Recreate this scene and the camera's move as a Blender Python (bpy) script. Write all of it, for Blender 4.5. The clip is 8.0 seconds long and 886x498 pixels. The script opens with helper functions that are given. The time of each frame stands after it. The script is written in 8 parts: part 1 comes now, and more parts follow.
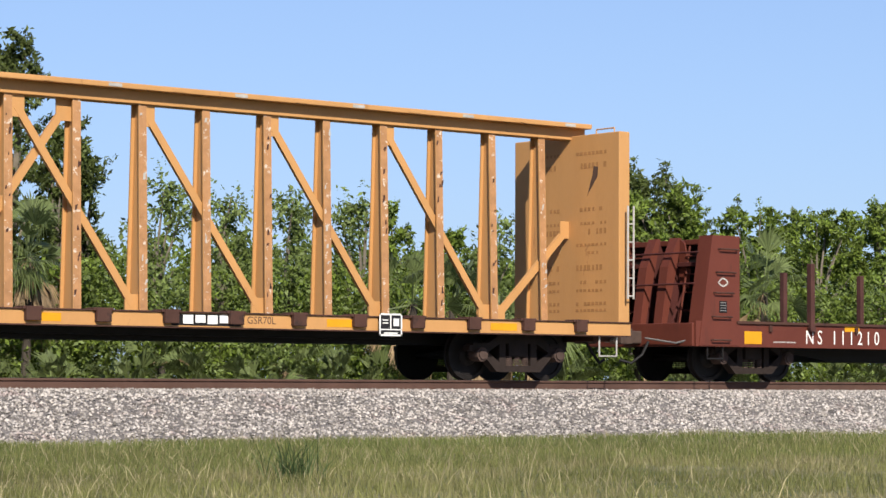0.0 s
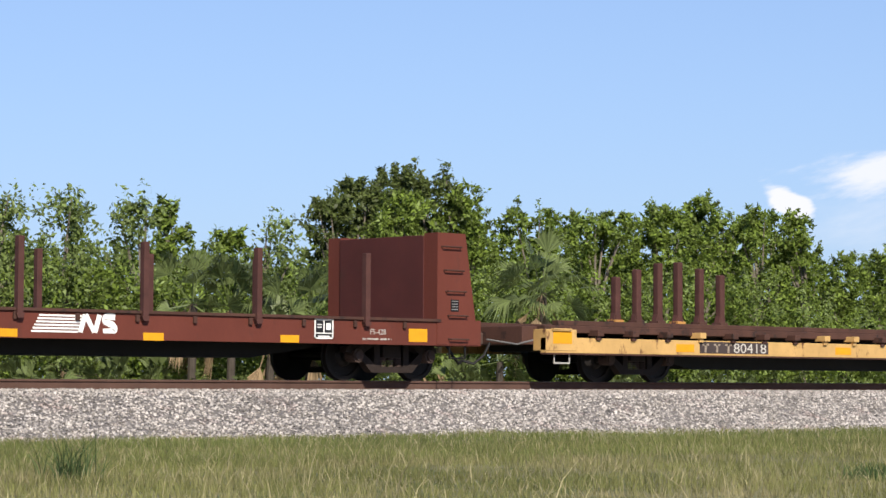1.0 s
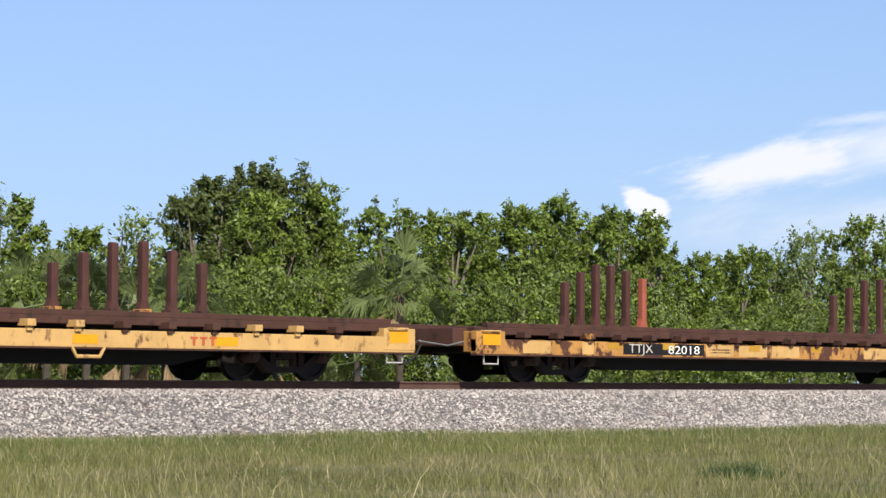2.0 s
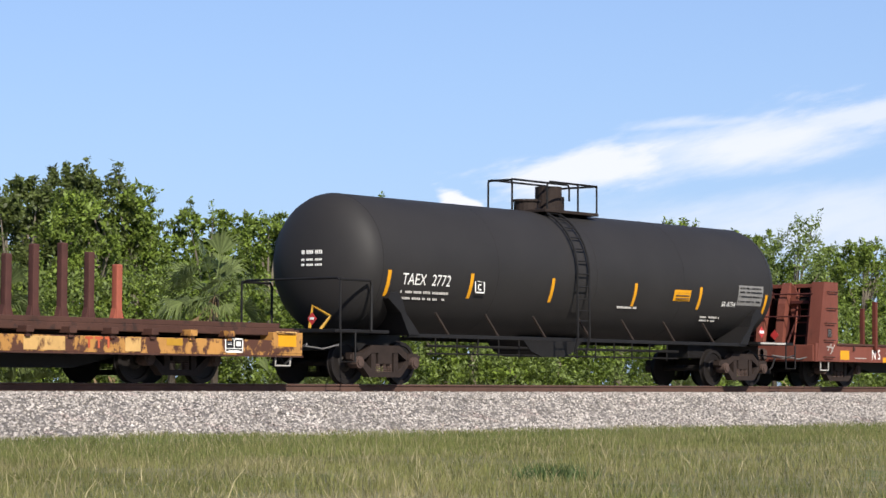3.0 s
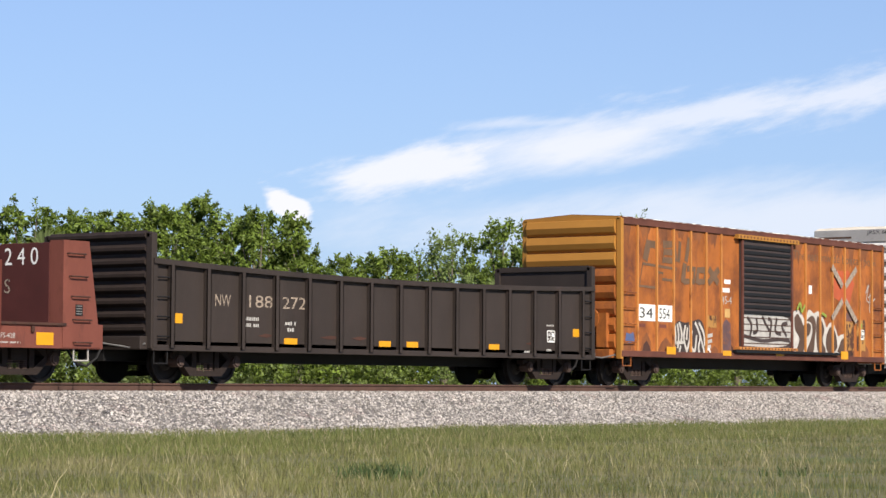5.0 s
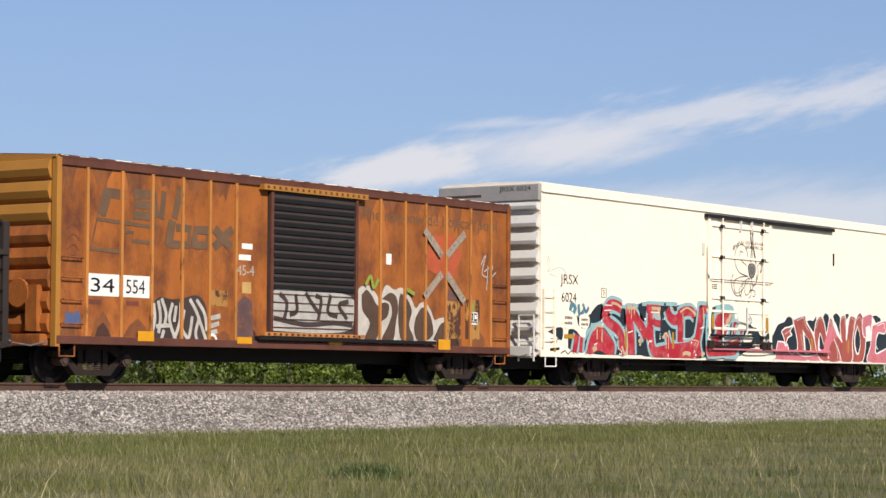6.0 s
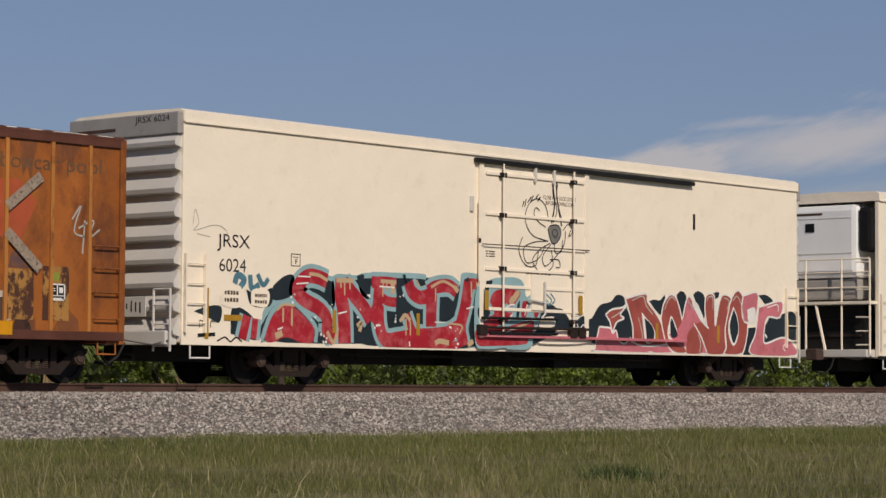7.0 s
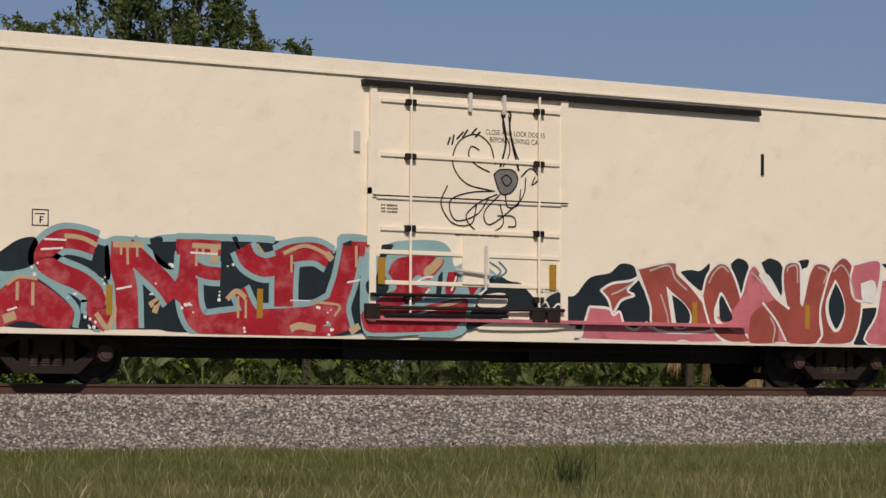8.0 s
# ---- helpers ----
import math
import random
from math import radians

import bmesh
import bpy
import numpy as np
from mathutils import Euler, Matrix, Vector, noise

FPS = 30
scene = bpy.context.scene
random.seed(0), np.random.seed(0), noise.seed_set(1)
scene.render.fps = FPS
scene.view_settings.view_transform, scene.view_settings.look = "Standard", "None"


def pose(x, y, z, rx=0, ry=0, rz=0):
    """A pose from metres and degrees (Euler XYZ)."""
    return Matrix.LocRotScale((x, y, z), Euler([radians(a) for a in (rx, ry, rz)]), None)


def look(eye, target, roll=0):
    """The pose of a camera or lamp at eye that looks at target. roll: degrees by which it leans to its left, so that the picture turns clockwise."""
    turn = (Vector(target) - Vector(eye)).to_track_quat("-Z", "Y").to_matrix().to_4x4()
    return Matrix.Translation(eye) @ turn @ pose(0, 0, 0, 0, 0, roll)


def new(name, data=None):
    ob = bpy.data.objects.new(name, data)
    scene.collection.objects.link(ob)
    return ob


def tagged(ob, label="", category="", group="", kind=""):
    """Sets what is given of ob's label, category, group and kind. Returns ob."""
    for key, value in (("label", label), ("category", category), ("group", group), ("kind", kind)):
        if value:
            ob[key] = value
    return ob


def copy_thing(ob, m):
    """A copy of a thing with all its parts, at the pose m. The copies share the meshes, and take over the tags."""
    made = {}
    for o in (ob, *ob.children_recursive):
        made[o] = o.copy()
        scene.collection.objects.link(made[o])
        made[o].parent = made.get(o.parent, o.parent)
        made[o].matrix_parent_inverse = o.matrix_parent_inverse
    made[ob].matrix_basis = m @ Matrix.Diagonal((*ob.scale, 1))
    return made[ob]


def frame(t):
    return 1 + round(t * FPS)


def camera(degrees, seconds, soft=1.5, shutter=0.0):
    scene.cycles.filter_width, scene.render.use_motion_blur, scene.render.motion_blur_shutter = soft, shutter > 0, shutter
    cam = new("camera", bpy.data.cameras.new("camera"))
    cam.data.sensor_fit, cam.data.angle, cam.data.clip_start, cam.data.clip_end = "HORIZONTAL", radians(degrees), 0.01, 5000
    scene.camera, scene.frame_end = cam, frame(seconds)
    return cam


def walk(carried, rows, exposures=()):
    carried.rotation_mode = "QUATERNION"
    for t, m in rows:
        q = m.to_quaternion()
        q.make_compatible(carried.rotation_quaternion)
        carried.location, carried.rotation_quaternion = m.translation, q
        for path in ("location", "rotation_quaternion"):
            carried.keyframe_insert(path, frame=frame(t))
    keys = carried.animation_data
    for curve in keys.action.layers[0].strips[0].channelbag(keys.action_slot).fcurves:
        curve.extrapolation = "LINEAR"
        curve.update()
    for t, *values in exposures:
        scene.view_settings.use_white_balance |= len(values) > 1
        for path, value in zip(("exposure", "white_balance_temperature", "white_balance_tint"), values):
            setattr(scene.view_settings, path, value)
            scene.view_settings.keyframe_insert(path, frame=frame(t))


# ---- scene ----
# The place: a straight railway with the rail tops at z = 0, a ballast bed, mown grass before it and scrub woods behind it.
# x runs along the track, y away from the camera, which turns on a tripod at x = y = 0.
import functools
from itertools import product

SPEED, DRIFT = 20.598, 0.0074      # metres a second, towards -x
TRACK_Y = 35.15                    # the track's centre line
SIDE = 1.55                        # half the width of a car

EYE = (0.0, 0.0, 0.02)
PAN = [(0.0, 37.915, 3.010), (0.3, 39.769, 2.993), (0.5, 41.133, 3.019), (1.0, 42.997, 3.036), (1.2, 43.574, 3.035),
       (2.3, 47.687, 3.088), (2.5, 48.717, 3.123), (3.0, 50.571, 3.120), (3.5, 51.838, 3.154), (4.0, 52.799, 3.159),
       (4.2, 53.220, 3.156), (5.3, 54.847, 3.115), (5.5, 54.897, 3.116), (6.0, 54.827, 3.127), (6.5, 54.648, 3.144),
       (6.6, 54.434, 3.152), (6.7, 53.541, 3.147), (6.8, 52.303, 3.132), (6.9, 50.753, 3.135), (7.0, 49.041, 3.128),
       (7.1, 47.563, 3.102), (7.2, 45.851, 3.149), (7.3, 43.797, 3.114), (7.4, 41.667, 3.135), (7.5, 39.416, 3.124),
       (7.7, 35.640, 3.239), (7.8, 33.963, 3.169), (7.9, 32.558, 3.160), (8.0, 31.506, 3.138)]


def aim(az, el):
    a, e = radians(az), radians(el)
    return look(EYE, (EYE[0] + math.sin(a) * math.cos(e), EYE[1] + math.cos(a) * math.cos(e), EYE[2] + math.sin(e)), 0.317)


cam = camera(20.317, 8.0, soft=1.5)
walk(cam, [(t, aim(a, e)) for t, a, e in PAN],
     exposures=[(0.0, 0.50, 6500, 10), (3.0, 0.52, 6450, 10), (3.5, 0.64, 6400, 10), (4.0, 0.56, 6500, 10), (4.2, 0.55, 6500, 10), (5.3, 0.45, 6550, 10), (6.0, 0.15, 6650, 11), (6.5, -0.38, 6900, 13), (7.0, -0.66, 7000, 14),
                (7.5, -0.74, 7000, 14), (8.0, -0.76, 7000, 14)])

# ---- light ----
TO_SUN = Vector((-0.38, -0.79, 0.66)).normalized()
world = bpy.data.worlds.new("world")
scene.world = world
world.use_nodes = True
wt = world.node_tree
wt.nodes.clear()


def wnode(kind, **values):
    n = wt.nodes.new(kind)
    for key, value in values.items():
        n.inputs[key].default_value = value
    return n


def wmath(op, a, b=None, c=None):
    n = wt.nodes.new("ShaderNodeMath")
    n.operation = op
    for i, v in enumerate((a, b, c)):
        if v is None:
            continue
        if isinstance(v, (int, float)):
            n.inputs[i].default_value = v
        else:
            wt.links.new(v, n.inputs[i])
    return n.outputs[0]


def wrange(v, a, b, c=0.0, d=1.0):
    n = wt.nodes.new("ShaderNodeMapRange")
    n.interpolation_type = "SMOOTHSTEP"
    for i, k in ((1, a), (2, b), (3, c), (4, d)):
        n.inputs[i].default_value = k
    wt.links.new(v, n.inputs[0])
    return n.outputs[0]


sky = wt.nodes.new("ShaderNodeTexSky")
sky.sky_type, sky.sun_disc = "NISHITA", False
sky.sun_elevation = math.asin(TO_SUN.z)
sky.sun_rotation = math.atan2(TO_SUN.x, TO_SUN.y)
sky.air_density, sky.dust_density, sky.ozone_density = 1.0, 0.6, 2.0
coord = wt.nodes.new("ShaderNodeTexCoord")
split = wt.nodes.new("ShaderNodeSeparateXYZ")
wt.links.new(coord.outputs["Generated"], split.inputs[0])
dx, dy, dz = split.outputs
az = wmath("MULTIPLY", wmath("ARCTAN2", dx, dy), 180 / math.pi)
el = wmath("MULTIPLY", wmath("ARCSINE", dz), 180 / math.pi)
# thin high streaks that rise towards +x, broken by noise, over the whole sky
plane = wt.nodes.new("ShaderNodeCombineXYZ")
wt.links.new(wmath("MULTIPLY", az, 0.11), plane.inputs[0])
wt.links.new(wmath("SUBTRACT", wmath("MULTIPLY", el, 0.42), wmath("MULTIPLY", az, 0.10)), plane.inputs[1])
puff = wnode("ShaderNodeTexNoise", Scale=3.0, Detail=8.0, Roughness=0.62)
wt.links.new(plane.outputs[0], puff.inputs["Vector"])
ragged = wmath("SUBTRACT", puff.outputs["Fac"], 0.5)


def bank(az0, el0, half_az, half_el, rise, rough):
    """A soft cloud bank round a direction, tilted by rise, its rim broken by the noise."""
    u = wmath("DIVIDE", wmath("SUBTRACT", az, az0), half_az)
    level = wmath("ADD", el0, wmath("MULTIPLY", wmath("SUBTRACT", az, az0), rise))
    w = wmath("DIVIDE", wmath("SUBTRACT", el, level), half_el)
    r = wmath("SQRT", wmath("ADD", wmath("MULTIPLY", u, u), wmath("MULTIPLY", w, w)))
    return wmath("ADD", r, wmath("MULTIPLY", ragged, -rough))


streak = wrange(bank(61.8, 6.38, 8.6, 0.62, 0.145, 3.4), 1.2, 0.05, 0.0, 0.66)
body = wrange(bank(54.3, 5.00, 3.2, 0.58, 0.11, 2.8), 1.15, 0.25, 0.0, 0.86)
bridge = wrange(bank(57.4, 5.50, 4.2, 0.78, 0.16, 1.7), 1.20, 0.10, 0.0, 0.80)
wisp = wrange(bank(56.6, 6.05, 2.6, 0.22, 0.03, 2.6), 1.1, 0.2, 0.0, 0.45)
haze = wrange(bank(64.0, 3.9, 13.0, 1.05, 0.03, 1.2), 1.2, 0.2, 0.0, 0.60)
knob = wrange(bank(50.95, 4.14, 0.72, 0.42, -0.52, 1.8), 1.0, 0.60, 0.0, 0.95)
veil = wrange(el, 30.0, 0.0, 0.0, 0.55)
cover = functools.reduce(lambda a, b: wmath("MAXIMUM", a, b), (streak, body, bridge, wisp, haze, knob))
sky_bg = wnode("ShaderNodeBackground", Strength=0.074)
cloud_bg = wnode("ShaderNodeBackground", Color=(0.95, 0.95, 1.0, 1), Strength=0.74)
veil_bg = wnode("ShaderNodeBackground", Color=(0.46, 0.66, 1.0, 1), Strength=0.70)
tint = wt.nodes.new("ShaderNodeMix")
tint.data_type, tint.blend_type = "RGBA", "MULTIPLY"
tint.inputs[0].default_value = 1.0
tint.inputs[7].default_value = (0.82, 0.92, 1.22, 1)
wt.links.new(sky.outputs[0], tint.inputs[6])
wt.links.new(tint.outputs[2], sky_bg.inputs["Color"])
mix0 = wt.nodes.new("ShaderNodeMixShader")
mix1 = wt.nodes.new("ShaderNodeMixShader")
wt.links.new(veil, mix0.inputs[0])
wt.links.new(sky_bg.outputs[0], mix0.inputs[1])
wt.links.new(veil_bg.outputs[0], mix0.inputs[2])
wt.links.new(cover, mix1.inputs[0])
wt.links.new(mix0.outputs[0], mix1.inputs[1])
wt.links.new(cloud_bg.outputs[0], mix1.inputs[2])
wt.links.new(mix1.outputs[0], wt.nodes.new("ShaderNodeOutputWorld").inputs[0])

sun = new("sun", bpy.data.lights.new("sun", "SUN"))
sun.data.energy, sun.data.angle, sun.data.color = 5.0, radians(0.53), (1.0, 0.94, 0.83)
sun.matrix_world = look((0, 0, 60), Vector((0, 0, 60)) - TO_SUN)


# ---- materials ----
def shade(name, col, rough=0.6, metal=0.0, var=0.25, scale=1.2, fine=30.0, stain=None, stain_at=0.62, bump=0.15, streaky=0.0,
          island=0.0, leafy=0.0, stain_soft=0.08, gloss=0.25, relief=0.01):
    """A surface with broad and fine variation, optional stains (rust, dust) and fine relief, at true size."""
    m = bpy.data.materials.new(name)
    m.use_nodes = True
    nt = m.node_tree
    p = nt.nodes["Principled BSDF"]
    tc = nt.nodes.new("ShaderNodeTexCoord")
    mp = nt.nodes.new("ShaderNodeMapping")
    mp.inputs["Scale"].default_value = (1, 1, 1 - streaky)
    nt.links.new(tc.outputs["Object"], mp.inputs[0])

    def tex(s, detail=5.0, r=0.6):
        n = nt.nodes.new("ShaderNodeTexNoise")
        n.inputs["Scale"].default_value, n.inputs["Detail"].default_value, n.inputs["Roughness"].default_value = s, detail, r
        nt.links.new(mp.outputs[0], n.inputs["Vector"])
        return n.outputs["Fac"]

    def mixc(f, a, b):
        n = nt.nodes.new("ShaderNodeMix")
        n.data_type = "RGBA"
        for i, v in ((0, f), (6, a), (7, b)):
            if isinstance(v, (int, float)):
                n.inputs[i].default_value = v
            elif isinstance(v, tuple):
                n.inputs[i].default_value = (*v[:3], 1)
            else:
                nt.links.new(v, n.inputs[i])
        return n.outputs[2]

    def ramp(v, a, b):
        n = nt.nodes.new("ShaderNodeMapRange")
        n.inputs[1].default_value, n.inputs[2].default_value = a, b
        nt.links.new(v, n.inputs[0])
        return n.outputs[0]

    lo, hi = tuple(c * (1 - var) for c in col), tuple(min(c * (1 + var), 0.95) for c in col)
    c = mixc(ramp(tex(scale), 0.3, 0.7), lo, hi)
    c2 = mixc(ramp(tex(fine, 3.0), 0.25, 0.75), tuple(x * (1 - var * 0.5) for x in col), tuple(min(x * (1 + var * 0.5), 0.95) for x in col))
    c = mixc(0.4, c, c2)
    if stain:
        c = mixc(ramp(tex(scale * 2.3, 8.0, 0.7), stain_at, stain_at + stain_soft), c, stain)
    if island:
        g = nt.nodes.new("ShaderNodeNewGeometry")
        h = nt.nodes.new("ShaderNodeHueSaturation")
        r = nt.nodes.new("ShaderNodeMapRange")
        r.inputs[3].default_value, r.inputs[4].default_value = 1 - island, 1 + island
        nt.links.new(g.outputs["Random Per Island"], r.inputs[0])
        nt.links.new(r.outputs[0], h.inputs["Value"])
        nt.links.new(c, h.inputs["Color"])
        c = h.outputs[0]
    nt.links.new(c, p.inputs["Base Color"])
    p.inputs["Roughness"].default_value, p.inputs["Metallic"].default_value = rough, metal
    p.inputs["Specular IOR Level"].default_value = gloss
    if bump:
        b = nt.nodes.new("ShaderNodeBump")
        b.inputs["Strength"].default_value, b.inputs["Distance"].default_value = bump, relief
        nt.links.new(tex(fine, 4.0), b.inputs["Height"])
        nt.links.new(b.outputs[0], p.inputs["Normal"])
    if leafy:
        tr = nt.nodes.new("ShaderNodeBsdfTranslucent")
        mx = nt.nodes.new("ShaderNodeMixShader")
        mx.inputs[0].default_value = leafy
        nt.links.new(c, tr.inputs[0])
        nt.links.new(p.outputs[0], mx.inputs[1])
        nt.links.new(tr.outputs[0], mx.inputs[2])
        nt.links.new(mx.outputs[0], nt.nodes["Material Output"].inputs[0])
    return m


M = {
    "earth": shade("earth", (0.144, 0.133, 0.068), 0.95, var=0.5, scale=0.35, fine=9, stain=(0.076, 0.099, 0.030), stain_at=0.5, bump=0.5),
    "ballast": shade("ballast", (0.165, 0.148, 0.138), 0.9, var=0.55, scale=9, fine=45, stain=(0.26, 0.235, 0.22), stain_at=0.55, stain_soft=0.1, bump=1.0, relief=0.03),
    "stone": shade("stone", (0.335, 0.302, 0.272), 0.85, var=0.25, scale=0.6, fine=40, island=0.6, stain=(0.295, 0.240, 0.218), stain_at=0.56),
    "rail": shade("rail", (0.080, 0.043, 0.032), 0.8, var=0.3, scale=2, fine=40),
    "rail_head": shade("rail_head", (0.266, 0.251, 0.236), 0.35, metal=0.9, var=0.15),
    "tie": shade("tie", (0.304, 0.274, 0.243), 0.9, var=0.25, scale=4, fine=40),
    "grass": shade("grass", (0.156, 0.158, 0.052), 0.75, var=0.5, scale=0.28, fine=5, island=0.36, leafy=0.3, stain=(0.258, 0.220, 0.110), stain_at=0.50, stain_soft=0.14, bump=0),
    "grass_green": shade("grass_green", (0.137, 0.156, 0.046), 0.75, var=0.4, scale=0.4, fine=5, island=0.4, leafy=0.3, stain=(0.182, 0.171, 0.072), stain_at=0.58, stain_soft=0.14, bump=0),
    "dark_grass": shade("dark_grass", (0.065, 0.099, 0.032), 0.7, var=0.35, scale=2, island=0.4, leafy=0.3, bump=0),
    "straw": shade("straw", (0.319, 0.274, 0.152), 0.8, var=0.3, island=0.3, leafy=0.2, bump=0),
    "leaf": shade("leaf", (0.136, 0.185, 0.031), 0.5, var=0.55, scale=0.9, fine=6, island=0.6, leafy=0.38, bump=0),
    "oak_leaf": shade("oak_leaf", (0.090, 0.114, 0.030), 0.5, var=0.35, scale=0.4, fine=6, island=0.5, leafy=0.4, bump=0),
    "light_leaf": shade("light_leaf", (0.155, 0.201, 0.057), 0.5, var=0.3, scale=0.4, fine=6, island=0.5, leafy=0.36, bump=0),
    "frond": shade("frond", (0.137, 0.170, 0.061), 0.4, var=0.3, scale=1.5, fine=8, island=0.4, leafy=0.35, bump=0),
    "dry_frond": shade("dry_frond", (0.274, 0.190, 0.106), 0.8, var=0.3, island=0.4, leafy=0.2, bump=0),
    # palm trunks only: bark darkened evenly for the shade they stand in
    "palm_bark_shaded": shade("palm_bark_shaded", (0.055, 0.044, 0.034), 0.95, var=0.4, scale=5, fine=25, bump=0.6),
    "bark": shade("bark", (0.152, 0.129, 0.099), 0.9, var=0.35, scale=4, fine=30, bump=0.6),
    "tan": shade("tan", (0.456, 0.236, 0.087), 0.55, var=0.14, scale=1.0, stain=(0.190, 0.084, 0.038), stain_at=0.64, streaky=0.7),
    "deck_rust": shade("deck_rust", (0.062, 0.028, 0.020), 0.8, var=0.4, scale=1.5, stain=(0.029, 0.017, 0.014), stain_at=0.55),
    "brown": shade("brown", (0.105, 0.027, 0.017), 0.6, var=0.25, scale=0.9, stain=(0.057, 0.023, 0.017), stain_at=0.58, streaky=0.6, stain_soft=0.2),
    "brown_faded": shade("brown_faded", (0.152, 0.047, 0.032), 0.65, var=0.3, scale=1.1, stain=(0.072, 0.027, 0.019), stain_at=0.56, streaky=0.6, stain_soft=0.2),
    # darker than the flatcars' side paint, for end walls and steelwork behind them
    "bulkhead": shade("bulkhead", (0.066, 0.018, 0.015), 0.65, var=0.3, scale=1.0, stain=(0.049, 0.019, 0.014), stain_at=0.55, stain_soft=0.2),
    "print_faded": shade("print_faded", (0.335, 0.165, 0.060), 0.6, var=0.2, scale=4),
    "yellow": shade("yellow", (0.471, 0.289, 0.106), 0.6, var=0.25, scale=1.4, stain=(0.122, 0.055, 0.027), stain_at=0.57, streaky=0.4),
    "yellow_worn": shade("yellow_worn", (0.380, 0.190, 0.053), 0.65, var=0.3, scale=1.3, stain=(0.076, 0.032, 0.020), stain_at=0.49, streaky=0.3, stain_soft=0.05),
    "stake": shade("stake", (0.065, 0.026, 0.021), 0.75, var=0.35, scale=3, fine=25),
    "stake_red": shade("stake_red", (0.274, 0.076, 0.046), 0.7, var=0.25, scale=3),
    "tank": shade("tank", (0.0215, 0.0195, 0.0190), 0.62, var=0.2, scale=0.7, stain=(0.027, 0.024, 0.023), stain_at=0.58, bump=0.05, stain_soft=0.3),
    "black": shade("black", (0.010, 0.009, 0.009), 0.6, var=0.3, scale=2),
    "gondola": shade("gondola", (0.034, 0.025, 0.021), 0.65, var=0.3, scale=0.9, stain=(0.046, 0.030, 0.026), stain_at=0.56, streaky=0.5, bump=0.3, stain_soft=0.2),
    "truck": shade("truck", (0.023, 0.015, 0.012), 0.8, var=0.4, scale=4, fine=30),
    "truck_rust": shade("truck_rust", (0.065, 0.042, 0.034), 0.85, var=0.35, scale=4, fine=30),
    "wheel": shade("wheel", (0.017, 0.014, 0.013), 0.6, metal=0.3, var=0.3, scale=5),
    "steel": shade("steel", (0.342, 0.327, 0.312), 0.35, metal=0.9, var=0.15),
    "orange": shade("orange", (0.327, 0.103, 0.023), 0.6, var=0.45, scale=0.7, stain=(0.099, 0.033, 0.018), stain_at=0.44, streaky=0.35, bump=0.2, stain_soft=0.28),
    "rust_wash": shade("rust_wash", (0.165, 0.060, 0.026), 0.75, var=0.45, scale=2.2, stain=(0.26, 0.088, 0.024), stain_at=0.46, streaky=0.5, stain_soft=0.25),
    "orange_rib": shade("orange_rib", (0.441, 0.179, 0.046), 0.6, var=0.25, scale=1.2, stain=(0.152, 0.049, 0.021), stain_at=0.56, streaky=0.6, stain_soft=0.12),
    "spray_smear": shade("spray_smear", (0.114, 0.065, 0.065), 0.6, var=0.35, scale=2.5, stain=(0.228, 0.084, 0.030), stain_at=0.52, stain_soft=0.2),
    "plate_grey": shade("plate_grey", (0.182, 0.175, 0.167), 0.6, var=0.25, scale=6),
    "spray_slate": shade("spray_slate", (0.076, 0.099, 0.198), 0.6, var=0.3, scale=4),
    "orange_end": shade("orange_end", (0.357, 0.160, 0.030), 0.6, var=0.15, scale=0.9, stain=(0.228, 0.091, 0.023), stain_at=0.66),
    "roof_rust": shade("roof_rust", (0.103, 0.038, 0.026), 0.8, var=0.4, scale=1.5),
    "door_grey": shade("door_grey", (0.050, 0.036, 0.033), 0.65, var=0.3, scale=1.2, stain=(0.091, 0.053, 0.038), stain_at=0.66),
    "cream": shade("cream", (0.865, 0.768, 0.628), 0.45, var=0.03, scale=0.9, fine=1.7, bump=1.0, relief=0.035, stain=(0.783, 0.684, 0.549), stain_at=0.56, stain_soft=0.2),
    "end_grey": shade("end_grey", (0.58, 0.555, 0.52), 0.5, var=0.1, scale=1.2, stain=(0.360, 0.324, 0.288), stain_at=0.64),
    "cap_grey": shade("cap_grey", (0.33, 0.315, 0.30), 0.6, var=0.15, scale=1.5, stain=(0.24, 0.22, 0.20), stain_at=0.6, stain_soft=0.2),
    "unit_white": shade("unit_white", (0.86, 0.86, 0.85), 0.35, var=0.05, bump=0.02),
    "white": shade("white", (0.741, 0.722, 0.684), 0.6, var=0.12, scale=5, bump=0.03),
    "sprayed_white": shade("sprayed_white", (0.456, 0.418, 0.372), 0.6, var=0.25, scale=5, stain=(0.228, 0.099, 0.046), stain_at=0.66, bump=0.03),
    "dirty_white": shade("dirty_white", (0.380, 0.357, 0.327), 0.7, var=0.3, scale=6, bump=0.03),
    "reflector": shade("reflector", (0.608, 0.274, 0.011), 0.4, var=0.12, scale=5, bump=0.02),
    "reflector_dull": shade("reflector_dull", (0.380, 0.205, 0.023), 0.5, var=0.12, scale=5, bump=0.02),
    "worn_mark": shade("worn_mark", (0.135, 0.078, 0.045), 0.65, var=0.35, scale=2, stain=(0.228, 0.087, 0.027), stain_at=0.60, stain_soft=0.2),
    "flange_rust": shade("flange_rust", (0.350, 0.179, 0.080), 0.7, var=0.35, scale=4, stain=(0.547, 0.456, 0.365), stain_at=0.59, stain_soft=0.02),
    "faded_black": shade("faded_black", (0.084, 0.049, 0.034), 0.65, var=0.3, scale=3),
    "spray_red": shade("spray_red", (0.360, 0.017, 0.028), 0.4, var=0.35, scale=1.6, stain=(0.50, 0.12, 0.13), stain_at=0.47, stain_soft=0.25, bump=0.02),
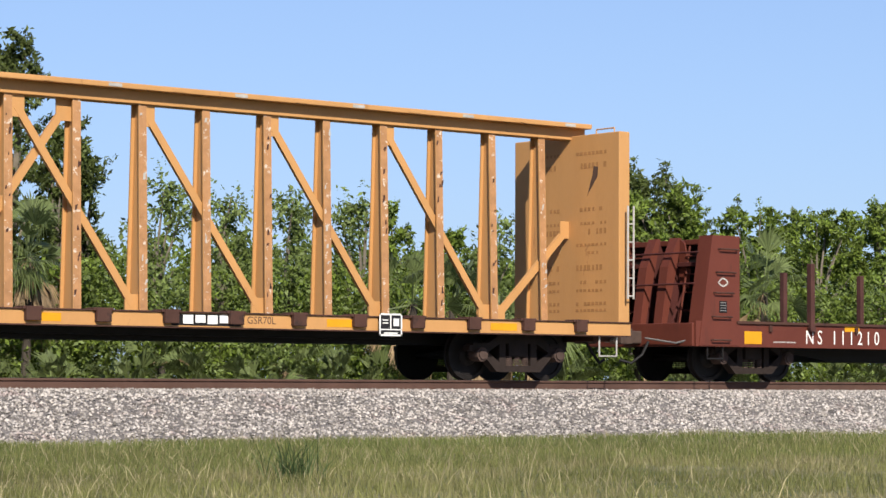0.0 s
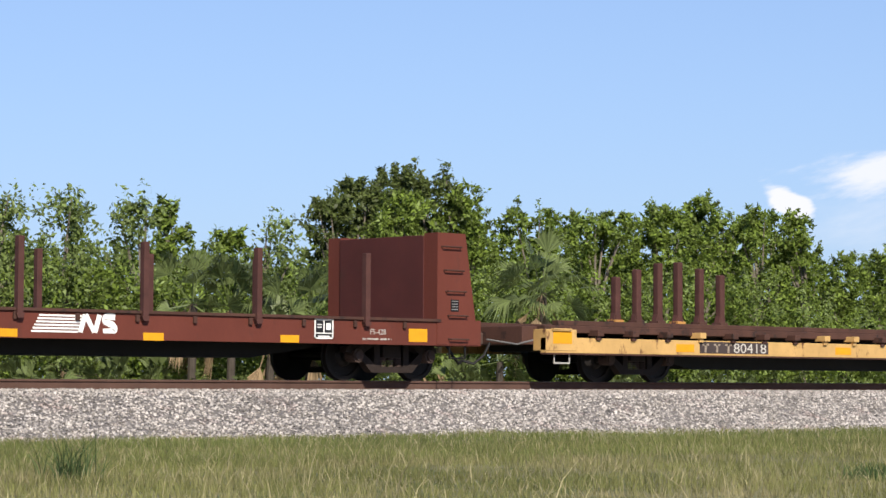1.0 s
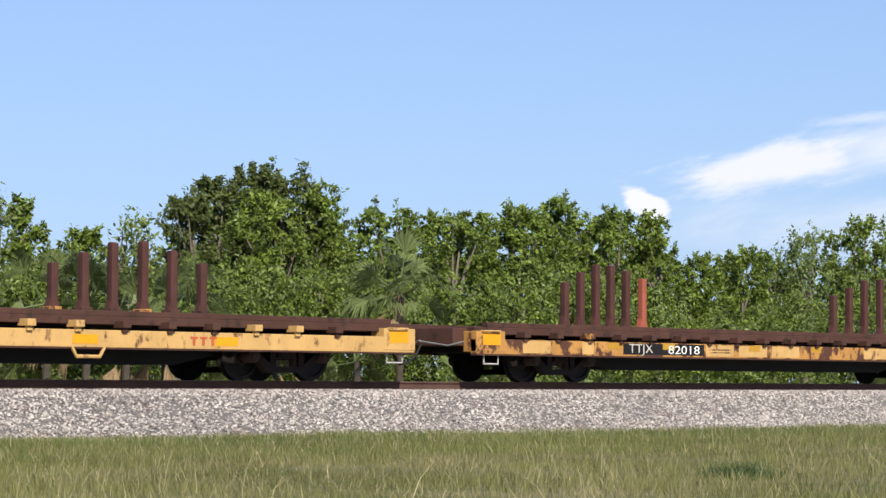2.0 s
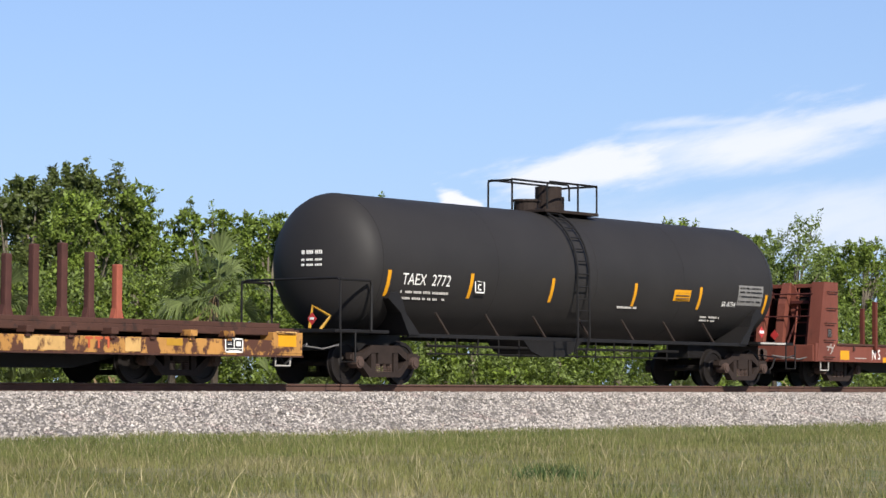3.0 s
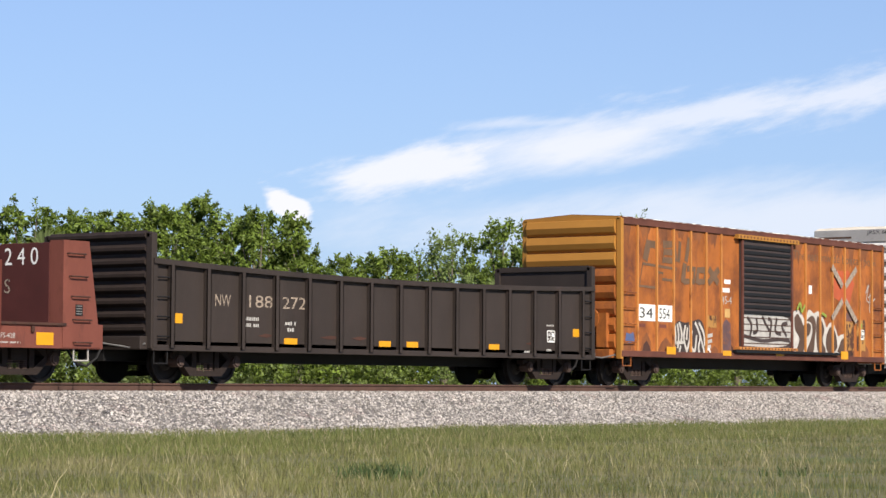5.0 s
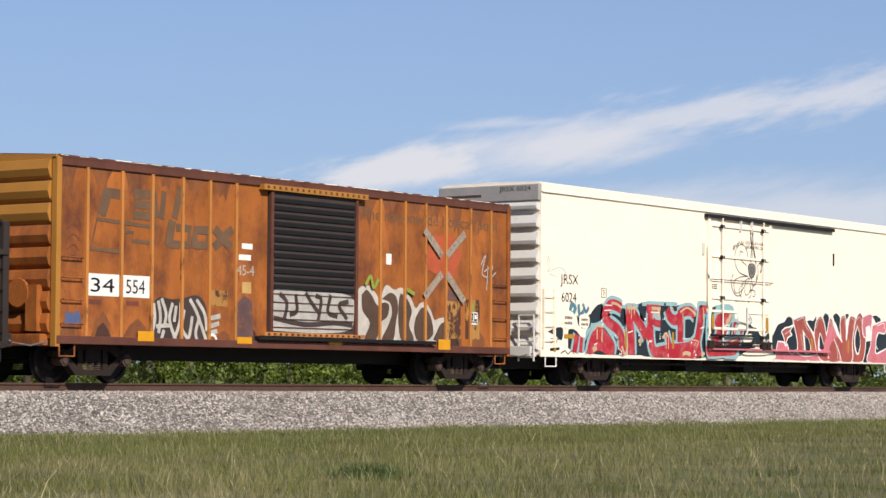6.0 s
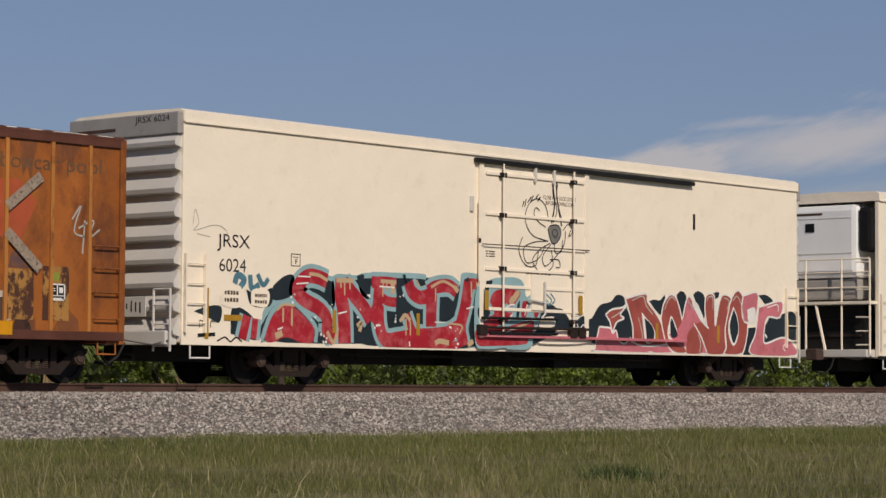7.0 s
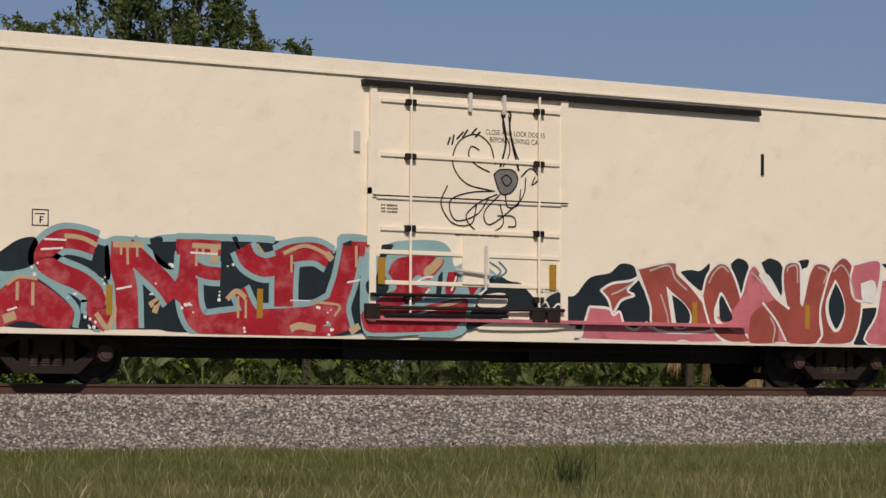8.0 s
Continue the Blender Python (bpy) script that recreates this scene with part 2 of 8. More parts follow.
    "spray_pink": shade("spray_pink", (0.54, 0.16, 0.19), 0.4, var=0.3, scale=1.3, stain=(0.304, 0.068, 0.038), stain_at=0.55, stain_soft=0.2, bump=0.02),
    "spray_brick": shade("spray_brick", (0.33, 0.075, 0.058), 0.45, var=0.3, scale=2, bump=0.02),
    "spray_navy": shade("spray_navy", (0.017, 0.026, 0.032), 0.45, var=0.3, scale=2, bump=0.02),
    "spray_blue": shade("spray_blue", (0.251, 0.403, 0.426), 0.45, var=0.15, scale=2, bump=0.02),
    "spray_teal": shade("spray_teal", (0.076, 0.190, 0.243), 0.45, var=0.25, scale=2, bump=0.02),
    "spray_beige": shade("spray_beige", (0.502, 0.357, 0.213), 0.45, var=0.12, scale=2, bump=0.02),
    "faded_print": shade("faded_print", (0.30, 0.235, 0.18), 0.7, var=0.4, scale=7, stain=(0.06, 0.045, 0.04), stain_at=0.54, bump=0.03),
    "ink": shade("ink", (0.015, 0.014, 0.015), 0.5, var=0.1, bump=0),
    "green_mark": shade("green_mark", (0.228, 0.274, 0.046), 0.5, var=0.1, bump=0),
    "red_sign": shade("red_sign", (0.418, 0.038, 0.038), 0.4, var=0.1, bump=0),
    "cross_red": shade("cross_red", (0.40, 0.085, 0.035), 0.6, var=0.25, scale=2),
}


# ---- shape helpers ----
def part(name, bm, material, parent=None, label="", smooth=False):
    """Links a bmesh as one mesh object under a thing or a part."""
    me = bpy.data.meshes.new(name)
    bmesh.ops.recalc_face_normals(bm, faces=bm.faces)
    bm.to_mesh(me)
    bm.free()
    me.materials.append(M[material])
    if smooth:
        me.polygons.foreach_set("use_smooth", [True] * len(me.polygons))
    ob = new(name, me)
    if parent:
        ob.parent = parent
    if label:
        ob["label"] = label
    return ob


def raw(name, verts, faces, material, parent=None, label="", smooth=False):
    """The same from arrays of corners (n, 3) and faces (n, k)."""
    me = bpy.data.meshes.new(name)
    verts, faces = np.asarray(verts, np.float32), np.asarray(faces, np.int32)
    k = faces.shape[1]
    me.vertices.add(len(verts))
    me.vertices.foreach_set("co", verts.ravel())
    me.loops.add(faces.size)
    me.loops.foreach_set("vertex_index", faces.ravel())
    me.polygons.add(len(faces))
    me.polygons.foreach_set("loop_start", np.arange(0, faces.size, k, dtype=np.int32))
    me.polygons.foreach_set("loop_total", np.full(len(faces), k, np.int32))
    if smooth:
        me.polygons.foreach_set("use_smooth", np.ones(len(faces), bool))
    me.update(calc_edges=True)
    me.materials.append(M[material])
    ob = new(name, me)
    if parent:
        ob.parent = parent
    if label:
        ob["label"] = label
    return ob


def box(bm, x0, x1, y0, y1, z0, z1):
    v = [bm.verts.new(c) for c in product((x0, x1), (y0, y1), (z0, z1))]
    for f in ((0, 1, 3, 2), (4, 6, 7, 5), (0, 4, 5, 1), (2, 3, 7, 6), (0, 2, 6, 4), (1, 5, 7, 3)):
        bm.faces.new([v[i] for i in f])


def boxes(*rows):
    bm = bmesh.new()
    for r in rows:
        box(bm, *r)
    return bm


def bevelled(width, *rows):
    bm = boxes(*rows)
    bmesh.ops.bevel(bm, geom=list(bm.edges), offset=width, segments=2, affect="EDGES", profile=0.6)
    return bm


def prism_xz(bm, points, y0, y1):
    """A polygon in x and z, drawn out from y0 to y1."""
    a = [bm.verts.new((x, y0, z)) for x, z in points]
    b = [bm.verts.new((x, y1, z)) for x, z in points]
    bm.faces.new(a)
    bm.faces.new(b[::-1])
    for i in range(len(points)):
        j = (i + 1) % len(points)
        bm.faces.new((a[i], b[i], b[j], a[j]))


def prism_yz(bm, points, x0, x1):
    a = [bm.verts.new((x0, y, z)) for y, z in points]
    b = [bm.verts.new((x1, y, z)) for y, z in points]
    bm.faces.new(a)
    bm.faces.new(b[::-1])
    for i in range(len(points)):
        j = (i + 1) % len(points)
        bm.faces.new((a[i], b[i], b[j], a[j]))


def rod(bm, p, q, r, n=8, r2=None):
    """A round bar from p to q."""
    p, q = Vector(p), Vector(q)
    d = (q - p).normalized()
    u = d.orthogonal().normalized()
    w = d.cross(u)
    r2 = r if r2 is None else r2
    rings = [[bm.verts.new(c + (u * math.cos(6.28319 * i / n) + w * math.sin(6.28319 * i / n)) * k) for i in range(n)] for c, k in ((p, r), (q, r2))]
    for i in range(n):
        j = (i + 1) % n
        bm.faces.new((rings[0][i], rings[0][j], rings[1][j], rings[1][i]))
    bm.faces.new(rings[0][::-1])
    bm.faces.new(rings[1])


def pipe(bm, points, r, n=6):
    """A bent round bar through the points, in one piece."""
    pts = [Vector(p) for p in points]
    rings, u = [], None
    for i, p in enumerate(pts):
        d = (pts[min(i + 1, len(pts) - 1)] - pts[max(i - 1, 0)]).normalized()
        u = d.orthogonal() if u is None else u - d * u.dot(d)
        u = u.normalized() if u.length > 1e-6 else d.orthogonal().normalized()
        w = d.cross(u)
        rings.append([bm.verts.new(p + (u * math.cos(2 * math.pi * k / n) + w * math.sin(2 * math.pi * k / n)) * r) for k in range(n)])
    for a, b in zip(rings, rings[1:]):
        for k in range(n):
            j = (k + 1) % n
            bm.faces.new((a[k], a[j], b[j], b[k]))
    bm.faces.new(rings[0][::-1])
    bm.faces.new(rings[-1])


def pieces(name, bm, material, parent, label=""):
    """Each connected piece of a bmesh as a part of its own."""
    left, made = set(bm.verts), []
    while left:
        seed = next(v for v in bm.verts if v in left)
        island, todo = {seed}, [seed]
        while todo:
            for e in todo.pop().link_edges:
                for v in e.verts:
                    if v not in island:
                        island.add(v)
                        todo.append(v)
        left -= island
        sub, at = bmesh.new(), {}
        for v in bm.verts:
            if v in island:
                at[v] = sub.verts.new(v.co)
        for f in bm.faces:
            if f.verts[0] in island:
                sub.faces.new([at[v] for v in f.verts])
        made.append(part(name, sub, material, parent, label))
    bm.free()
    return made


def lathe_x(bm, rows, n=32, cy=0.0, cz=0.0):
    """Turns rows of (x, radius) round a line along x."""
    rings = [[bm.verts.new((x, cy + r * math.cos(2 * math.pi * i / n), cz + r * math.sin(2 * math.pi * i / n))) for i in range(n)] for x, r in rows]
    for a, b in zip(rings, rings[1:]):
        for i in range(n):
            j = (i + 1) % n
            bm.faces.new((a[i], a[j], b[j], b[i]))
    bm.faces.new(rings[0][::-1])
    bm.faces.new(rings[-1])


def flat(bm, points, y, depth=0.004):
    """A thin sheet of paint or metal on a side: a polygon in x and z, its face at y."""
    prism_xz(bm, points, y, y + depth)


def quad(bm, x0, x1, z0, z1, y, depth=0.004):
    flat(bm, ((x0, z0), (x1, z0), (x1, z1), (x0, z1)), y, depth)


def lettering(name, words, x, z, height, parent, material="white", y=-SIDE - 0.004, width=None, label="", ends=False):
    """Words on a side that looks to -y; x is their left edge, z their foot. ends: on an end that looks to -x, y is then its x and x its y."""
    cu = bpy.data.curves.new(name, "FONT")
    cu.body, cu.size, cu.resolution_u, cu.fill_mode = words, height / 0.70, 3, "BOTH"
    tmp = new(name, cu)
    me = bpy.data.meshes.new_from_object(tmp.evaluated_get(bpy.context.evaluated_depsgraph_get()))
    bpy.data.objects.remove(tmp)
    bpy.data.curves.remove(cu)
    xs = [v.co.x for v in me.vertices]
    lo, hi = min(xs), max(xs)
    k = width / (hi - lo) if width else 1.0
    for v in me.vertices:
        a, b = (v.co.x - lo) * k, v.co.y
        v.co = (y, x - a, z + b) if ends else (x + a, y, z + b)
    me.name = name
    me.materials.clear()
    me.materials.append(M[material])
    ob = new(name, me)
    ob.parent = parent
    ob["label"] = label or "painted lettering"
    return ob


def bars(name, parent, x0, x1, z0, height, rows=2, material="dirty_white", y=-SIDE - 0.004, seed=1):
    """Small print that cannot be read: plain bars."""
    rnd, bm = random.Random(seed), bmesh.new()
    for i in range(rows):
        x, z = x0, z0 + (rows - 1 - i) * height * 1.7
        while x < x1 - 0.2 * height:
            w = min(rnd.uniform(0.45, 0.8) * height, x1 - x)
            if rnd.random() < 0.85:
                quad(bm, x, x + w, z, z + height * rnd.uniform(0.8, 1.0), y)
            x += w + 0.28 * height
    return tagged(part(name, bm, material, parent, "small painted print"), kind="stuff")


def ribbon(bm, points, width, y, ends=0.5):
    """A painted stroke along points (x, z), round at its bends."""
    pts = [Vector((p[0], p[1])) for p in points]
    ws = [p[2] if len(p) > 2 else width for p in points]
    left, right = [], []
    for i, p in enumerate(pts):
        d = (pts[min(i + 1, len(pts) - 1)] - pts[max(i - 1, 0)])
        d = d.normalized() if d.length > 1e-6 else Vector((1, 0))
        n = Vector((-d.y, d.x)) * ws[i] / 2
        left.append(p + n)
        right.append(p - n)
    va = [bm.verts.new((q.x, y, max(q.y, 0.76))) for q in left]
    vb = [bm.verts.new((q.x, y, max(q.y, 0.76))) for q in right]
    for i in range(len(pts) - 1):
        bm.faces.new((va[i], vb[i], vb[i + 1], va[i + 1]))


def smooth_line(points, n=6):
    """More points along a line through the given ones (Catmull-Rom)."""
    p = [np.array(q, float) for q in points]
    p = [2 * p[0] - p[1]] + p + [2 * p[-1] - p[-2]]
    out = []
    for a, b, c, d in zip(p, p[1:], p[2:], p[3:]):
        for i in range(n):
            t = i / n
            out.append(tuple(0.5 * (2 * b + (c - a) * t + (2 * a - 5 * b + 4 * c - d) * t * t + (3 * b - a - 3 * c + d) * t ** 3)))
    out.append(tuple(p[-2]))
    return out


# ---- ground, track ----
def ground_z(y):
    """The height of the ground across the track."""
    return float(np.interp(y, (-10, 2, 7, 31.3, 39.2, 44, 60), (-1.45, -1.45, -0.95, -0.95, -0.95, -0.62, -0.55)))


def grid_sheet(name, xs, ys, zf, material, label, category):
    v = [(x, y, zf(x, y)) for y in ys for x in xs]
    n = len(xs)
    f = [(j * n + i, j * n + i + 1, (j + 1) * n + i + 1, (j + 1) * n + i) for j in range(len(ys) - 1) for i in range(n - 1)]
    return tagged(raw(name, v, f, material, smooth=True), label, category, kind="structure")


XS = [-4000, -800, -150, -30] + [float(x) for x in np.arange(-10, 121, 1.0)] + [150, 300, 900, 4000]
YS = [-4000, -600, -100, -20, -5, 0, 2, 4, 6, 7, 8, 9, 10, 11] + [float(y) for y in np.arange(12, 32, 1.0)] + [33, 36, 39.2, 41, 44, 48, 54, 60, 90, 200, 900, 4000]
grid_sheet("ground", XS, YS, lambda x, y: ground_z(y) + (0.05 * noise.noise((x * 0.35, y * 0.35, 3)) if 7 < y < 31 else 0), "earth",
           "grassy ground with bare sandy patches by the railway", "ground")

BED = ((29.8, -1.0), (30.6, -0.90), (31.6, -0.62), (32.6, -0.28), (33.2, -0.19), (37.0, -0.19), (37.5, -0.25), (39.4, -1.0))


def bed_z(y):
    return float(np.interp(y, [p[0] for p in BED], [p[1] for p in BED]))


grid_sheet("ballast_bed", [-900, -200, -40] + [float(x) for x in np.arange(-10, 121, 0.5)] + [200, 900],
           [29.8, 30.2, 30.6, 31.1, 31.6, 32.1, 32.6, 32.9, 33.2, 34, 35.15, 36.3, 37, 37.5, 38.4, 39.4],
           lambda x, y: bed_z(y) + 0.02 * noise.noise((x * 2, y * 2, 0)), "ballast", "pale grey crushed stone track bed", "ballast")


def scatter_stones(name, n, x0, x1, y0, y1, size):
    """Broken stones lying on the bed, as one heap."""
    rs = np.random.RandomState(5)
    x = x0 + (x1 - x0) * rs.rand(n)
    y = y0 + (y1 - y0) * rs.rand(n)
    z = np.interp(y, [p[0] for p in BED], [p[1] for p in BED]) + 0.008
    r = size * (0.55 + 0.75 * rs.rand(n))
    base = np.array([(1, 0, 0), (0, 1, 0), (-1, 0, 0), (0, -1, 0), (0, 0, 1), (0, 0, -1)], float)
    v = base[None] * (0.6 + 0.75 * rs.rand(n, 6, 1)) * r[:, None, None] + 0.25 * r[:, None, None] * rs.randn(n, 6, 3)
    a = rs.rand(n) * 6.283
    c, s = np.cos(a)[:, None], np.sin(a)[:, None]
    v = np.stack((v[..., 0] * c - v[..., 1] * s, v[..., 0] * s + v[..., 1] * c, v[..., 2] * 0.8), -1) + np.stack((x, y, z), -1)[:, None]
    f = np.array([(0, 1, 4), (1, 2, 4), (2, 3, 4), (3, 0, 4), (0, 3, 5), (3, 2, 5)])
    f = (f[None] + 6 * np.arange(n)[:, None, None]).reshape(-1, 3)
    return tagged(raw(name, v.reshape(-1, 3), f, "stone"), "loose crushed grey and pinkish track stones", "gravel", kind="stuff")


scatter_stones("ballast_stones", 112000, 10, 78, 30.0, 34.3, 0.0285)

RAIL = ((-0.075, -0.172), (0.075, -0.172), (0.075, -0.160), (0.012, -0.140), (0.010, -0.045), (0.036, -0.035), (0.037, -0.008),
        (0.028, 0.0), (-0.028, 0.0), (-0.037, -0.008), (-0.036, -0.035), (-0.010, -0.045), (-0.012, -0.140), (-0.075, -0.160))
for side in (-0.755, 0.755):
    bm = bmesh.new()
    prism_yz(bm, [(TRACK_Y + side + y, z) for y, z in RAIL], -600, 900)
    rail = tagged(part("rail", bm, "rail"), "rusty brown steel rail on the ballast bed", "rail", "running rails", kind="structure")
    part("running_surface", boxes((-600, 900, TRACK_Y + side - 0.02, TRACK_Y + side + 0.02, -0.001, 0.002)), "rail_head", rail, "polished rail top")

tie_mesh = None
for i in range(170):
    x = 8 + i * 0.53
    if tie_mesh is None:
        tie = part("railway_tie", bevelled(0.015, (-0.115, 0.115, -1.3, 1.3, -0.09, 0.09)), "tie")
        tie_mesh = tie.data
    else:
        tie = new("railway_tie", tie_mesh)
    tie.matrix_world = pose(x, TRACK_Y, -0.262, 0, 0, random.uniform(-1, 1))
    tagged(tie, "weathered pale wooden railway tie sunk in ballast", "railway tie", "ties under the rails", kind="structure")


def blades(name, rows, material, label, seed, length, width, lean=0.5, kind="stuff", category="grass"):
    """Grass: each blade a bent strip of three faces. rows: arrays x, y, z, scale."""
    rs = np.random.RandomState(seed)
    x, y, z, k = rows
    n = len(x)
    h = length * k * (0.45 + 0.8 * rs.rand(n))
    a = rs.rand(n) * 6.283
    b = rs.rand(n) * 6.283
    w = width * (0.6 + 0.8 * rs.rand(n))
    off = np.stack((np.cos(a) * w, np.sin(a) * w, 0 * w), -1)
    ln = lean * h * (0.2 + rs.rand(n))
    d = np.stack((np.cos(b) * ln, np.sin(b) * ln, 0 * h), -1)
    p = np.stack((x, y, z), -1)
    up = np.stack((0 * h, 0 * h, h), -1)
    v = np.stack((p - off, p + off, p + up * 0.55 + d * 0.35 + off * 0.7, p + up * 0.55 + d * 0.35 - off * 0.7, p + up + d), 1)
    i = 5 * np.arange(n)[:, None]
    f = np.concatenate((i + [0, 1, 2], i + [0, 2, 3], i + [3, 2, 4]))
    return tagged(raw(name, v.reshape(-1, 3), f, material), label, category, kind=kind)


def lawn(n, seed, y0, y1):
    """Blade feet over the mown strip that the camera sweeps, thicker towards it."""
    rs = np.random.RandomState(seed)
    y = y0 + (y1 - y0) * rs.rand(n * 2) ** 0.85
    a = np.radians(18 + 51 * rs.rand(n * 2))
    x = y * np.tan(a)
    keep = (x < 80)
    x, y = x[keep][:n], y[keep][:n]
    patch = np.array([0.75 + 0.5 * noise.noise((u * 0.5, w * 0.5, 7)) for u, w in zip(x, y)])
    z = np.interp(y, (-10, 2, 7, 31.3, 33), (-1.45, -1.45, -0.95, -0.92, -0.45)) - 0.02
    return x, y, z, patch


blades("lawn_grass", lawn(190000, 1, 8.0, 26.5), "grass", "rough mown green and straw coloured grass", 2, 0.14, 0.0036)
blades("green_grass", lawn(118000, 7, 21.0, 30.5), "grass_green", "greener mown grass along the ballast", 8, 0.14, 0.0036)
blades("long_stalks", lawn(420, 9, 9.0, 28.0), "straw", "long bent dry grass stalks", 10, 0.42, 0.0040, 1.0)
blades("verge_grass", lawn(15000, 3, 29.8, 30.9), "grass", "thin grass creeping onto the ballast", 4, 0.13, 0.0042)
blades("dry_stalks", lawn(12000, 5, 8.0, 30.0), "straw", "dry straw coloured grass stalks", 6, 0.24, 0.0035, 0.9)


def clump(az, dist, n, length, radius, material, label, seed):
    rs = np.random.RandomState(seed)
    cx, cy = dist * math.sin(radians(az)), dist * math.cos(radians(az))
    x, y = cx + radius * rs.randn(n), cy + radius * rs.randn(n)
    tagged(blades("grass_tuft", (x, y, np.full(n, ground_z(cy) - 0.02), np.ones(n)), material, label, seed + 1, length, 0.006, 0.8), kind="stuff")


clump(34.5, 23.5, 120, 0.44, 0.13, "dark_grass", "tall dark green tuft of coarse grass", 31)
clump(53.1, 25.5, 420, 0.17, 0.22, "dark_grass", "low dark green weed in the lawn", 33)
clump(62.6, 26.5, 70, 0.17, 0.16, "dark_grass", "low dark green weed in the lawn", 35)


# ---- woods ----
def leaves(name, centers, radii, per, size, material, parent, seed, flatten=0.8, label=""):
    """Many small bent leaves in clumps round the given centres."""
    rs = np.random.RandomState(seed)
    c = np.repeat(np.asarray(centers, float), per, 0)
    r = np.repeat(np.asarray(radii, float), per)
    n = len(c)
    d = rs.randn(n, 3)
    d /= np.linalg.norm(d, axis=1)[:, None]
    # each clump is a leafy shoot that rises outward and thins to its tip
    k = len(centers)
    axis = rs.randn(k, 3) * np.array((0.75, 0.75, 0.45)) + np.array((0, -0.15, 0.85))
    axis = np.repeat(axis / np.linalg.norm(axis, axis=1)[:, None], per, 0)
    u = rs.rand(n)
    p = c + axis * (r * (2.3 * u - 1.3))[:, None] + d * (r * 0.62 * rs.rand(n) ** 0.6 * (1.0 - 0.62 * u))[:, None] * np.array((1, 1, flatten))
    t = rs.randn(n, 3) + np.array((0, 0, -0.3))
    t /= np.linalg.norm(t, axis=1)[:, None]
    nrm = 0.6 * d + 1.0 * rs.randn(n, 3) + np.array((-0.3, -0.6, 0.7))
    s = np.cross(nrm, t)
    s /= np.linalg.norm(s, axis=1)[:, None] + 1e-9
    h = size * (0.42 + 1.15 * rs.rand(n) ** 1.7)[:, None]
    v = np.stack((p, p + t * h * 0.42 + s * h * 0.24, p + t * h, p + t * h * 0.42 - s * h * 0.24), 1)
    f = 4 * np.arange(n)[:, None] + np.array((0, 1, 2, 3))
    return raw(name, v.reshape(-1, 3), f, material, parent, label)


# (azimuth, elevation of the top, half width in degrees, distance of its row, kind of leaf)
def tree(az, el, half, y, material="leaf", size=0.17, density=1.0, seed=1, label="broad-leaved green tree in the scrub woods", bare=0.0, low=0.25):
    """A tree whose top shows at an elevation, half a width in degrees to each side of its azimuth."""
    rnd = random.Random(seed)
    x = y * math.tan(radians(az))
    dist = math.hypot(x, y)
    base = ground_z(y)
    top = dist * math.tan(radians(el))
    height = (top - base) * 1.035
    rad = dist * math.tan(radians(half * (1.0 if material == "oak_leaf" else 1.22)))
    root = bpy.data.objects.new("tree", None)
    scene.collection.objects.link(root)
    root.matrix_world = pose(x, y, base)
    tagged(root, label, "tree")
    bm = bmesh.new()
    knee = Vector((rnd.uniform(-0.2, 0.2), rnd.uniform(-0.2, 0.2), height * 0.35))
    r0 = 0.05 + 0.022 * height
    rod(bm, (0, 0, -0.15), knee, r0, 8, r0 * 0.75)
    part("trunk", bm, "bark", root)
    bm = bmesh.new()
    tips = []
    for i in range(int(7 + height)):
        a = rnd.uniform(0, 6.283)
        h = rnd.uniform(0.45, 0.97) * height
        reach = rad * rnd.uniform(0.25, 0.95) * (1.0 - 0.55 * max(0.0, h / height - 0.6) / 0.4)
        mid = knee + Vector((math.cos(a) * reach * 0.4, math.sin(a) * reach * 0.3, (h - knee.z) * 0.55))
        tip = Vector((math.cos(a) * reach, math.sin(a) * reach * 0.8, h))
        rod(bm, knee, mid, r0 * 0.4, 5, r0 * 0.25)
        rod(bm, mid, tip, r0 * 0.25, 5, r0 * 0.06)
        tips.append((mid, tip))
    part("branchwork", bm, "bark", root)
    cs, rr = [], []
    n = int(24 + 24 * rad * height ** 0.5)
    for i in range(n):
        u = rnd.random()
        zz = low + (1 - low) * u
        wide = rad * (0.55 + 0.45 * math.sin(math.pi * min(1.0, (zz - low) / (1 - low) * 0.85 + 0.15))) * (1 if zz < 0.8 else 1.25 - (zz - 0.8) * 2.6)
        a, q = rnd.uniform(0, 6.283), rnd.random() ** 0.5
        k = rnd.uniform(0.16, 0.36) * (0.5 + 0.20 * rad)
        cs.append((math.cos(a) * wide * q, math.sin(a) * wide * q * 0.8, zz * height - k * 0.6))
        rr.append(k)
    for mid, tip in tips:
        cs.append(tuple(tip))
        rr.append(rnd.uniform(0.22, 0.4))
    per = int(100 * density)
    rr = [k * (1.35 if material == "light_leaf" else 1.0) for k in rr]
    leaves("crown", cs, np.array(rr) * 1.5, per, size, material, root, seed, 0.75)
    return root


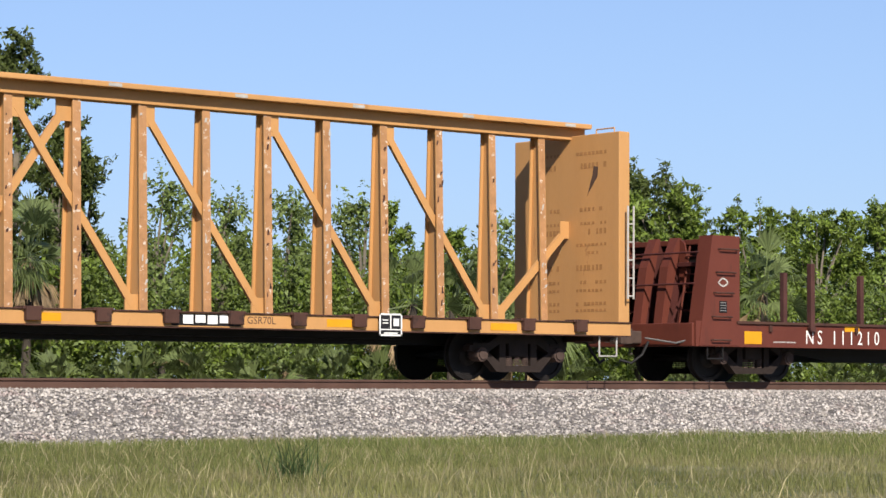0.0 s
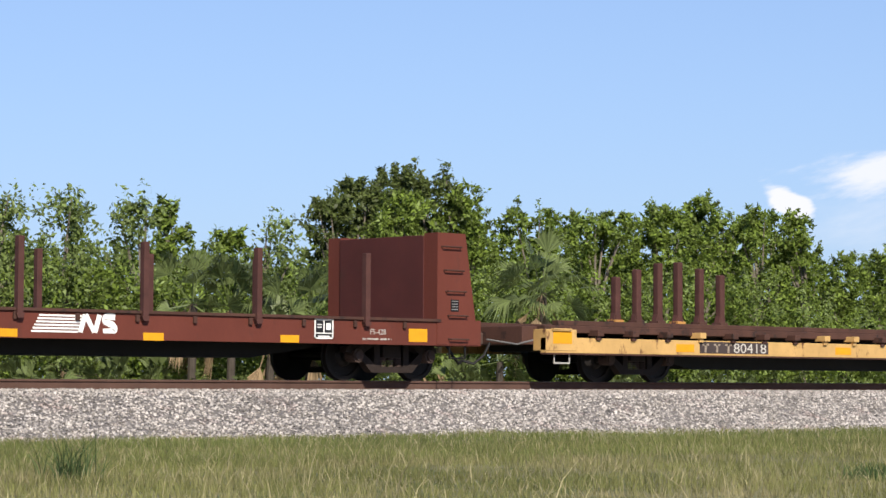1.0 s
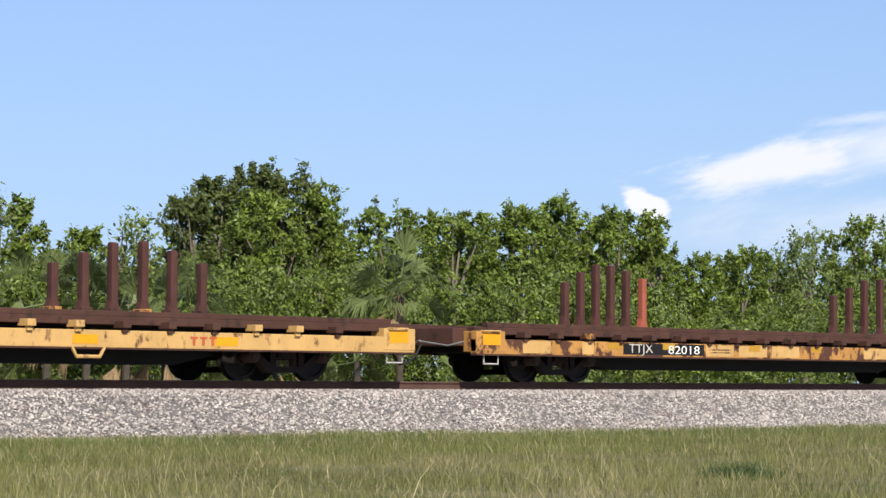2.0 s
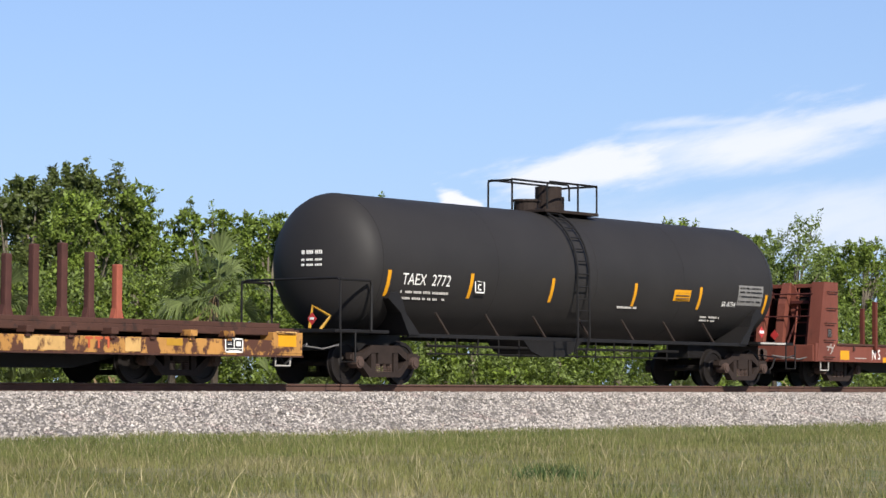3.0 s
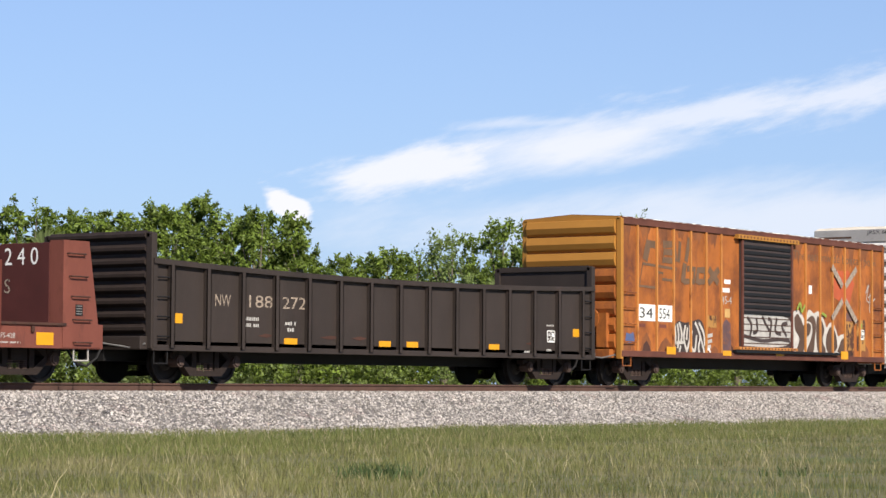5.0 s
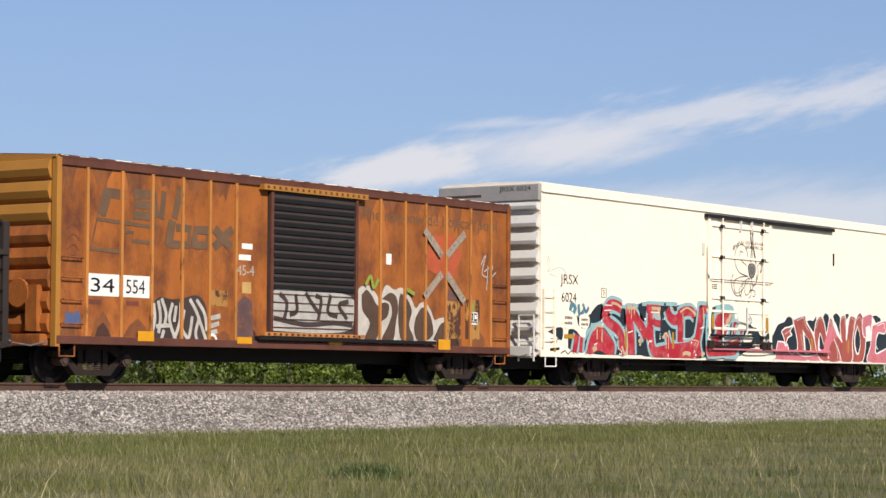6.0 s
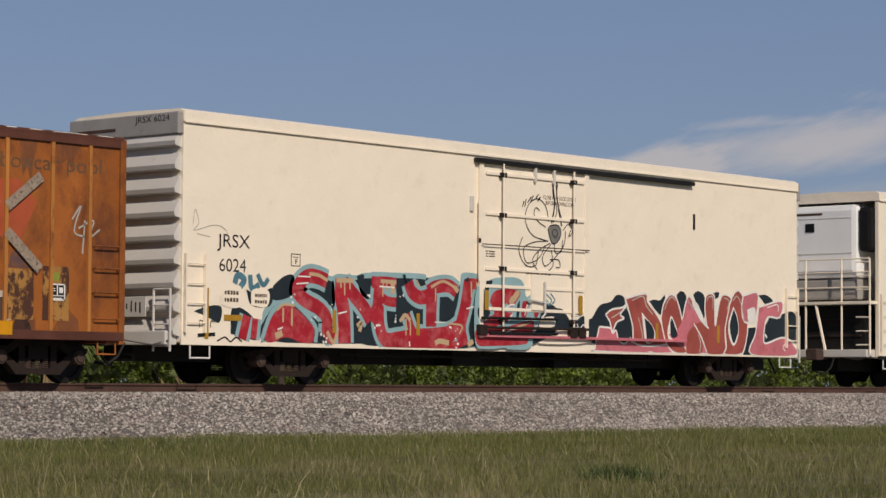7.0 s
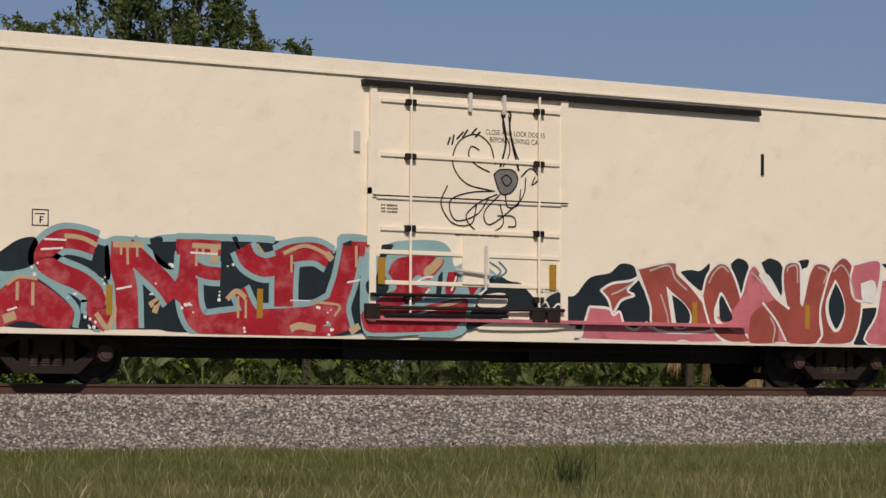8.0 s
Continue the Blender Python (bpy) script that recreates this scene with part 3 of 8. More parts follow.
LINE = ((25.4, 9.7, 2.3, 51, "oak_leaf"), (27.9, 7.8, 1.2, 52, "oak_leaf"), (29.2, 5.7, 0.9, 50, "oak_leaf"), (24.0, 9.3, 2.0, 53, "oak_leaf"), (26.6, 9.0, 1.3, 53, "oak_leaf"), (22.0, 8.0, 2.0, 52, "oak_leaf"), (29.6, 5.0, 0.7, 50, "oak_leaf"),
        (31.4, 4.5, 0.8, 47, "light_leaf"), (32.9, 4.2, 0.7, 48, "light_leaf"), (34.3, 4.15, 0.8, 47, "light_leaf"), (35.8, 4.05, 0.7, 48, "light_leaf"),
        (36.7, 4.05, 0.45, 50, "leaf"), (38.0, 3.3, 0.9, 49, "leaf"), (39.2, 3.6, 0.7, 48, "light_leaf"),
        (41.0, 4.5, 1.15, 52, "oak_leaf"), (42.7, 4.82, 1.2, 51, "oak_leaf"), (43.5, 4.5, 0.7, 50, "leaf"), (41.9, 4.72, 1.5, 53, "oak_leaf"), (40.4, 4.35, 0.9, 51, "oak_leaf"), (42.2, 4.2, 1.1, 49, "leaf"),
        (45.0, 4.0, 1.0, 50, "leaf"), (46.7, 3.85, 1.0, 51, "leaf"), (48.1, 3.9, 0.8, 50, "leaf"), (49.0, 4.15, 0.6, 51, "leaf"), (50.2, 3.9, 0.8, 50, "leaf"),
        (51.2, 3.8, 0.5, 49, "leaf"), (52.2, 2.85, 0.6, 50, "leaf"), (53.3, 3.0, 0.8, 51, "leaf"), (54.6, 3.5, 0.75, 50, "light_leaf"),
        (56.0, 3.75, 0.8, 51, "leaf"), (57.3, 3.45, 0.8, 50, "leaf"), (58.8, 3.7, 0.9, 51, "light_leaf"), (60.2, 3.25, 0.8, 50, "leaf"),
        (61.4, 2.95, 0.7, 51, "leaf"), (62.9, 3.25, 0.8, 50, "leaf"), (64.4, 3.0, 0.9, 51, "leaf"), (66.0, 3.1, 0.9, 51, "leaf"))
WORDS = {"oak_leaf": "tall dark green oak with twisted grey limbs", "leaf": "dense bright green broad-leaved tree in scrub woods",
         "light_leaf": "thin pale green sapling with an open airy crown"}
for i, (a, e, h, y, m) in enumerate(LINE):
    sparse = m == "light_leaf"
    tree(a, e, h, y, m, 0.125 if sparse else 0.132, 0.62 if sparse else 1.2, 100 + i, WORDS[m], low=0.05 if y < 51 else 0.15)
# a second row fills the gaps, a little lower
for i, (p, q) in enumerate(zip(LINE[19:], LINE[20:])):
    tree((p[0] + q[0]) / 2, min(p[1], q[1]) - 0.15 + 0.1 * (i % 2), 0.8, 53.5, "leaf", 0.13, 1.05, 200 + i, WORDS["leaf"], low=0.05)


def shrub_wall(name, n, y0, y1, h0, h1, material, seed, per, size, label):
    """A thicket along the edge of the woods."""
    rs = np.random.RandomState(seed)
    a = np.radians(19 + 49 * rs.rand(n))
    y = y0 + (y1 - y0) * rs.rand(n)
    x = y * np.tan(a)
    if h1 <= 0:     # a little lower than the crowns
        row = sorted(LINE)
        h = np.hypot(x, y) * np.tan(np.radians(np.interp(np.degrees(a), [r[0] for r in row], [min(r[1], 4.2) - 0.45 + h1 for r in row]) - 0.25 * rs.rand(n)))
    else:
        h = h0 + (h1 - h0) * rs.rand(n) * (0.8 + 0.4 * np.sin(x * 0.6))
    z = np.array([ground_z(v) for v in y]) + h * rs.rand(n) ** 0.8
    return tagged(leaves(name, np.stack((x, y, z), -1), 0.35 + 0.35 * rs.rand(n), per, size, material, None, seed), label, "shrubs", kind="stuff")


shrub_wall("thicket", 1900, 45.5, 48.5, 0.6, -0.55, "leaf", 41, 85, 0.13, "tangled green shrubs at the edge of the woods")
shrub_wall("saplings", 900, 45.0, 47.5, 0.6, -0.30, "light_leaf", 47, 70, 0.11, "pale green young growth at the edge of the woods")
shrub_wall("far_woods", 1900, 54, 58, 2.0, 0, "leaf", 43, 55, 0.235, "dark green woods behind the first trees")
shrub_wall("weeds", 330, 42.5, 45.5, 0.2, 0.8, "oak_leaf", 45, 70, 0.11, "low dark green weeds beside the track bed")


def fan_leaf(rs, base, reach, face, droop, spread, count=22):
    """One palm leaf: stiff narrow fingers that fan from the end of its stalk. Returns corners."""
    out = []
    d = np.array(face, float)
    d /= np.linalg.norm(d)
    hub = base + d * reach * 0.72
    side = np.cross(d, (0, 0, 1.0))
    side /= np.linalg.norm(side) + 1e-9
    up = np.cross(side, d)
    turn = rs.uniform(-1.1, 1.1)
    side, up = side * math.cos(turn) + up * math.sin(turn), up * math.cos(turn) - side * math.sin(turn)
    for i in range(count):
        t = (i / (count - 1) - 0.5) * 2 * spread
        f = d * math.cos(t) + side * math.sin(t) + up * 0.12 * abs(math.sin(t))
        ln = reach * 0.62 * (0.72 + 0.28 * math.cos(t)) * (0.85 + 0.3 * rs.rand())
        w = 0.009 + 0.008 * reach
        s = np.cross(f, up)
        s /= np.linalg.norm(s) + 1e-9
        mid = hub + f * ln * 0.55
        tip = hub + f * ln + np.array((0, 0, -droop * ln * (0.3 + rs.rand())))
        out.append((hub, mid + s * w, tip, mid - s * w))
    s = side * 0.014
    out.append((base - s, base + s, hub + s, hub - s))
    return out


def palmetto(az, y, height, count, reach, seed, dry=0, label="green fan palm with stiff split leaves"):
    rs = np.random.RandomState(seed)
    x = y * math.tan(radians(az))
    root = bpy.data.objects.new("fan_palm", None)
    scene.collection.objects.link(root)
    root.matrix_world = pose(x, y, ground_z(y))
    tagged(root, label, "palm")
    bm = bmesh.new()
    rod(bm, (0, 0, -0.1), (0.05, 0, max(0.25, height)), 0.10, 9, 0.085)
    part("trunk", bm, "palm_bark_shaded", root)
    for nm, k, mat in (("foliage", count, "frond"), ("dead_foliage", dry, "dry_frond")):
        quads = []
        for i in range(k):
            a = rs.rand() * 6.283
            e = rs.uniform(-0.55, 1.4) if height > 1 and nm == "foliage" else rs.uniform(0.35, 1.45) if nm == "foliage" else rs.uniform(-1.4, -0.5) if height > 1 else rs.uniform(-0.1, 0.4)
            f = (math.cos(a) * math.cos(e), math.sin(a) * math.cos(e), math.sin(e))
            quads += fan_leaf(rs, np.array((0, 0, max(0.2, height))), reach * rs.uniform(0.6, 1.2) * (0.6 if nm != "foliage" and height < 1 else 1.0), f, 0.50 if nm == "foliage" else 0.5, (rs.uniform(0.8, 1.5) if height > 1 else rs.uniform(0.4, 0.9)) if nm == "foliage" else rs.uniform(0.25, 0.6))
        if quads:
            v = np.array(quads).reshape(-1, 3)
            raw(nm, v, np.arange(len(v)).reshape(-1, 4), mat, root, "dead brown hanging fan leaves" if nm == "dead_foliage" else "")
    return root


for i, (a, y, h, c, r, dry) in enumerate((
        (28.35, 45.5, 3.1, 26, 1.1, 22), (45.3, 43.6, 2.85, 32, 1.2, 10), (39.9, 43.6, 2.05, 28, 1.25, 5), (38.1, 43.9, 2.2, 24, 1.15, 4), (37.2, 44.0, 2.3, 20, 1.05, 3), (39.0, 43.8, 1.6, 26, 1.0, 2), (44.3, 44, 1.1, 18, 0.9, 2),
        (42.4, 46.5, 1.2, 16, 0.8, 2), (27.6, 44.2, 0.3, 24, 0.9, 5), (29.0, 44.0, 0.2, 20, 0.8, 6), (30.7, 43.8, 0.2, 20, 0.85, 8), (32.2, 44.2, 0.3, 16, 0.8, 3),
        (33.7, 43.8, 0.3, 18, 0.8, 9), (35.5, 44.0, 0.3, 20, 0.8, 4), (24.5, 44.2, 0.3, 22, 0.9, 4), (26.0, 43.9, 0.3, 20, 0.9, 6), (31.4, 45.5, 0.9, 16, 0.9, 4),
        (34.6, 45.5, 0.7, 16, 0.9, 3), (36.4, 44.3, 0.3, 16, 0.8, 5), (40.8, 43.8, 0.3, 20, 0.8, 8), (43.4, 43.8, 0.3, 18, 0.75, 7), (46.9, 44.0, 0.3, 20, 0.85, 9),
        (49.5, 44.2, 0.3, 14, 0.8, 3), (56.0, 44.5, 0.4, 16, 0.85, 2), (47.8, 44.6, 0.4, 14, 0.8, 2), (58.2, 46, 1.2, 18, 1.0, 2))):
    palmetto(a, y, h, c, r, 300 + i, dry, "fan palm with green and dead brown leaves" if dry > 4 else "green fan palm with stiff split leaves")


# ---- the train ----
WHEEL_R = 0.457
TRAIN, WHEELS = [], []       # (car, x at 4 s); wheelsets that roll


def car(name, label, x, category):
    ob = bpy.data.objects.new(name, None)
    scene.collection.objects.link(ob)
    ob.matrix_world = pose(x, TRACK_Y, 0)
    tagged(ob, label, category, "cars of the freight train")
    TRAIN.append((ob, x))
    return ob


def wheelset(parent):
    bm = bmesh.new()
    for s in (-1, 1):
        rows = ((0.680, 0.02), (0.680, 0.475), (0.705, 0.475), (0.712, WHEEL_R), (0.800, WHEEL_R - 0.006), (0.805, 0.375), (0.775, 0.36), (0.765, 0.20), (0.80, 0.17), (0.83, 0.12), (0.83, 0.02))
        rings = [[bm.verts.new((r * math.cos(2 * math.pi * i / 36), s * y, r * math.sin(2 * math.pi * i / 36))) for i in range(36)] for y, r in rows]
        for a, b in zip(rings, rings[1:]):
            for i in range(36):
                j = (i + 1) % 36
                bm.faces.new((a[i], a[j], b[j], b[i]))
        # a worn scar on the plate, which turns with the wheel
        box(bm, 0.21, 0.34, s * 0.765 - 0.006, s * 0.765 + 0.006, -0.05, 0.05)
    rod(bm, (0, -1.05, 0), (0, 1.05, 0), 0.075, 10)
    return part("wheelset", bm, "wheel", parent)


def build_truck():
    truck = part("truck", bevelled(0.02, (-0.22, 0.22, -1.12, 1.12, 0.42, 0.68), (-0.3, 0.3, -0.3, 0.3, 0.6, 0.76)), "truck")
    for s in (-1, 1):
        bm = bmesh.new()
        y0 = s * 1.03
        # the cast frame: top bar, bottom bar and columns round the spring opening
        prism_xz(bm, [(-1.12, 0.62), (-0.72, 0.64), (-0.45, 0.82), (0.45, 0.82), (0.72, 0.64), (1.12, 0.62), (1.12, 0.52), (0.70, 0.50), (0.42, 0.66), (-0.42, 0.66), (-0.70, 0.50), (-1.12, 0.52)], y0 - 0.09, y0 + 0.09)
        prism_xz(bm, [(-0.86, 0.50), (-0.72, 0.52), (-0.36, 0.26), (0.36, 0.26), (0.72, 0.52), (0.86, 0.50), (0.50, 0.15), (-0.50, 0.15)], y0 - 0.09, y0 + 0.09)
        for q in (-1, 1):
            box(bm, q * 0.36 - 0.07, q * 0.36 + 0.07, y0 - 0.075, y0 + 0.075, 0.26, 0.68)
            box(bm, q * 0.89 - 0.16, q * 0.89 + 0.16, y0 - 0.10, y0 + 0.10, 0.50, 0.66)
        part("side_frame", bm, "truck", truck)
        bm = bmesh.new()
        for q in (-0.19, 0.0, 0.19):
            for i in range(5):
                rod(bm, (q, y0 - s * 0.0, 0.265 + i * 0.036), (q, y0, 0.288 + i * 0.036), 0.085, 10)
        tagged(part("spring_pack", bm, "truck_rust", truck, "rusty coil springs"), kind="stuff")
        for q in (-0.89, 0.89):
            bm = bmesh.new()
            rod(bm, (q, s * 0.95, WHEEL_R), (q, s * 1.20, WHEEL_R), 0.125, 14)
            rod(bm, (q, s * 1.20, WHEEL_R), (q, s * 1.225, WHEEL_R), 0.09, 8)
            part("bearing_cap", bm, "truck_rust", truck)
    for q in (-0.89, 0.89):
        ws = wheelset(truck)
        ws.matrix_basis = pose(q, 0, WHEEL_R)
    return truck


first_truck = []


def trucks(thing, *places):
    for x in places:
        if not first_truck:
            first_truck.append(build_truck())
            t = first_truck[0]
            t.matrix_basis = pose(x, 0, 0)
        else:
            t = copy_thing(first_truck[0], pose(x, 0, 0))
        t.parent = thing
        WHEELS.extend(c for c in t.children if c.name.startswith("wheelset"))


def coupler(thing, x, s):
    bm = bevelled(0.03, (min(x - s * 0.2, x + s * 0.34), max(x - s * 0.2, x + s * 0.34), -0.10, 0.10, 0.72, 0.96),
                  (min(x + s * 0.30, x + s * 0.60), max(x + s * 0.30, x + s * 0.60), -0.19, 0.15, 0.70, 1.0))
    part("coupler", bm, "truck_rust", thing, "rusty cast steel coupler")
    bm = bmesh.new()
    pipe(bm, [(x + s * 0.1, -0.4, 0.75), (x + s * 0.28, -0.42, 0.50), (x + s * 0.5, -0.36, 0.34), (x + s * 0.7, -0.25, 0.40)], 0.028, 7)
    part("brake_hose", bm, "black", thing)
    bm = bmesh.new()
    pipe(bm, [(x - s * 0.05, -1.45, 0.80), (x + s * 0.04, -1.1, 0.72), (x + s * 0.08, -0.3, 0.82)], 0.018, 6)
    part("uncoupling_lever", bm, "plate_grey", thing)


def step(thing, x, material="black", z=0.75, w=0.42, drop=0.40, y=-SIDE + 0.06):
    """A stirrup under the corner of a car."""
    bm = bmesh.new()
    pipe(bm, [(x - w / 2, y, z), (x - w / 2, y, z - drop), (x + w / 2, y, z - drop), (x + w / 2, y, z)], 0.02, 6)
    part("sill_step", bm, material, thing)


def ladder(thing, x, z0, z1, n, material, w=0.42, y=-SIDE - 0.07):
    bm = bmesh.new()
    for s in (-1, 1):
        box(bm, x + s * w / 2 - 0.02, x + s * w / 2 + 0.02, y - 0.015, y + 0.05, z0, z1)
    for i in range(n):
        z = z0 + (z1 - z0) * (i + 0.5) / n
        rod(bm, (x - w / 2, y, z), (x + w / 2, y, z), 0.014, 6)
    pieces("ladder_bar", bm, material, thing)


def grab(thing, x, z, material, w=0.45, y=-SIDE, vertical=False):
    bm = bmesh.new()
    if vertical:
        pipe(bm, [(x, y, z), (x, y - 0.07, z), (x, y - 0.07, z + w), (x, y, z + w)], 0.016, 6)
    else:
        pipe(bm, [(x, y, z), (x, y - 0.07, z), (x + w, y - 0.07, z), (x + w, y, z)], 0.016, 6)
    part("grab_iron", bm, material, thing)


def reflector(thing, x, z, w=0.45, h=0.13, material="reflector", y=-SIDE - 0.005):
    bm = bmesh.new()
    quad(bm, x - w / 2, x + w / 2, z - h / 2, z + h / 2, y)
    part("reflector", bm, material, thing, "orange reflective strip")


def stencil(thing, x, z, w=0.45, h=0.42, y=-SIDE - 0.005, back="ink", line="white"):
    """A small panel of maintenance print: dark ground, pale frame and bars."""
    bm = bmesh.new()
    quad(bm, x - w / 2, x + w / 2, z - h / 2, z + h / 2, y)
    sign = part("stencil_panel", bm, back, thing, "black panel with pale frame and small print")
    bm = bmesh.new()
    b = 0.028
    for r in ((-w / 2, w / 2, h / 2 - b, h / 2), (-w / 2, w / 2, -h / 2, -h / 2 + b), (-w / 2, -w / 2 + b, -h / 2, h / 2), (w / 2 - b, w / 2, -h / 2, h / 2),
              (-0.012, 0.012, -h * 0.2, h / 2), (-w / 2, w / 2, -h * 0.24, -h * 0.19), (-w * 0.36, -w * 0.12, h * 0.05, h * 0.1), (-w * 0.36, -w * 0.12, h * 0.18, h * 0.23),
              (w * 0.12, w * 0.36, -h * 0.05, h * 0.28), (-w * 0.3, w * 0.3, -h * 0.40, -h * 0.34)):
        quad(bm, x + r[0], x + r[1], z + r[2], z + r[3], y - 0.004)
    part("print", bm, line, sign)


def centrebeam():
    c = car("centrebeam_flatcar", "tan steel centre-beam lumber flatcar, empty, with rusty edges", -62.9, "freight car")
    deck = part("deck", bevelled(0.01, (-11.1, 11.1, -1.47, 1.47, 0.92, 1.06)), "deck_rust", c, "rust-brown load deck")
    pieces("side_sill", boxes((-11.1, 11.1, -SIDE, -1.47, 0.83, 1.05), (-11.1, 11.1, 1.47, SIDE, 0.83, 1.05)), "tan", c)
    part("centre_sill", boxes((-10.6, 10.6, -0.35, 0.35, 0.62, 0.92), (-6.5, 6.5, -0.8, 0.8, 0.70, 0.92)), "black", c)
    part("deck_lip", bevelled(0.008, (-11.1, 11.1, -SIDE - 0.03, -SIDE + 0.10, 1.052, 1.075)), "deck_rust", c)
    part("sill_flange", bevelled(0.008, (-11.1, 11.1, -SIDE - 0.035, -SIDE + 0.10, 0.805, 0.828)), "deck_rust", c)
    i = -9.82
    while i < 10.6:
        part("tie_down", bevelled(0.012, (i - 0.13, i + 0.13, -SIDE - 0.09, -SIDE + 0.05, 0.88, 1.10), (i - 0.18, i + 0.18, -SIDE - 0.06, -SIDE + 0.2, 1.05, 1.10)), "deck_rust", c, "rusty cable winch")
        i += 1.23
    top = 4.81
    part("top_chord", bevelled(0.015, (-11.2, 11.2, -0.36, 0.36, top - 0.09, top), (-11.2, 11.2, -0.16, 0.16, top - 0.30, top - 0.08)), "tan", c)
    rnd = random.Random(9)
    for k in range(18):
        bm = bmesh.new()
        x = -10.4 + 1.22 * k
        quad(bm, x + 0.2, x + 0.45, top - 0.075, top - 0.02, -0.366, 0.01)
        part("bracket", bm, "dirty_white" if k % 2 else "tan", c)
    posts = [0.33 + 1.235 * k for k in range(8)] + [10.16]
    posts = sorted(posts + [-0.575 - p for p in posts])
    for p in posts:
        bm = bmesh.new()
        # a tapered web with a flange on each edge, in one piece
        rings = []
        for z, w in ((1.06, 0.23), (top - 0.25, 0.12)):
            half = ((-0.075, -w), (0.075, -w), (0.075, -w + 0.03), (0.015, -w + 0.03))
            ring = half + tuple((x, -y) for x, y in half[::-1]) + tuple((-x, -y) for x, y in half[2:]) + tuple((-x, y) for x, y in half[:1:-1])
            rings.append([bm.verts.new((p + x, y, z)) for x, y in ring])
        for a in range(len(rings[0])):
            b = (a + 1) % len(rings[0])
            bm.faces.new((rings[0][a], rings[0][b], rings[1][b], rings[1][a]))
        post = part("post", bm, "tan", c)
        bm = bmesh.new()
        a = [bm.verts.new(v) for v in ((p - 0.07, -0.232, 1.08), (p + 0.07, -0.232, 1.08), (p + 0.07, -0.122, top - 0.30), (p - 0.07, -0.122, top - 0.30))]
        bm.faces.new(a)
        part("flange_face", bm, "flange_rust", post, "rust-worn edge with pale scuffs")
        bm = bmesh.new()
        for k in range(7):
            z = rnd.uniform(1.3, 4.4)
            h = rnd.uniform(0.03, 0.14)
            t = (z - 1.06) / (top - 1.31)
            yy = -(0.23 - 0.11 * t) - 0.008
            u = p + rnd.uniform(-0.065, 0.04)
            flat(bm, [(u, z), (u + rnd.uniform(0.02, 0.05), z + 0.01), (u + rnd.uniform(0.02, 0.06), z + h), (u + 0.008, z + h * 0.8)], yy)
        tagged(part("scuffing", bm, "dirty_white" if rnd.random() < 0.5 else "deck_rust", post, "chipped paint and pale scuffs"), kind="stuff")

    def brace(x0, z0, x1, z1, y=-0.10):
        bm = bmesh.new()
        d = Vector((x1 - x0, z1 - z0)).normalized()
        n = Vector((-d.y, d.x)) * 0.065
        prism_xz(bm, [(x0 + n.x, z0 + n.y), (x1 + n.x, z1 + n.y), (x1 - n.x, z1 - n.y), (x0 - n.x, z0 - n.y)], y, y + 0.07)
        for x, z in ((x0, z0), (x1, z1)):
            h = 0.20 if z > 4 else 0.14
            prism_xz(bm, [(x - 0.15, z - h), (x + 0.15, z - h), (x + 0.15, z + h * 1.3), (x - 0.15, z + h * 1.3)], y + 0.005, y + 0.04)
        part("brace", bm, "tan", c)

    g = 1.235
    base = 0.33 + g
    for k in range(3):
        x = base + 2 * g * k
        brace(x + 0.1, 4.35, x + 2 * g - 0.12, 1.2)
        brace(-0.575 - x - 0.1, 4.35, -0.575 - x - 2 * g + 0.12, 1.2)
    brace(-0.75, 4.35, base - 0.12, 1.2)
    brace(0.175, 4.35, -0.455 - base, 1.2, -0.012)
    brace(8.97 + 0.2, 1.2, 10.80, 2.80)
    brace(-9.545 - 0.2, 1.2, -10.80, 2.75)
    for s in (-1, 1):
        x0, x1 = (10.86, 11.12) if s > 0 else (-11.12, -10.86)
        wall = part("bulkhead", bevelled(0.02, (x0, x1, -1.50, 1.50, 1.06, 4.58)), "tan", c, "tan steel end bulkhead")
        rnd2, bm = random.Random(77), bmesh.new()
        for z, h in ((4.2, 0.06), (3.95, 0.10), (3.15, 0.07), (2.9, 0.05), (2.72, 0.10), (2.5, 0.05), (2.35, 0.05), (2.05, 0.10), (1.8, 0.06), (1.65, 0.05), (1.4, 0.06), (1.28, 0.05)):
            for y in np.arange(-1.15, 0.9, 0.11):
                if rnd2.random() < 0.8 and abs(y + 0.15) > 0.22:
                    w = rnd2.uniform(0.05, 0.09)
                    box(bm, x0 - 0.004, x0 - 0.001, y, y + w, z, z + h)
        part("warning_print", bm, "print_faded", wall, "faded stencilled warnings")
        bm = bmesh.new()
        prism_yz(bm, [(-0.80, 3.98), (-0.92, 3.96), (-0.90, 3.78), (-0.80, 3.66), (-0.66, 3.50), (-0.62, 3.42), (-0.70, 3.66), (-0.76, 3.80)], x0 - 0.005, x0 - 0.001)
        part("paint_splash", bm, "faded_black", wall, "black splash of paint")
        bm = bmesh.new()
        pipe(bm, [(x0 + 0.1, -SIDE - 0.08, 1.5), (x0 + 0.1, -SIDE - 0.08, 3.2)], 0.02)
        pipe(bm, [(x1 - 0.02, -SIDE - 0.08, 1.5), (x1 - 0.02, -SIDE - 0.08, 3.2)], 0.02)
        for z in np.arange(1.55, 3.2, 0.33):
            pipe(bm, [(x0 + 0.1, -SIDE - 0.08, z), (x1 - 0.02, -SIDE - 0.08, z)], 0.014)
        pieces("ladder_bar", bm, "dirty_white", c)
        bm = bmesh.new()
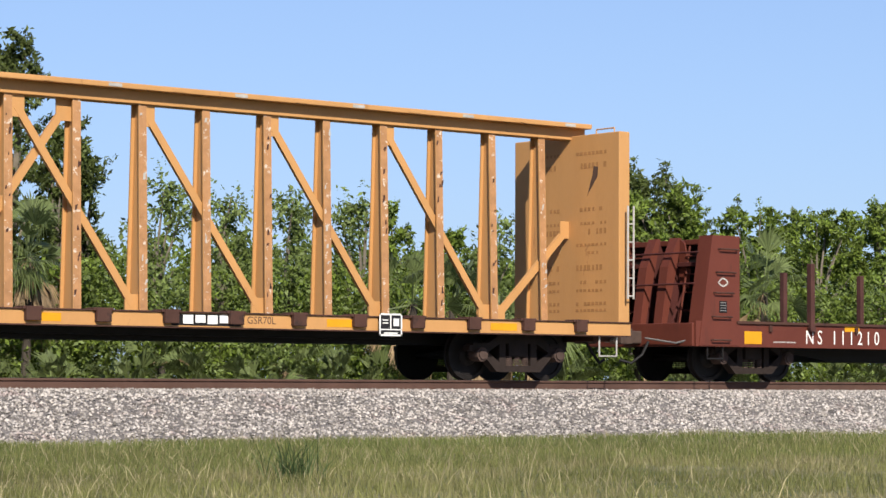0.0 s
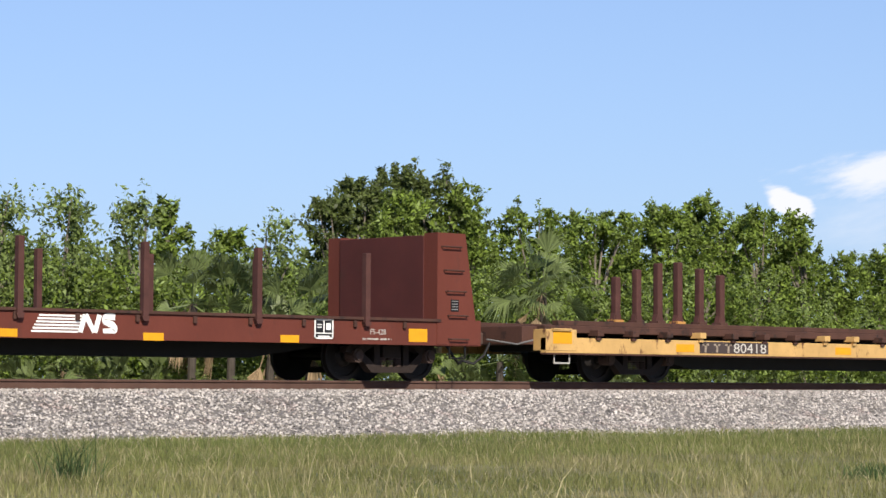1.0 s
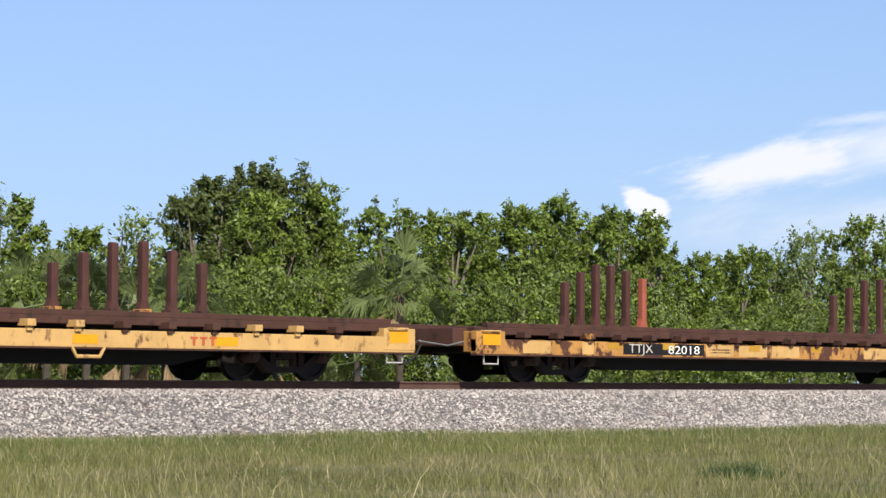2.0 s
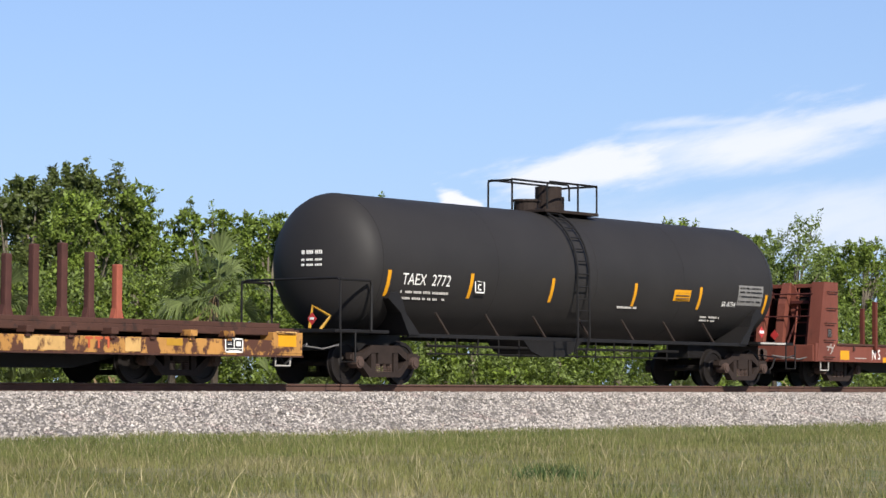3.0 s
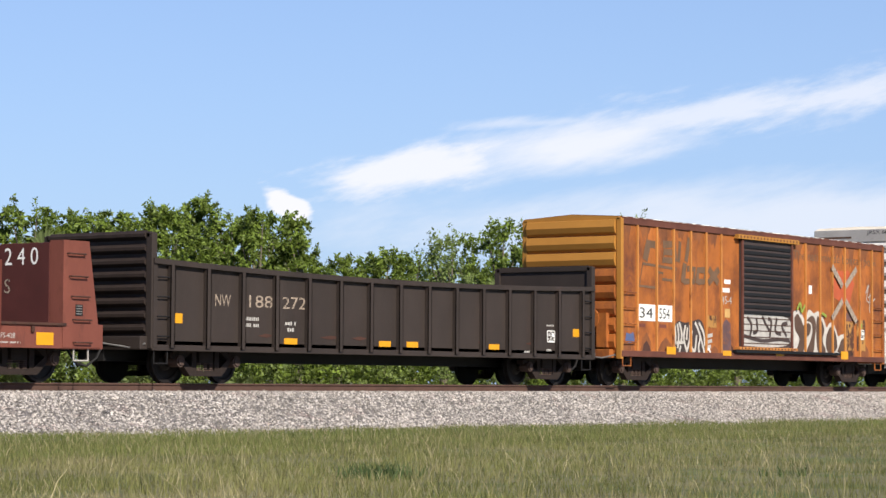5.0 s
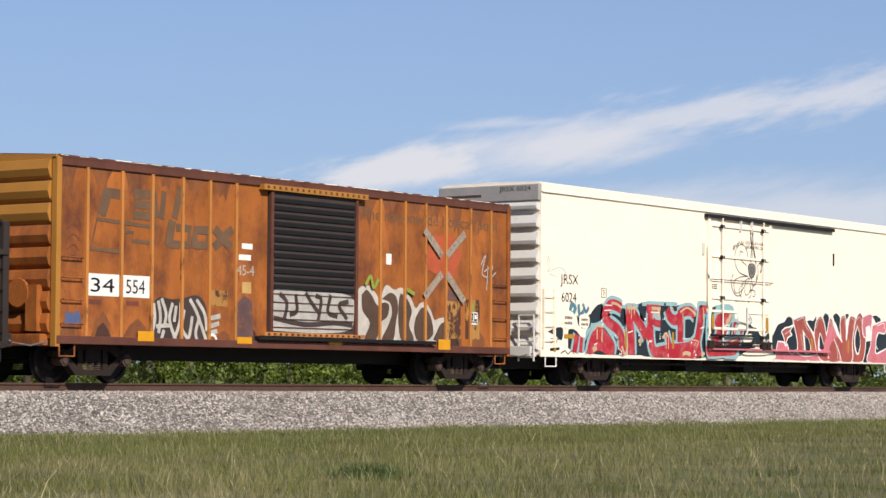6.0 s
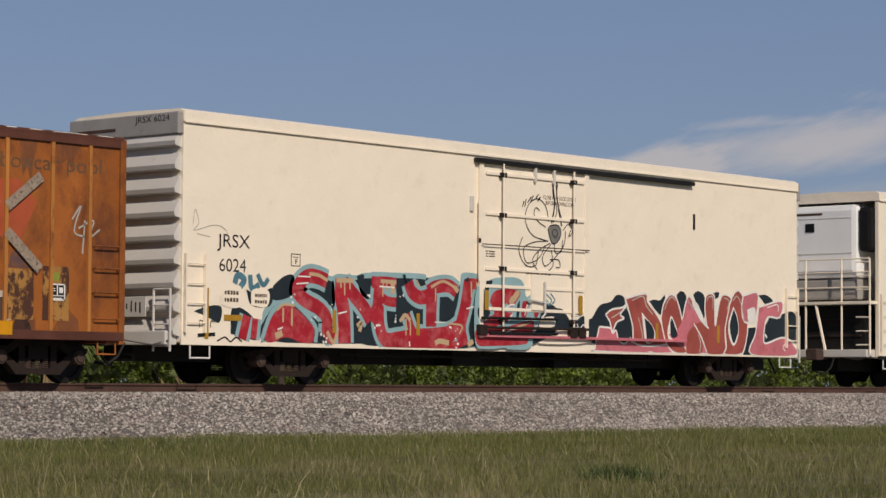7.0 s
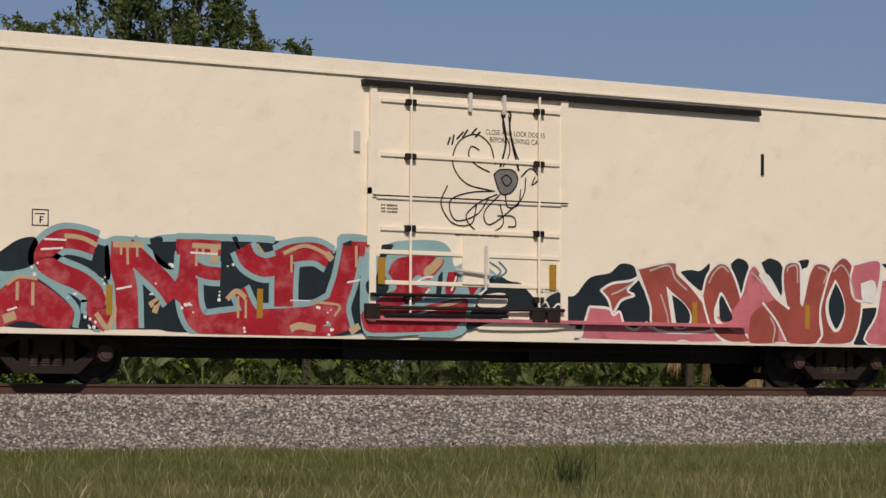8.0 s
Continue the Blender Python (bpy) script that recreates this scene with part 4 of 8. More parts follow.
        pipe(bm, [(x0 + 0.06, -1.3, 4.58), (x0 + 0.06, -1.3, 4.66), (x0 + 0.06, -0.8, 4.66), (x0 + 0.06, -0.8, 4.58)], 0.014)
        part("grab_iron", bm, "tan", c)
        coupler(c, s * 10.9, s)
        step(c, s * 10.6, "dirty_white", 0.85)
        part("end_platform", bevelled(0.02, (min(s * 10.5, s * 11.0), max(s * 10.5, s * 11.0), -1.2, 1.2, 0.72, 0.93)), "deck_rust", c)
    stencil(c, 5.55, 0.93, 0.48, 0.38, -SIDE - 0.10)
    bm = bmesh.new()
    for k in range(4):
        quad(bm, 1.50 + k * 0.23, 1.69 + k * 0.23, 0.88 + 0.02 * (k % 2), 1.02, -SIDE - 0.004)
    part("painted_emblem", bm, "white", c, "white painted block emblem")
    bm = bmesh.new()
    quad(bm, 1.28, 2.6, 0.85, 1.04, -SIDE - 0.002, 0.002)
    part("painted_panel", bm, "black", c, "black painted panel")
    lettering("load_mark", "GSR70L", 2.72, 0.90, 0.12, c, "faded_black")
    for x in (-1.0, 4.6, 8.1):
        reflector(c, x, 0.94, 0.6, 0.13)
    trucks(c, -8.8, 8.8)


def bulkhead_flat(x, number, faded):
    paint = "brown_faded" if faded else "brown"
    c = car("bulkhead_flatcar", ("faded red-brown" if faded else "dark red-brown") + " steel bulkhead flatcar with stakes, empty", x, "freight car")
    part("deck", bevelled(0.01, (-9.9, 9.9, -1.45, 1.45, 1.0, 1.10)), "deck_rust", c, "rusty plank deck")
    bm = bmesh.new()
    for s in (-1, 1):
        box(bm, -10.35, 10.35, min(s * 1.45, s * SIDE), max(s * 1.45, s * SIDE), 0.66, 1.14)
    pieces("side_sill", bm, paint, c)
    pieces("top_lip", boxes((-9.3, 9.3, -SIDE - 0.04, -SIDE + 0.06, 1.10, 1.15), (-9.3, 9.3, SIDE - 0.06, SIDE + 0.04, 1.10, 1.15)), "deck_rust", c)
    bm = bmesh.new()
    prism_xz(bm, [(-9.9, 0.98), (9.9, 0.98), (9.9, 0.7), (7.2, 0.62), (5.6, 0.40), (-5.6, 0.40), (-7.2, 0.62), (-9.9, 0.7)], -0.55, 0.55)
    part("centre_sill", bm, "black", c)
    for k, p in enumerate((-7.3, -4.8, -2.44, 0.06, 2.53, 4.95, 7.45)):
        for s in (-1, 1):
            y = s * (SIDE + 0.035)
            bm = bevelled(0.012, (p - 0.055, p + 0.055, y - 0.06, y + 0.06, 1.02, 2.30))
            prism_xz(bm, [(p - 0.08, 1.06), (p + 0.08, 1.06), (p + 0.05, 0.98), (p - 0.05, 0.98)], y - 0.062, y + 0.062)
            part("stake", bm, "stake" if not faded else "brown", c, "rusty steel stake")
    for k in range(15):
        p = -8.4 + 1.2 * k
        part("stake_pocket", bevelled(0.01, (p - 0.035, p + 0.035, -SIDE - 0.05, -SIDE, 0.96, 1.08)), "deck_rust", c)
    for s in (-1, 1):
        def q(v, s=s):
            return s * v
        # the two corner posts, boxed, wider at the foot
        for sy in (-1, 1):
            bm = bmesh.new()
            prism_xz(bm, [(q(10.28), 0.68), (q(9.22), 0.68), (q(9.22), 2.76), (q(9.93), 2.76)], min(sy * 1.20, sy * (SIDE + 0.012)), max(sy * 1.20, sy * (SIDE + 0.012)))
            post = part("corner_post", bm, paint, c)
            if sy < 0:
                for z, a in ((0.78, 9.97), (1.22, 9.95), (1.67, 9.90), (2.06, 9.84), (2.50, 9.78)):
                    grab(c, min(q(a), q(a - 0.46)), z, "deck_rust", 0.46, -SIDE - 0.012)
        part("end_wall", bevelled(0.01, (min(q(9.20), q(9.37)), max(q(9.20), q(9.37)), -1.198, 1.198, 1.1, 2.72)), "bulkhead", c, "dark brown steel bulkhead plate")
        for y in (-0.30, 0.30):
            out = 1 if y > 0 else -1
            bm = bmesh.new()
            prism_xz(bm, [(q(10.2), 0.9), (q(10.08), 0.9), (q(9.64), 2.76), (q(9.74), 2.76), (q(10.0), 2.2)], y - 0.115, y + 0.115)
            part("rib", bm, paint, c)
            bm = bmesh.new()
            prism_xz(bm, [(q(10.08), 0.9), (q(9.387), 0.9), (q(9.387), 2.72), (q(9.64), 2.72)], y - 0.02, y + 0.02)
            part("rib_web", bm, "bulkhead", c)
            # a flame-cut gusset leans from the rib into the bay
            bm = bmesh.new()
            prism_yz(bm, [(y + out * a, z) for a, z in ((0.10, 2.74), (0.24, 2.66), (0.40, 2.10), (0.38, 1.80), (0.26, 1.74), (0.10, 1.95))], min(q(9.66), q(9.70)), max(q(9.66), q(9.70)))
            part("gusset", bm, paint, c)
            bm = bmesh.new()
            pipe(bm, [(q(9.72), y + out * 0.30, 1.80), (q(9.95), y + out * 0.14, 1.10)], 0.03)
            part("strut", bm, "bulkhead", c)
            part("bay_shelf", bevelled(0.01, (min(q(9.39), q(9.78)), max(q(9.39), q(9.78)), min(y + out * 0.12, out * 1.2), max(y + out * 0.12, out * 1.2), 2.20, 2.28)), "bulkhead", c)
        # black sheet on the plate, putting the shade of the deep bays into colour
        part("bay_shade", boxes((min(q(9.372), q(9.385)), max(q(9.372), q(9.385)), -1.26, 1.26, 1.1, 2.66)), "black", c, "black sheet for the shade behind the bulkhead")
        bm = bmesh.new()
        for y in (-0.98, -0.62, 0.62, 0.98):
            pipe(bm, [(q(9.93), y, 0.95), (q(9.62), y, 2.6)], 0.022)
        for z in (1.35, 1.7, 2.05, 2.4):
            for y in (-0.98, 0.62):
                pipe(bm, [(q(9.82 - 0.1 * (z - 1.35)), y, z), (q(9.82 - 0.1 * (z - 1.35)), y + 0.36, z)], 0.016)
        pieces("ladder_bar", bm, paint, c)
        for z in (2.68,):
            part("cross_rib", bevelled(0.01, (min(q(9.37), q(9.55)), max(q(9.37), q(9.47)), -1.28, 1.28, z - 0.05, z + 0.05)), paint, c)
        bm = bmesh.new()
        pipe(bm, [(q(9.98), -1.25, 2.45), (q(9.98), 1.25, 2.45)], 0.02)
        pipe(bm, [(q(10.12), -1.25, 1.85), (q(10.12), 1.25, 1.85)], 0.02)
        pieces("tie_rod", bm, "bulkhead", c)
        bm = bmesh.new()
        quad(bm, q(9.66) - 0.10, q(9.66) + 0.10, 1.30, 1.52, -SIDE - 0.020)
        plate = part("slack_plate", bm, "black", c, "small dark inspection plate")
        bm = bmesh.new()
        for k in range(4):
            quad(bm, q(9.66) - 0.08, q(9.66) + 0.08, 1.33 + 0.05 * k, 1.345 + 0.05 * k, -SIDE - 0.025)
        part("plate_slot", bm, "plate_grey", plate)
        part("end_sill", bevelled(0.02, (min(q(10.1), q(10.4)), max(q(10.1), q(10.4)), -1.5, 1.5, 0.66, 1.1)), paint, c)
        coupler(c, q(10.4), s)
        step(c, q(9.8), "dirty_white" if faded else "black", 0.68, 0.4, 0.25)
    n = {"111210": 1, "111240": 2}[number]
    lettering("car_number", "N S   " + " ".join(number), -7.40, 0.74, 0.27, c, "white", -SIDE - 0.005, 2.08)
    bm = bmesh.new()
    for k in range(6):
        quad(bm, 0.32 + 0.03 * k, 1.22 + 0.02 * k, 0.76 + k * 0.052, 0.79 + k * 0.052, -SIDE - 0.005)
    for k, row in enumerate(([(1.27, 0.76), (1.36, 1.06)], [(1.37, 1.06), (1.55, 0.76)], [(1.56, 0.76), (1.65, 1.06)])):
        ribbon(bm, row, 0.095, -SIDE - 0.005 - 0.0006 * k)
    ribbon(bm, smooth_line([(1.96, 1.03), (1.80, 1.04), (1.76, 0.96), (1.92, 0.89), (1.94, 0.80), (1.72, 0.78)]), 0.11, -SIDE - 0.005)
    pieces("painted_emblem", bm, "white", c, "white stripe of a painted emblem")
    stencil(c, 6.48, 0.92, 0.44, 0.36)
    lettering("small_mark", "FS-428", 7.58, 0.84, 0.10, c, "dirty_white", -SIDE - 0.005)
    bars("small_print", c, 7.4, 8.1, 0.74, 0.035, 1, seed=3)
    for z, word in ((0.94, "LD LMT"), (0.77, "LT WT")):
        lettering("weight_mark", word, -4.45, z, 0.10, c, "dirty_white", -SIDE - 0.005, 0.50 if z > 0.9 else 0.40)
    for z, word in ((0.94, "201400"), (0.77, "  84600")) if n == 1 else ():
        lettering("weight_mark", word, -3.45, z, 0.10, c, "white", -SIDE - 0.005, 0.62)
    if n == 1:
        bm = bmesh.new()
        ribbon(bm, [(-0.55, 1.12), (-0.53, 0.72)], 0.09, -SIDE - 0.005)
        ribbon(bm, [(-0.68, 0.84), (-0.40, 0.80)], 0.16, -SIDE - 0.006)
        part("chalk_smear", bm, "plate_grey", c, "pale smear of chalk")
    else:
        bars("small_print", c, -3.45, -2.85, 0.77, 0.075, 2, "dirty_white", seed=15)
    bars("small_print", c, -8.3, -7.7, 0.75, 0.03, 1, seed=6)
    bm = bmesh.new()
    for r in ((0, 0.26, 0, 0.02), (0, 0.26, 0.28, 0.30), (0, 0.02, 0, 0.30), (0.24, 0.26, 0, 0.30), (0.08, 0.18, 0.08, 0.11), (0.08, 0.18, 0.19, 0.22), (0.08, 0.10, 0.08, 0.22)):
        quad(bm, -5.05 + r[0], -5.05 + r[1], 0.74 + r[2], 0.74 + r[3], -SIDE - 0.005)
    part("plate_mark", bm, "dirty_white", c, "small framed plate letter")
    reflector(c, -8.85, 0.84, 0.46, 0.24)
    reflector(c, 8.75, 0.84, 0.46, 0.24)
    for xx, zz in (((-6.1, 1.06), (-3.75, 0.77), (-0.15, 0.74), (2.75, 0.72), (5.7, 0.73)) if n == 1 else ((-6.6, 0.73), (-4.0, 0.73), (-1.4, 0.73), (4.6, 0.74), (7.0, 0.74))):
        reflector(c, xx, zz, 0.42, 0.13)
    if n == 2:
        # chalked figures on the inner face of the far bulkhead
        lettering("bulkhead_number", "1 1 1 2 4 0", 1.0, 2.30, 0.34, c, "white", 9.195, 1.9, "white hand-painted number", True)
        lettering("bulkhead_mark", "N  S", 0.55, 1.75, 0.28, c, "faded_print", 9.195, 0.70, "faded hand-painted letters", True)
        bm = bmesh.new()
        for pts in (((-9.75, 0.95), (-9.6, 1.12), (-9.5, 0.92)), ((-9.8, 1.05), (-9.45, 1.02)), ((-9.62, 0.85), (-9.4, 1.1))):
            ribbon(bm, pts, 0.03, -SIDE - 0.018)
        part("chalk_tag", bm, "dirty_white", c, "white chalk scribble")
    else:
        bm = bmesh.new()
        ribbon(bm, smooth_line([(-9.79, 1.87), (-9.66, 1.95), (-9.54, 1.87), (-9.66, 1.80), (-9.79, 1.87)]), 0.03, -SIDE - 0.018)
        part("chalk_mark", bm, "dirty_white", c, "faint round chalk mark")
    trucks(c, -8.4, 8.5)


def stake_flat(x, number, worn):
    paint = "yellow_worn" if worn else "yellow"
    c = car("stake_flatcar", ("rust-stained yellow" if worn else "pale yellow") + " flatcar with two rows of rusty stakes, empty", x, "freight car")
    half = 10.45
    part("deck", bevelled(0.012, (-half + 0.1, half - 0.1, -1.42, 1.42, 0.96, 1.10)), "deck_rust", c, "rust-brown steel deck")
    pieces("deck_rail", bevelled(0.012, (-half + 0.5, half - 0.5, -1.40, -1.22, 1.10, 1.20), (-half + 0.5, half - 0.5, 1.22, 1.40, 1.10, 1.20)), "deck_rust", c)
    pieces("side_sill", bevelled(0.01, (-half, half, -SIDE, -1.40, 0.56, 0.86), (-half, half, 1.40, SIDE, 0.56, 0.86)), paint, c)
    part("sill_lip", boxes((-half, half, -SIDE - 0.03, -1.40, 0.53, 0.56)), "deck_rust", c)
    bm = bmesh.new()
    prism_xz(bm, [(-9.9, 0.95), (9.9, 0.95), (9.9, 0.6), (6.6, 0.56), (5.2, 0.28), (-5.2, 0.28), (-6.6, 0.56), (-9.9, 0.6)], -0.6, 0.6)
    part("centre_sill", bm, "black", c)
    k = -9.0
    rnd = random.Random(int(number))
    while k < 9.3:
        bm = bevelled(0.012, (k - 0.09, k + 0.09, -SIDE - 0.10, -1.36, 0.90, 1.02), (k - 0.06, k + 0.06, -SIDE - 0.05, -SIDE + 0.02, 0.82, 0.92))
        part("stake_pocket", bm, "deck_rust" if rnd.random() < (0.8 if worn else 0.6) else paint, c)
        k += 1.02
    for s in (-1, 1):
        part("end_corner", bevelled(0.015, (min(s * 9.6, s * half), max(s * 9.6, s * half), -SIDE - 0.012, -1.2, 0.60, 1.02)), paint, c)
        part("end_sill", bevelled(0.02, (min(s * 10.1, s * (half + 0.3)), max(s * 10.1, s * (half + 0.3)), -1.2, 1.2, 0.72, 1.08)), "deck_rust", c)
        reflector(c, s * 10.0, 0.86, 0.52, 0.24, y=-SIDE - 0.017)
        grab(c, s * 10.0 - 0.3, 1.02, "yellow", 0.5, -SIDE)
        coupler(c, s * (half + 0.3), s)
        step(c, s * 9.95, "dirty_white", 0.58, 0.42, 0.22)
    spots = ((-7.39, 2.10), (-6.89, 2.32), (-6.39, 2.50), (-5.90, 2.50), (-5.38, 2.41), (-4.83, 2.25), (2.36, 2.10), (3.02, 2.30), (3.66, 2.50), (4.34, 2.55), (5.00, 2.41), (5.70, 2.21))
    if not worn:
        spots = ((-8.14, 2.11), (-7.52, 2.28), (-6.88, 2.43), (-6.27, 2.47), (-5.60, 2.36), (-4.94, 2.25), (1.93, 2.00), (2.59, 2.20), (3.23, 2.40), (3.91, 2.45), (4.57, 2.31), (5.27, 2.11))
    for i, (p, t) in enumerate(spots):
        bm = bevelled(0.03, (p - 0.075, p + 0.075, -1.31, -1.16, 1.10, t))
        prism_xz(bm, [(p - 0.16, 1.10), (p + 0.16, 1.10), (p + 0.07, 1.40), (p - 0.07, 1.40)], -1.29, -1.17)
        st = part("stake", bm, "stake_red" if worn and i in (5, 11) else "stake", c, "rusty steel log stake")
        if not worn:
            part("stake_foot", bevelled(0.012, (p - 0.12, p + 0.12, -1.35, -1.10, 1.10, 1.25)), "yellow_worn" if i % 3 == 0 else "deck_rust", st)
    if worn:
        bm = bmesh.new()
        quad(bm, -5.85, -3.05, 0.60, 0.84, -SIDE - 0.003, 0.003)
        part("number_panel", bm, "black", c, "black painted number panel")
        lettering("car_number", "TTJX", -5.66, 0.64, 0.19, c, "sprayed_white", -SIDE - 0.008, 0.81)
        lettering("car_number", number, -4.32, 0.63, 0.18, c, "white", -SIDE - 0.008, 1.10)
        for x0, x1 in ((-9.05, -8.19), (-7.19, -6.82), (-2.98, -1.98), (-1.78, -0.71), (-0.53, 0.54), (3.17, 4.15), (5.63, 6.02)):
            bm = bmesh.new()
            quad(bm, x0, x1, 0.59, 0.84, -SIDE - 0.003, 0.003)
            part("fresh_paint", bm, "yellow", c, "patch of newer yellow paint")
        for x in (-6.15, -4.3, -1.2, 1.2, 6.9):
            reflector(c, x, 0.78, 0.42, 0.13, "reflector_dull")
        bars("small_print", c, -2.85, -2.1, 0.66, 0.035, 2, "faded_black", -SIDE - 0.007, 8)
        bm = bmesh.new()
        for k in range(3):
            quad(bm, 4.63 + 0.24 * k, 4.82 + 0.24 * k, 0.80, 0.85, -SIDE - 0.008)
            quad(bm, 4.70 + 0.24 * k, 4.75 + 0.24 * k, 0.64, 0.80, -SIDE - 0.008)
        part("painted_emblem", bm, "cross_red", c, "faded red block emblem")
        stencil(c, 8.5, 0.74, 0.5, 0.28)
    else:
        bm = bmesh.new()
        quad(bm, -5.95, -3.75, 0.60, 0.84, -SIDE - 0.003, 0.003)
        part("number_panel", bm, "door_grey", c, "dark painted number panel")
        lettering("car_number", "80418", -4.88, 0.62, 0.20, c, "sprayed_white", -SIDE - 0.008, 1.05)
        bm = bmesh.new()
        for k in range(3):
            quad(bm, -5.80 + 0.36 * k, -5.74 + 0.36 * k, 0.62, 0.80, -SIDE - 0.008)
            quad(bm, -5.87 + 0.36 * k, -5.67 + 0.36 * k, 0.76, 0.80, -SIDE - 0.008)
        pieces("car_mark", bm, "faded_print", c, "worn white mark")
        for x in (-6.4, -1.2, 2.4, 5.6):
            reflector(c, x, 0.70, 0.55, 0.16)
        bm = bmesh.new()
        pipe(bm, [(2.1, -SIDE - 0.02, 0.56), (2.2, -SIDE - 0.02, 0.40), (2.7, -SIDE - 0.02, 0.40), (2.8, -SIDE - 0.02, 0.56)], 0.035)
        part("lifting_eye", bm, "yellow", c)
        bm = bmesh.new()
        for k in range(3):
            quad(bm, 4.75 + 0.22 * k, 4.92 + 0.22 * k, 0.74, 0.78, -SIDE - 0.008)
            quad(bm, 4.80 + 0.22 * k, 4.86 + 0.22 * k, 0.62, 0.74, -SIDE - 0.008)
        part("painted_emblem", bm, "cross_red", c, "faded red block emblem")
    trucks(c, -7.35, 7.5)


def tank_car():
    c = car("tank_car", "black steel tank car with yellow reflectors and a railed top platform", 25.9, "freight car")
    R, cz, L = 1.50, 2.56, 7.54
    bm = bmesh.new()
    rows = [(-L - 0.82 * math.cos(t), R * math.sin(t)) for t in np.linspace(0.06, math.pi / 2, 10)]
    rows += [(x, R) for x in np.linspace(-L + 1.2, L - 1.2, 7)]
    rows += [(L + 0.82 * math.cos(t), R * math.sin(t)) for t in np.linspace(math.pi / 2, 0.06, 10)]
    lathe_x(bm, [(x + 0.05, r) for x, r in rows], 72, 0, cz)
    tank = part("tank", bm, "tank", c, "matt black cylindrical tank", True)
    for x in (-L + 0.05, -3.6, 0.1, 3.7, L + 0.05):
        bm = bmesh.new()
        lathe_x(bm, [(x - 0.02, R - 0.05), (x - 0.02, R + 0.003), (x + 0.02, R + 0.003), (x + 0.02, R - 0.05)], 64, 0, cz)
        part("weld_seam", bm, "tank", tank)

    def on_tank(z, out=0.006):
        return -math.sqrt(max(0.01, R * R - (z - cz) ** 2)) - out

    def curved(name, x0, x1, z0, z1, material, parent, label="", slant=0.0):
        bm, n = bmesh.new(), 6
        v = []
        for i in range(n + 1):
            z = z0 + (z1 - z0) * i / n
            o = slant * i / n
            v.append((bm.verts.new((x0 + o, on_tank(z), z)), bm.verts.new((x1 + o, on_tank(z), z))))
        for a, b in zip(v, v[1:]):
            bm.faces.new((a[0], a[1], b[1], b[0]))
        return part(name, bm, material, parent, label)

    for x, z in ((-7.30, 2.15), (-4.54, 2.18), (-1.60, 2.18), (1.67, 2.18), (4.45, 2.18), (7.46, 2.08)):
        curved("reflector", x - 0.055, x + 0.055, z - 0.30, z + 0.24, "reflector", c, "tall yellow reflective strip")
    curved("warning_panel", 3.30, 4.02, 2.06, 2.33, "reflector", c, "yellow warning panel")
    bm = bmesh.new()
    for i in range(3):
        quad(bm, 3.38, 3.95, 2.11 + i * 0.07, 2.135 + i * 0.07, on_tank(2.2) - 0.012)
    part("small_print", bm, "faded_black", c, "small dark print")
    tank_mark = lettering("car_number", "TAEX  2772", -6.86, 2.11, 0.24, c, "white", on_tank(2.2) - 0.006, 1.60)
    for v in tank_mark.data.vertices:
        v.co.y = on_tank(v.co.z, 0.008)
    for x0, x1, z in ((-6.95, -5.25, 1.93), (-6.8, -5.3, 1.80), (1.1, 1.9, 1.82), (4.75, 5.6, 1.68), (4.8, 5.5, 1.60)):
        bars("small_print", c, x0, x1, z, 0.06, 1, "dirty_white", on_tank(z + 0.03) - 0.004, int(z * 100))
    bm = bmesh.new()
    for r in ((0, 0.34, 0, 0.03), (0, 0.34, 0.33, 0.36), (0, 0.03, 0, 0.36), (0.31, 0.34, 0, 0.36), (0.10, 0.22, 0.06, 0.09), (0.10, 0.13, 0.06, 0.20), (0.10, 0.22, 0.17, 0.20), (0.08, 0.26, 0.25, 0.28)):
        quad(bm, -4.42 + r[0], -4.42 + r[1], 2.0 + r[2], 2.0 + r[3], on_tank(2.2) - 0.006)
    part("plate_mark", bm, "white", c, "small framed plate letter")
    mark = lettering("tank_mark", "SR-8754", 5.47, 1.98, 0.12, c, "white", on_tank(2.0) - 0.006, 0.62)
    for v in mark.data.vertices:
        v.co.y = on_tank(v.co.z, 0.008)
    curved("data_plate", 6.14, 7.28, 2.03, 2.53, "plate_grey", c, "grey stencilled data panel")
    for zz in (2.44, 2.34, 2.23, 2.11):
        bars("data_panel", c, 6.20, 7.22, zz, 0.045, 1, "black", on_tank(zz) - 0.012, int(zz * 90))
    # print on the end of the tank that faces forward
    rnd = random.Random(3)
    bm = bmesh.new()
    for z, h in ((2.72, 0.11), (2.58, 0.06), (2.47, 0.06)):
        for k in range(12):
            y = -0.45 + k * 0.046
            rr = math.sqrt(y * y + (z - cz) ** 2)
            x = 0.05 - L - 0.82 * math.sqrt(max(0.0, 1 - (rr / R) ** 2)) - 0.015
            if k % 5 != 4:
                box(bm, x, x + 0.012, y, y + 0.030, z, z + h * 0.75)
    part("end_print", bm, "white", c, "white stencilled print")
    # running gear and frame
    pieces("running_rail", bevelled(0.01, (-6.6, 6.6, -1.42, -1.36, 1.00, 1.08), (-6.6, 6.6, 1.36, 1.42, 1.00, 1.08)), "black", c)
    for x in np.arange(-5.2, 5.3, 1.73):
        for s in (-1, 1):
            bm = bmesh.new()
            rod(bm, (x, s * 1.39, 1.04), (x - 0.28, s * 1.22, 1.55), 0.03, 6)
            part("rail_bracket", bm, "truck", c)
    pieces("stub_sill", bevelled(0.02, (-8.9, -5.6, -0.33, 0.33, 0.70, 1.15), (5.6, 8.9, -0.33, 0.33, 0.70, 1.15)), "black", c)
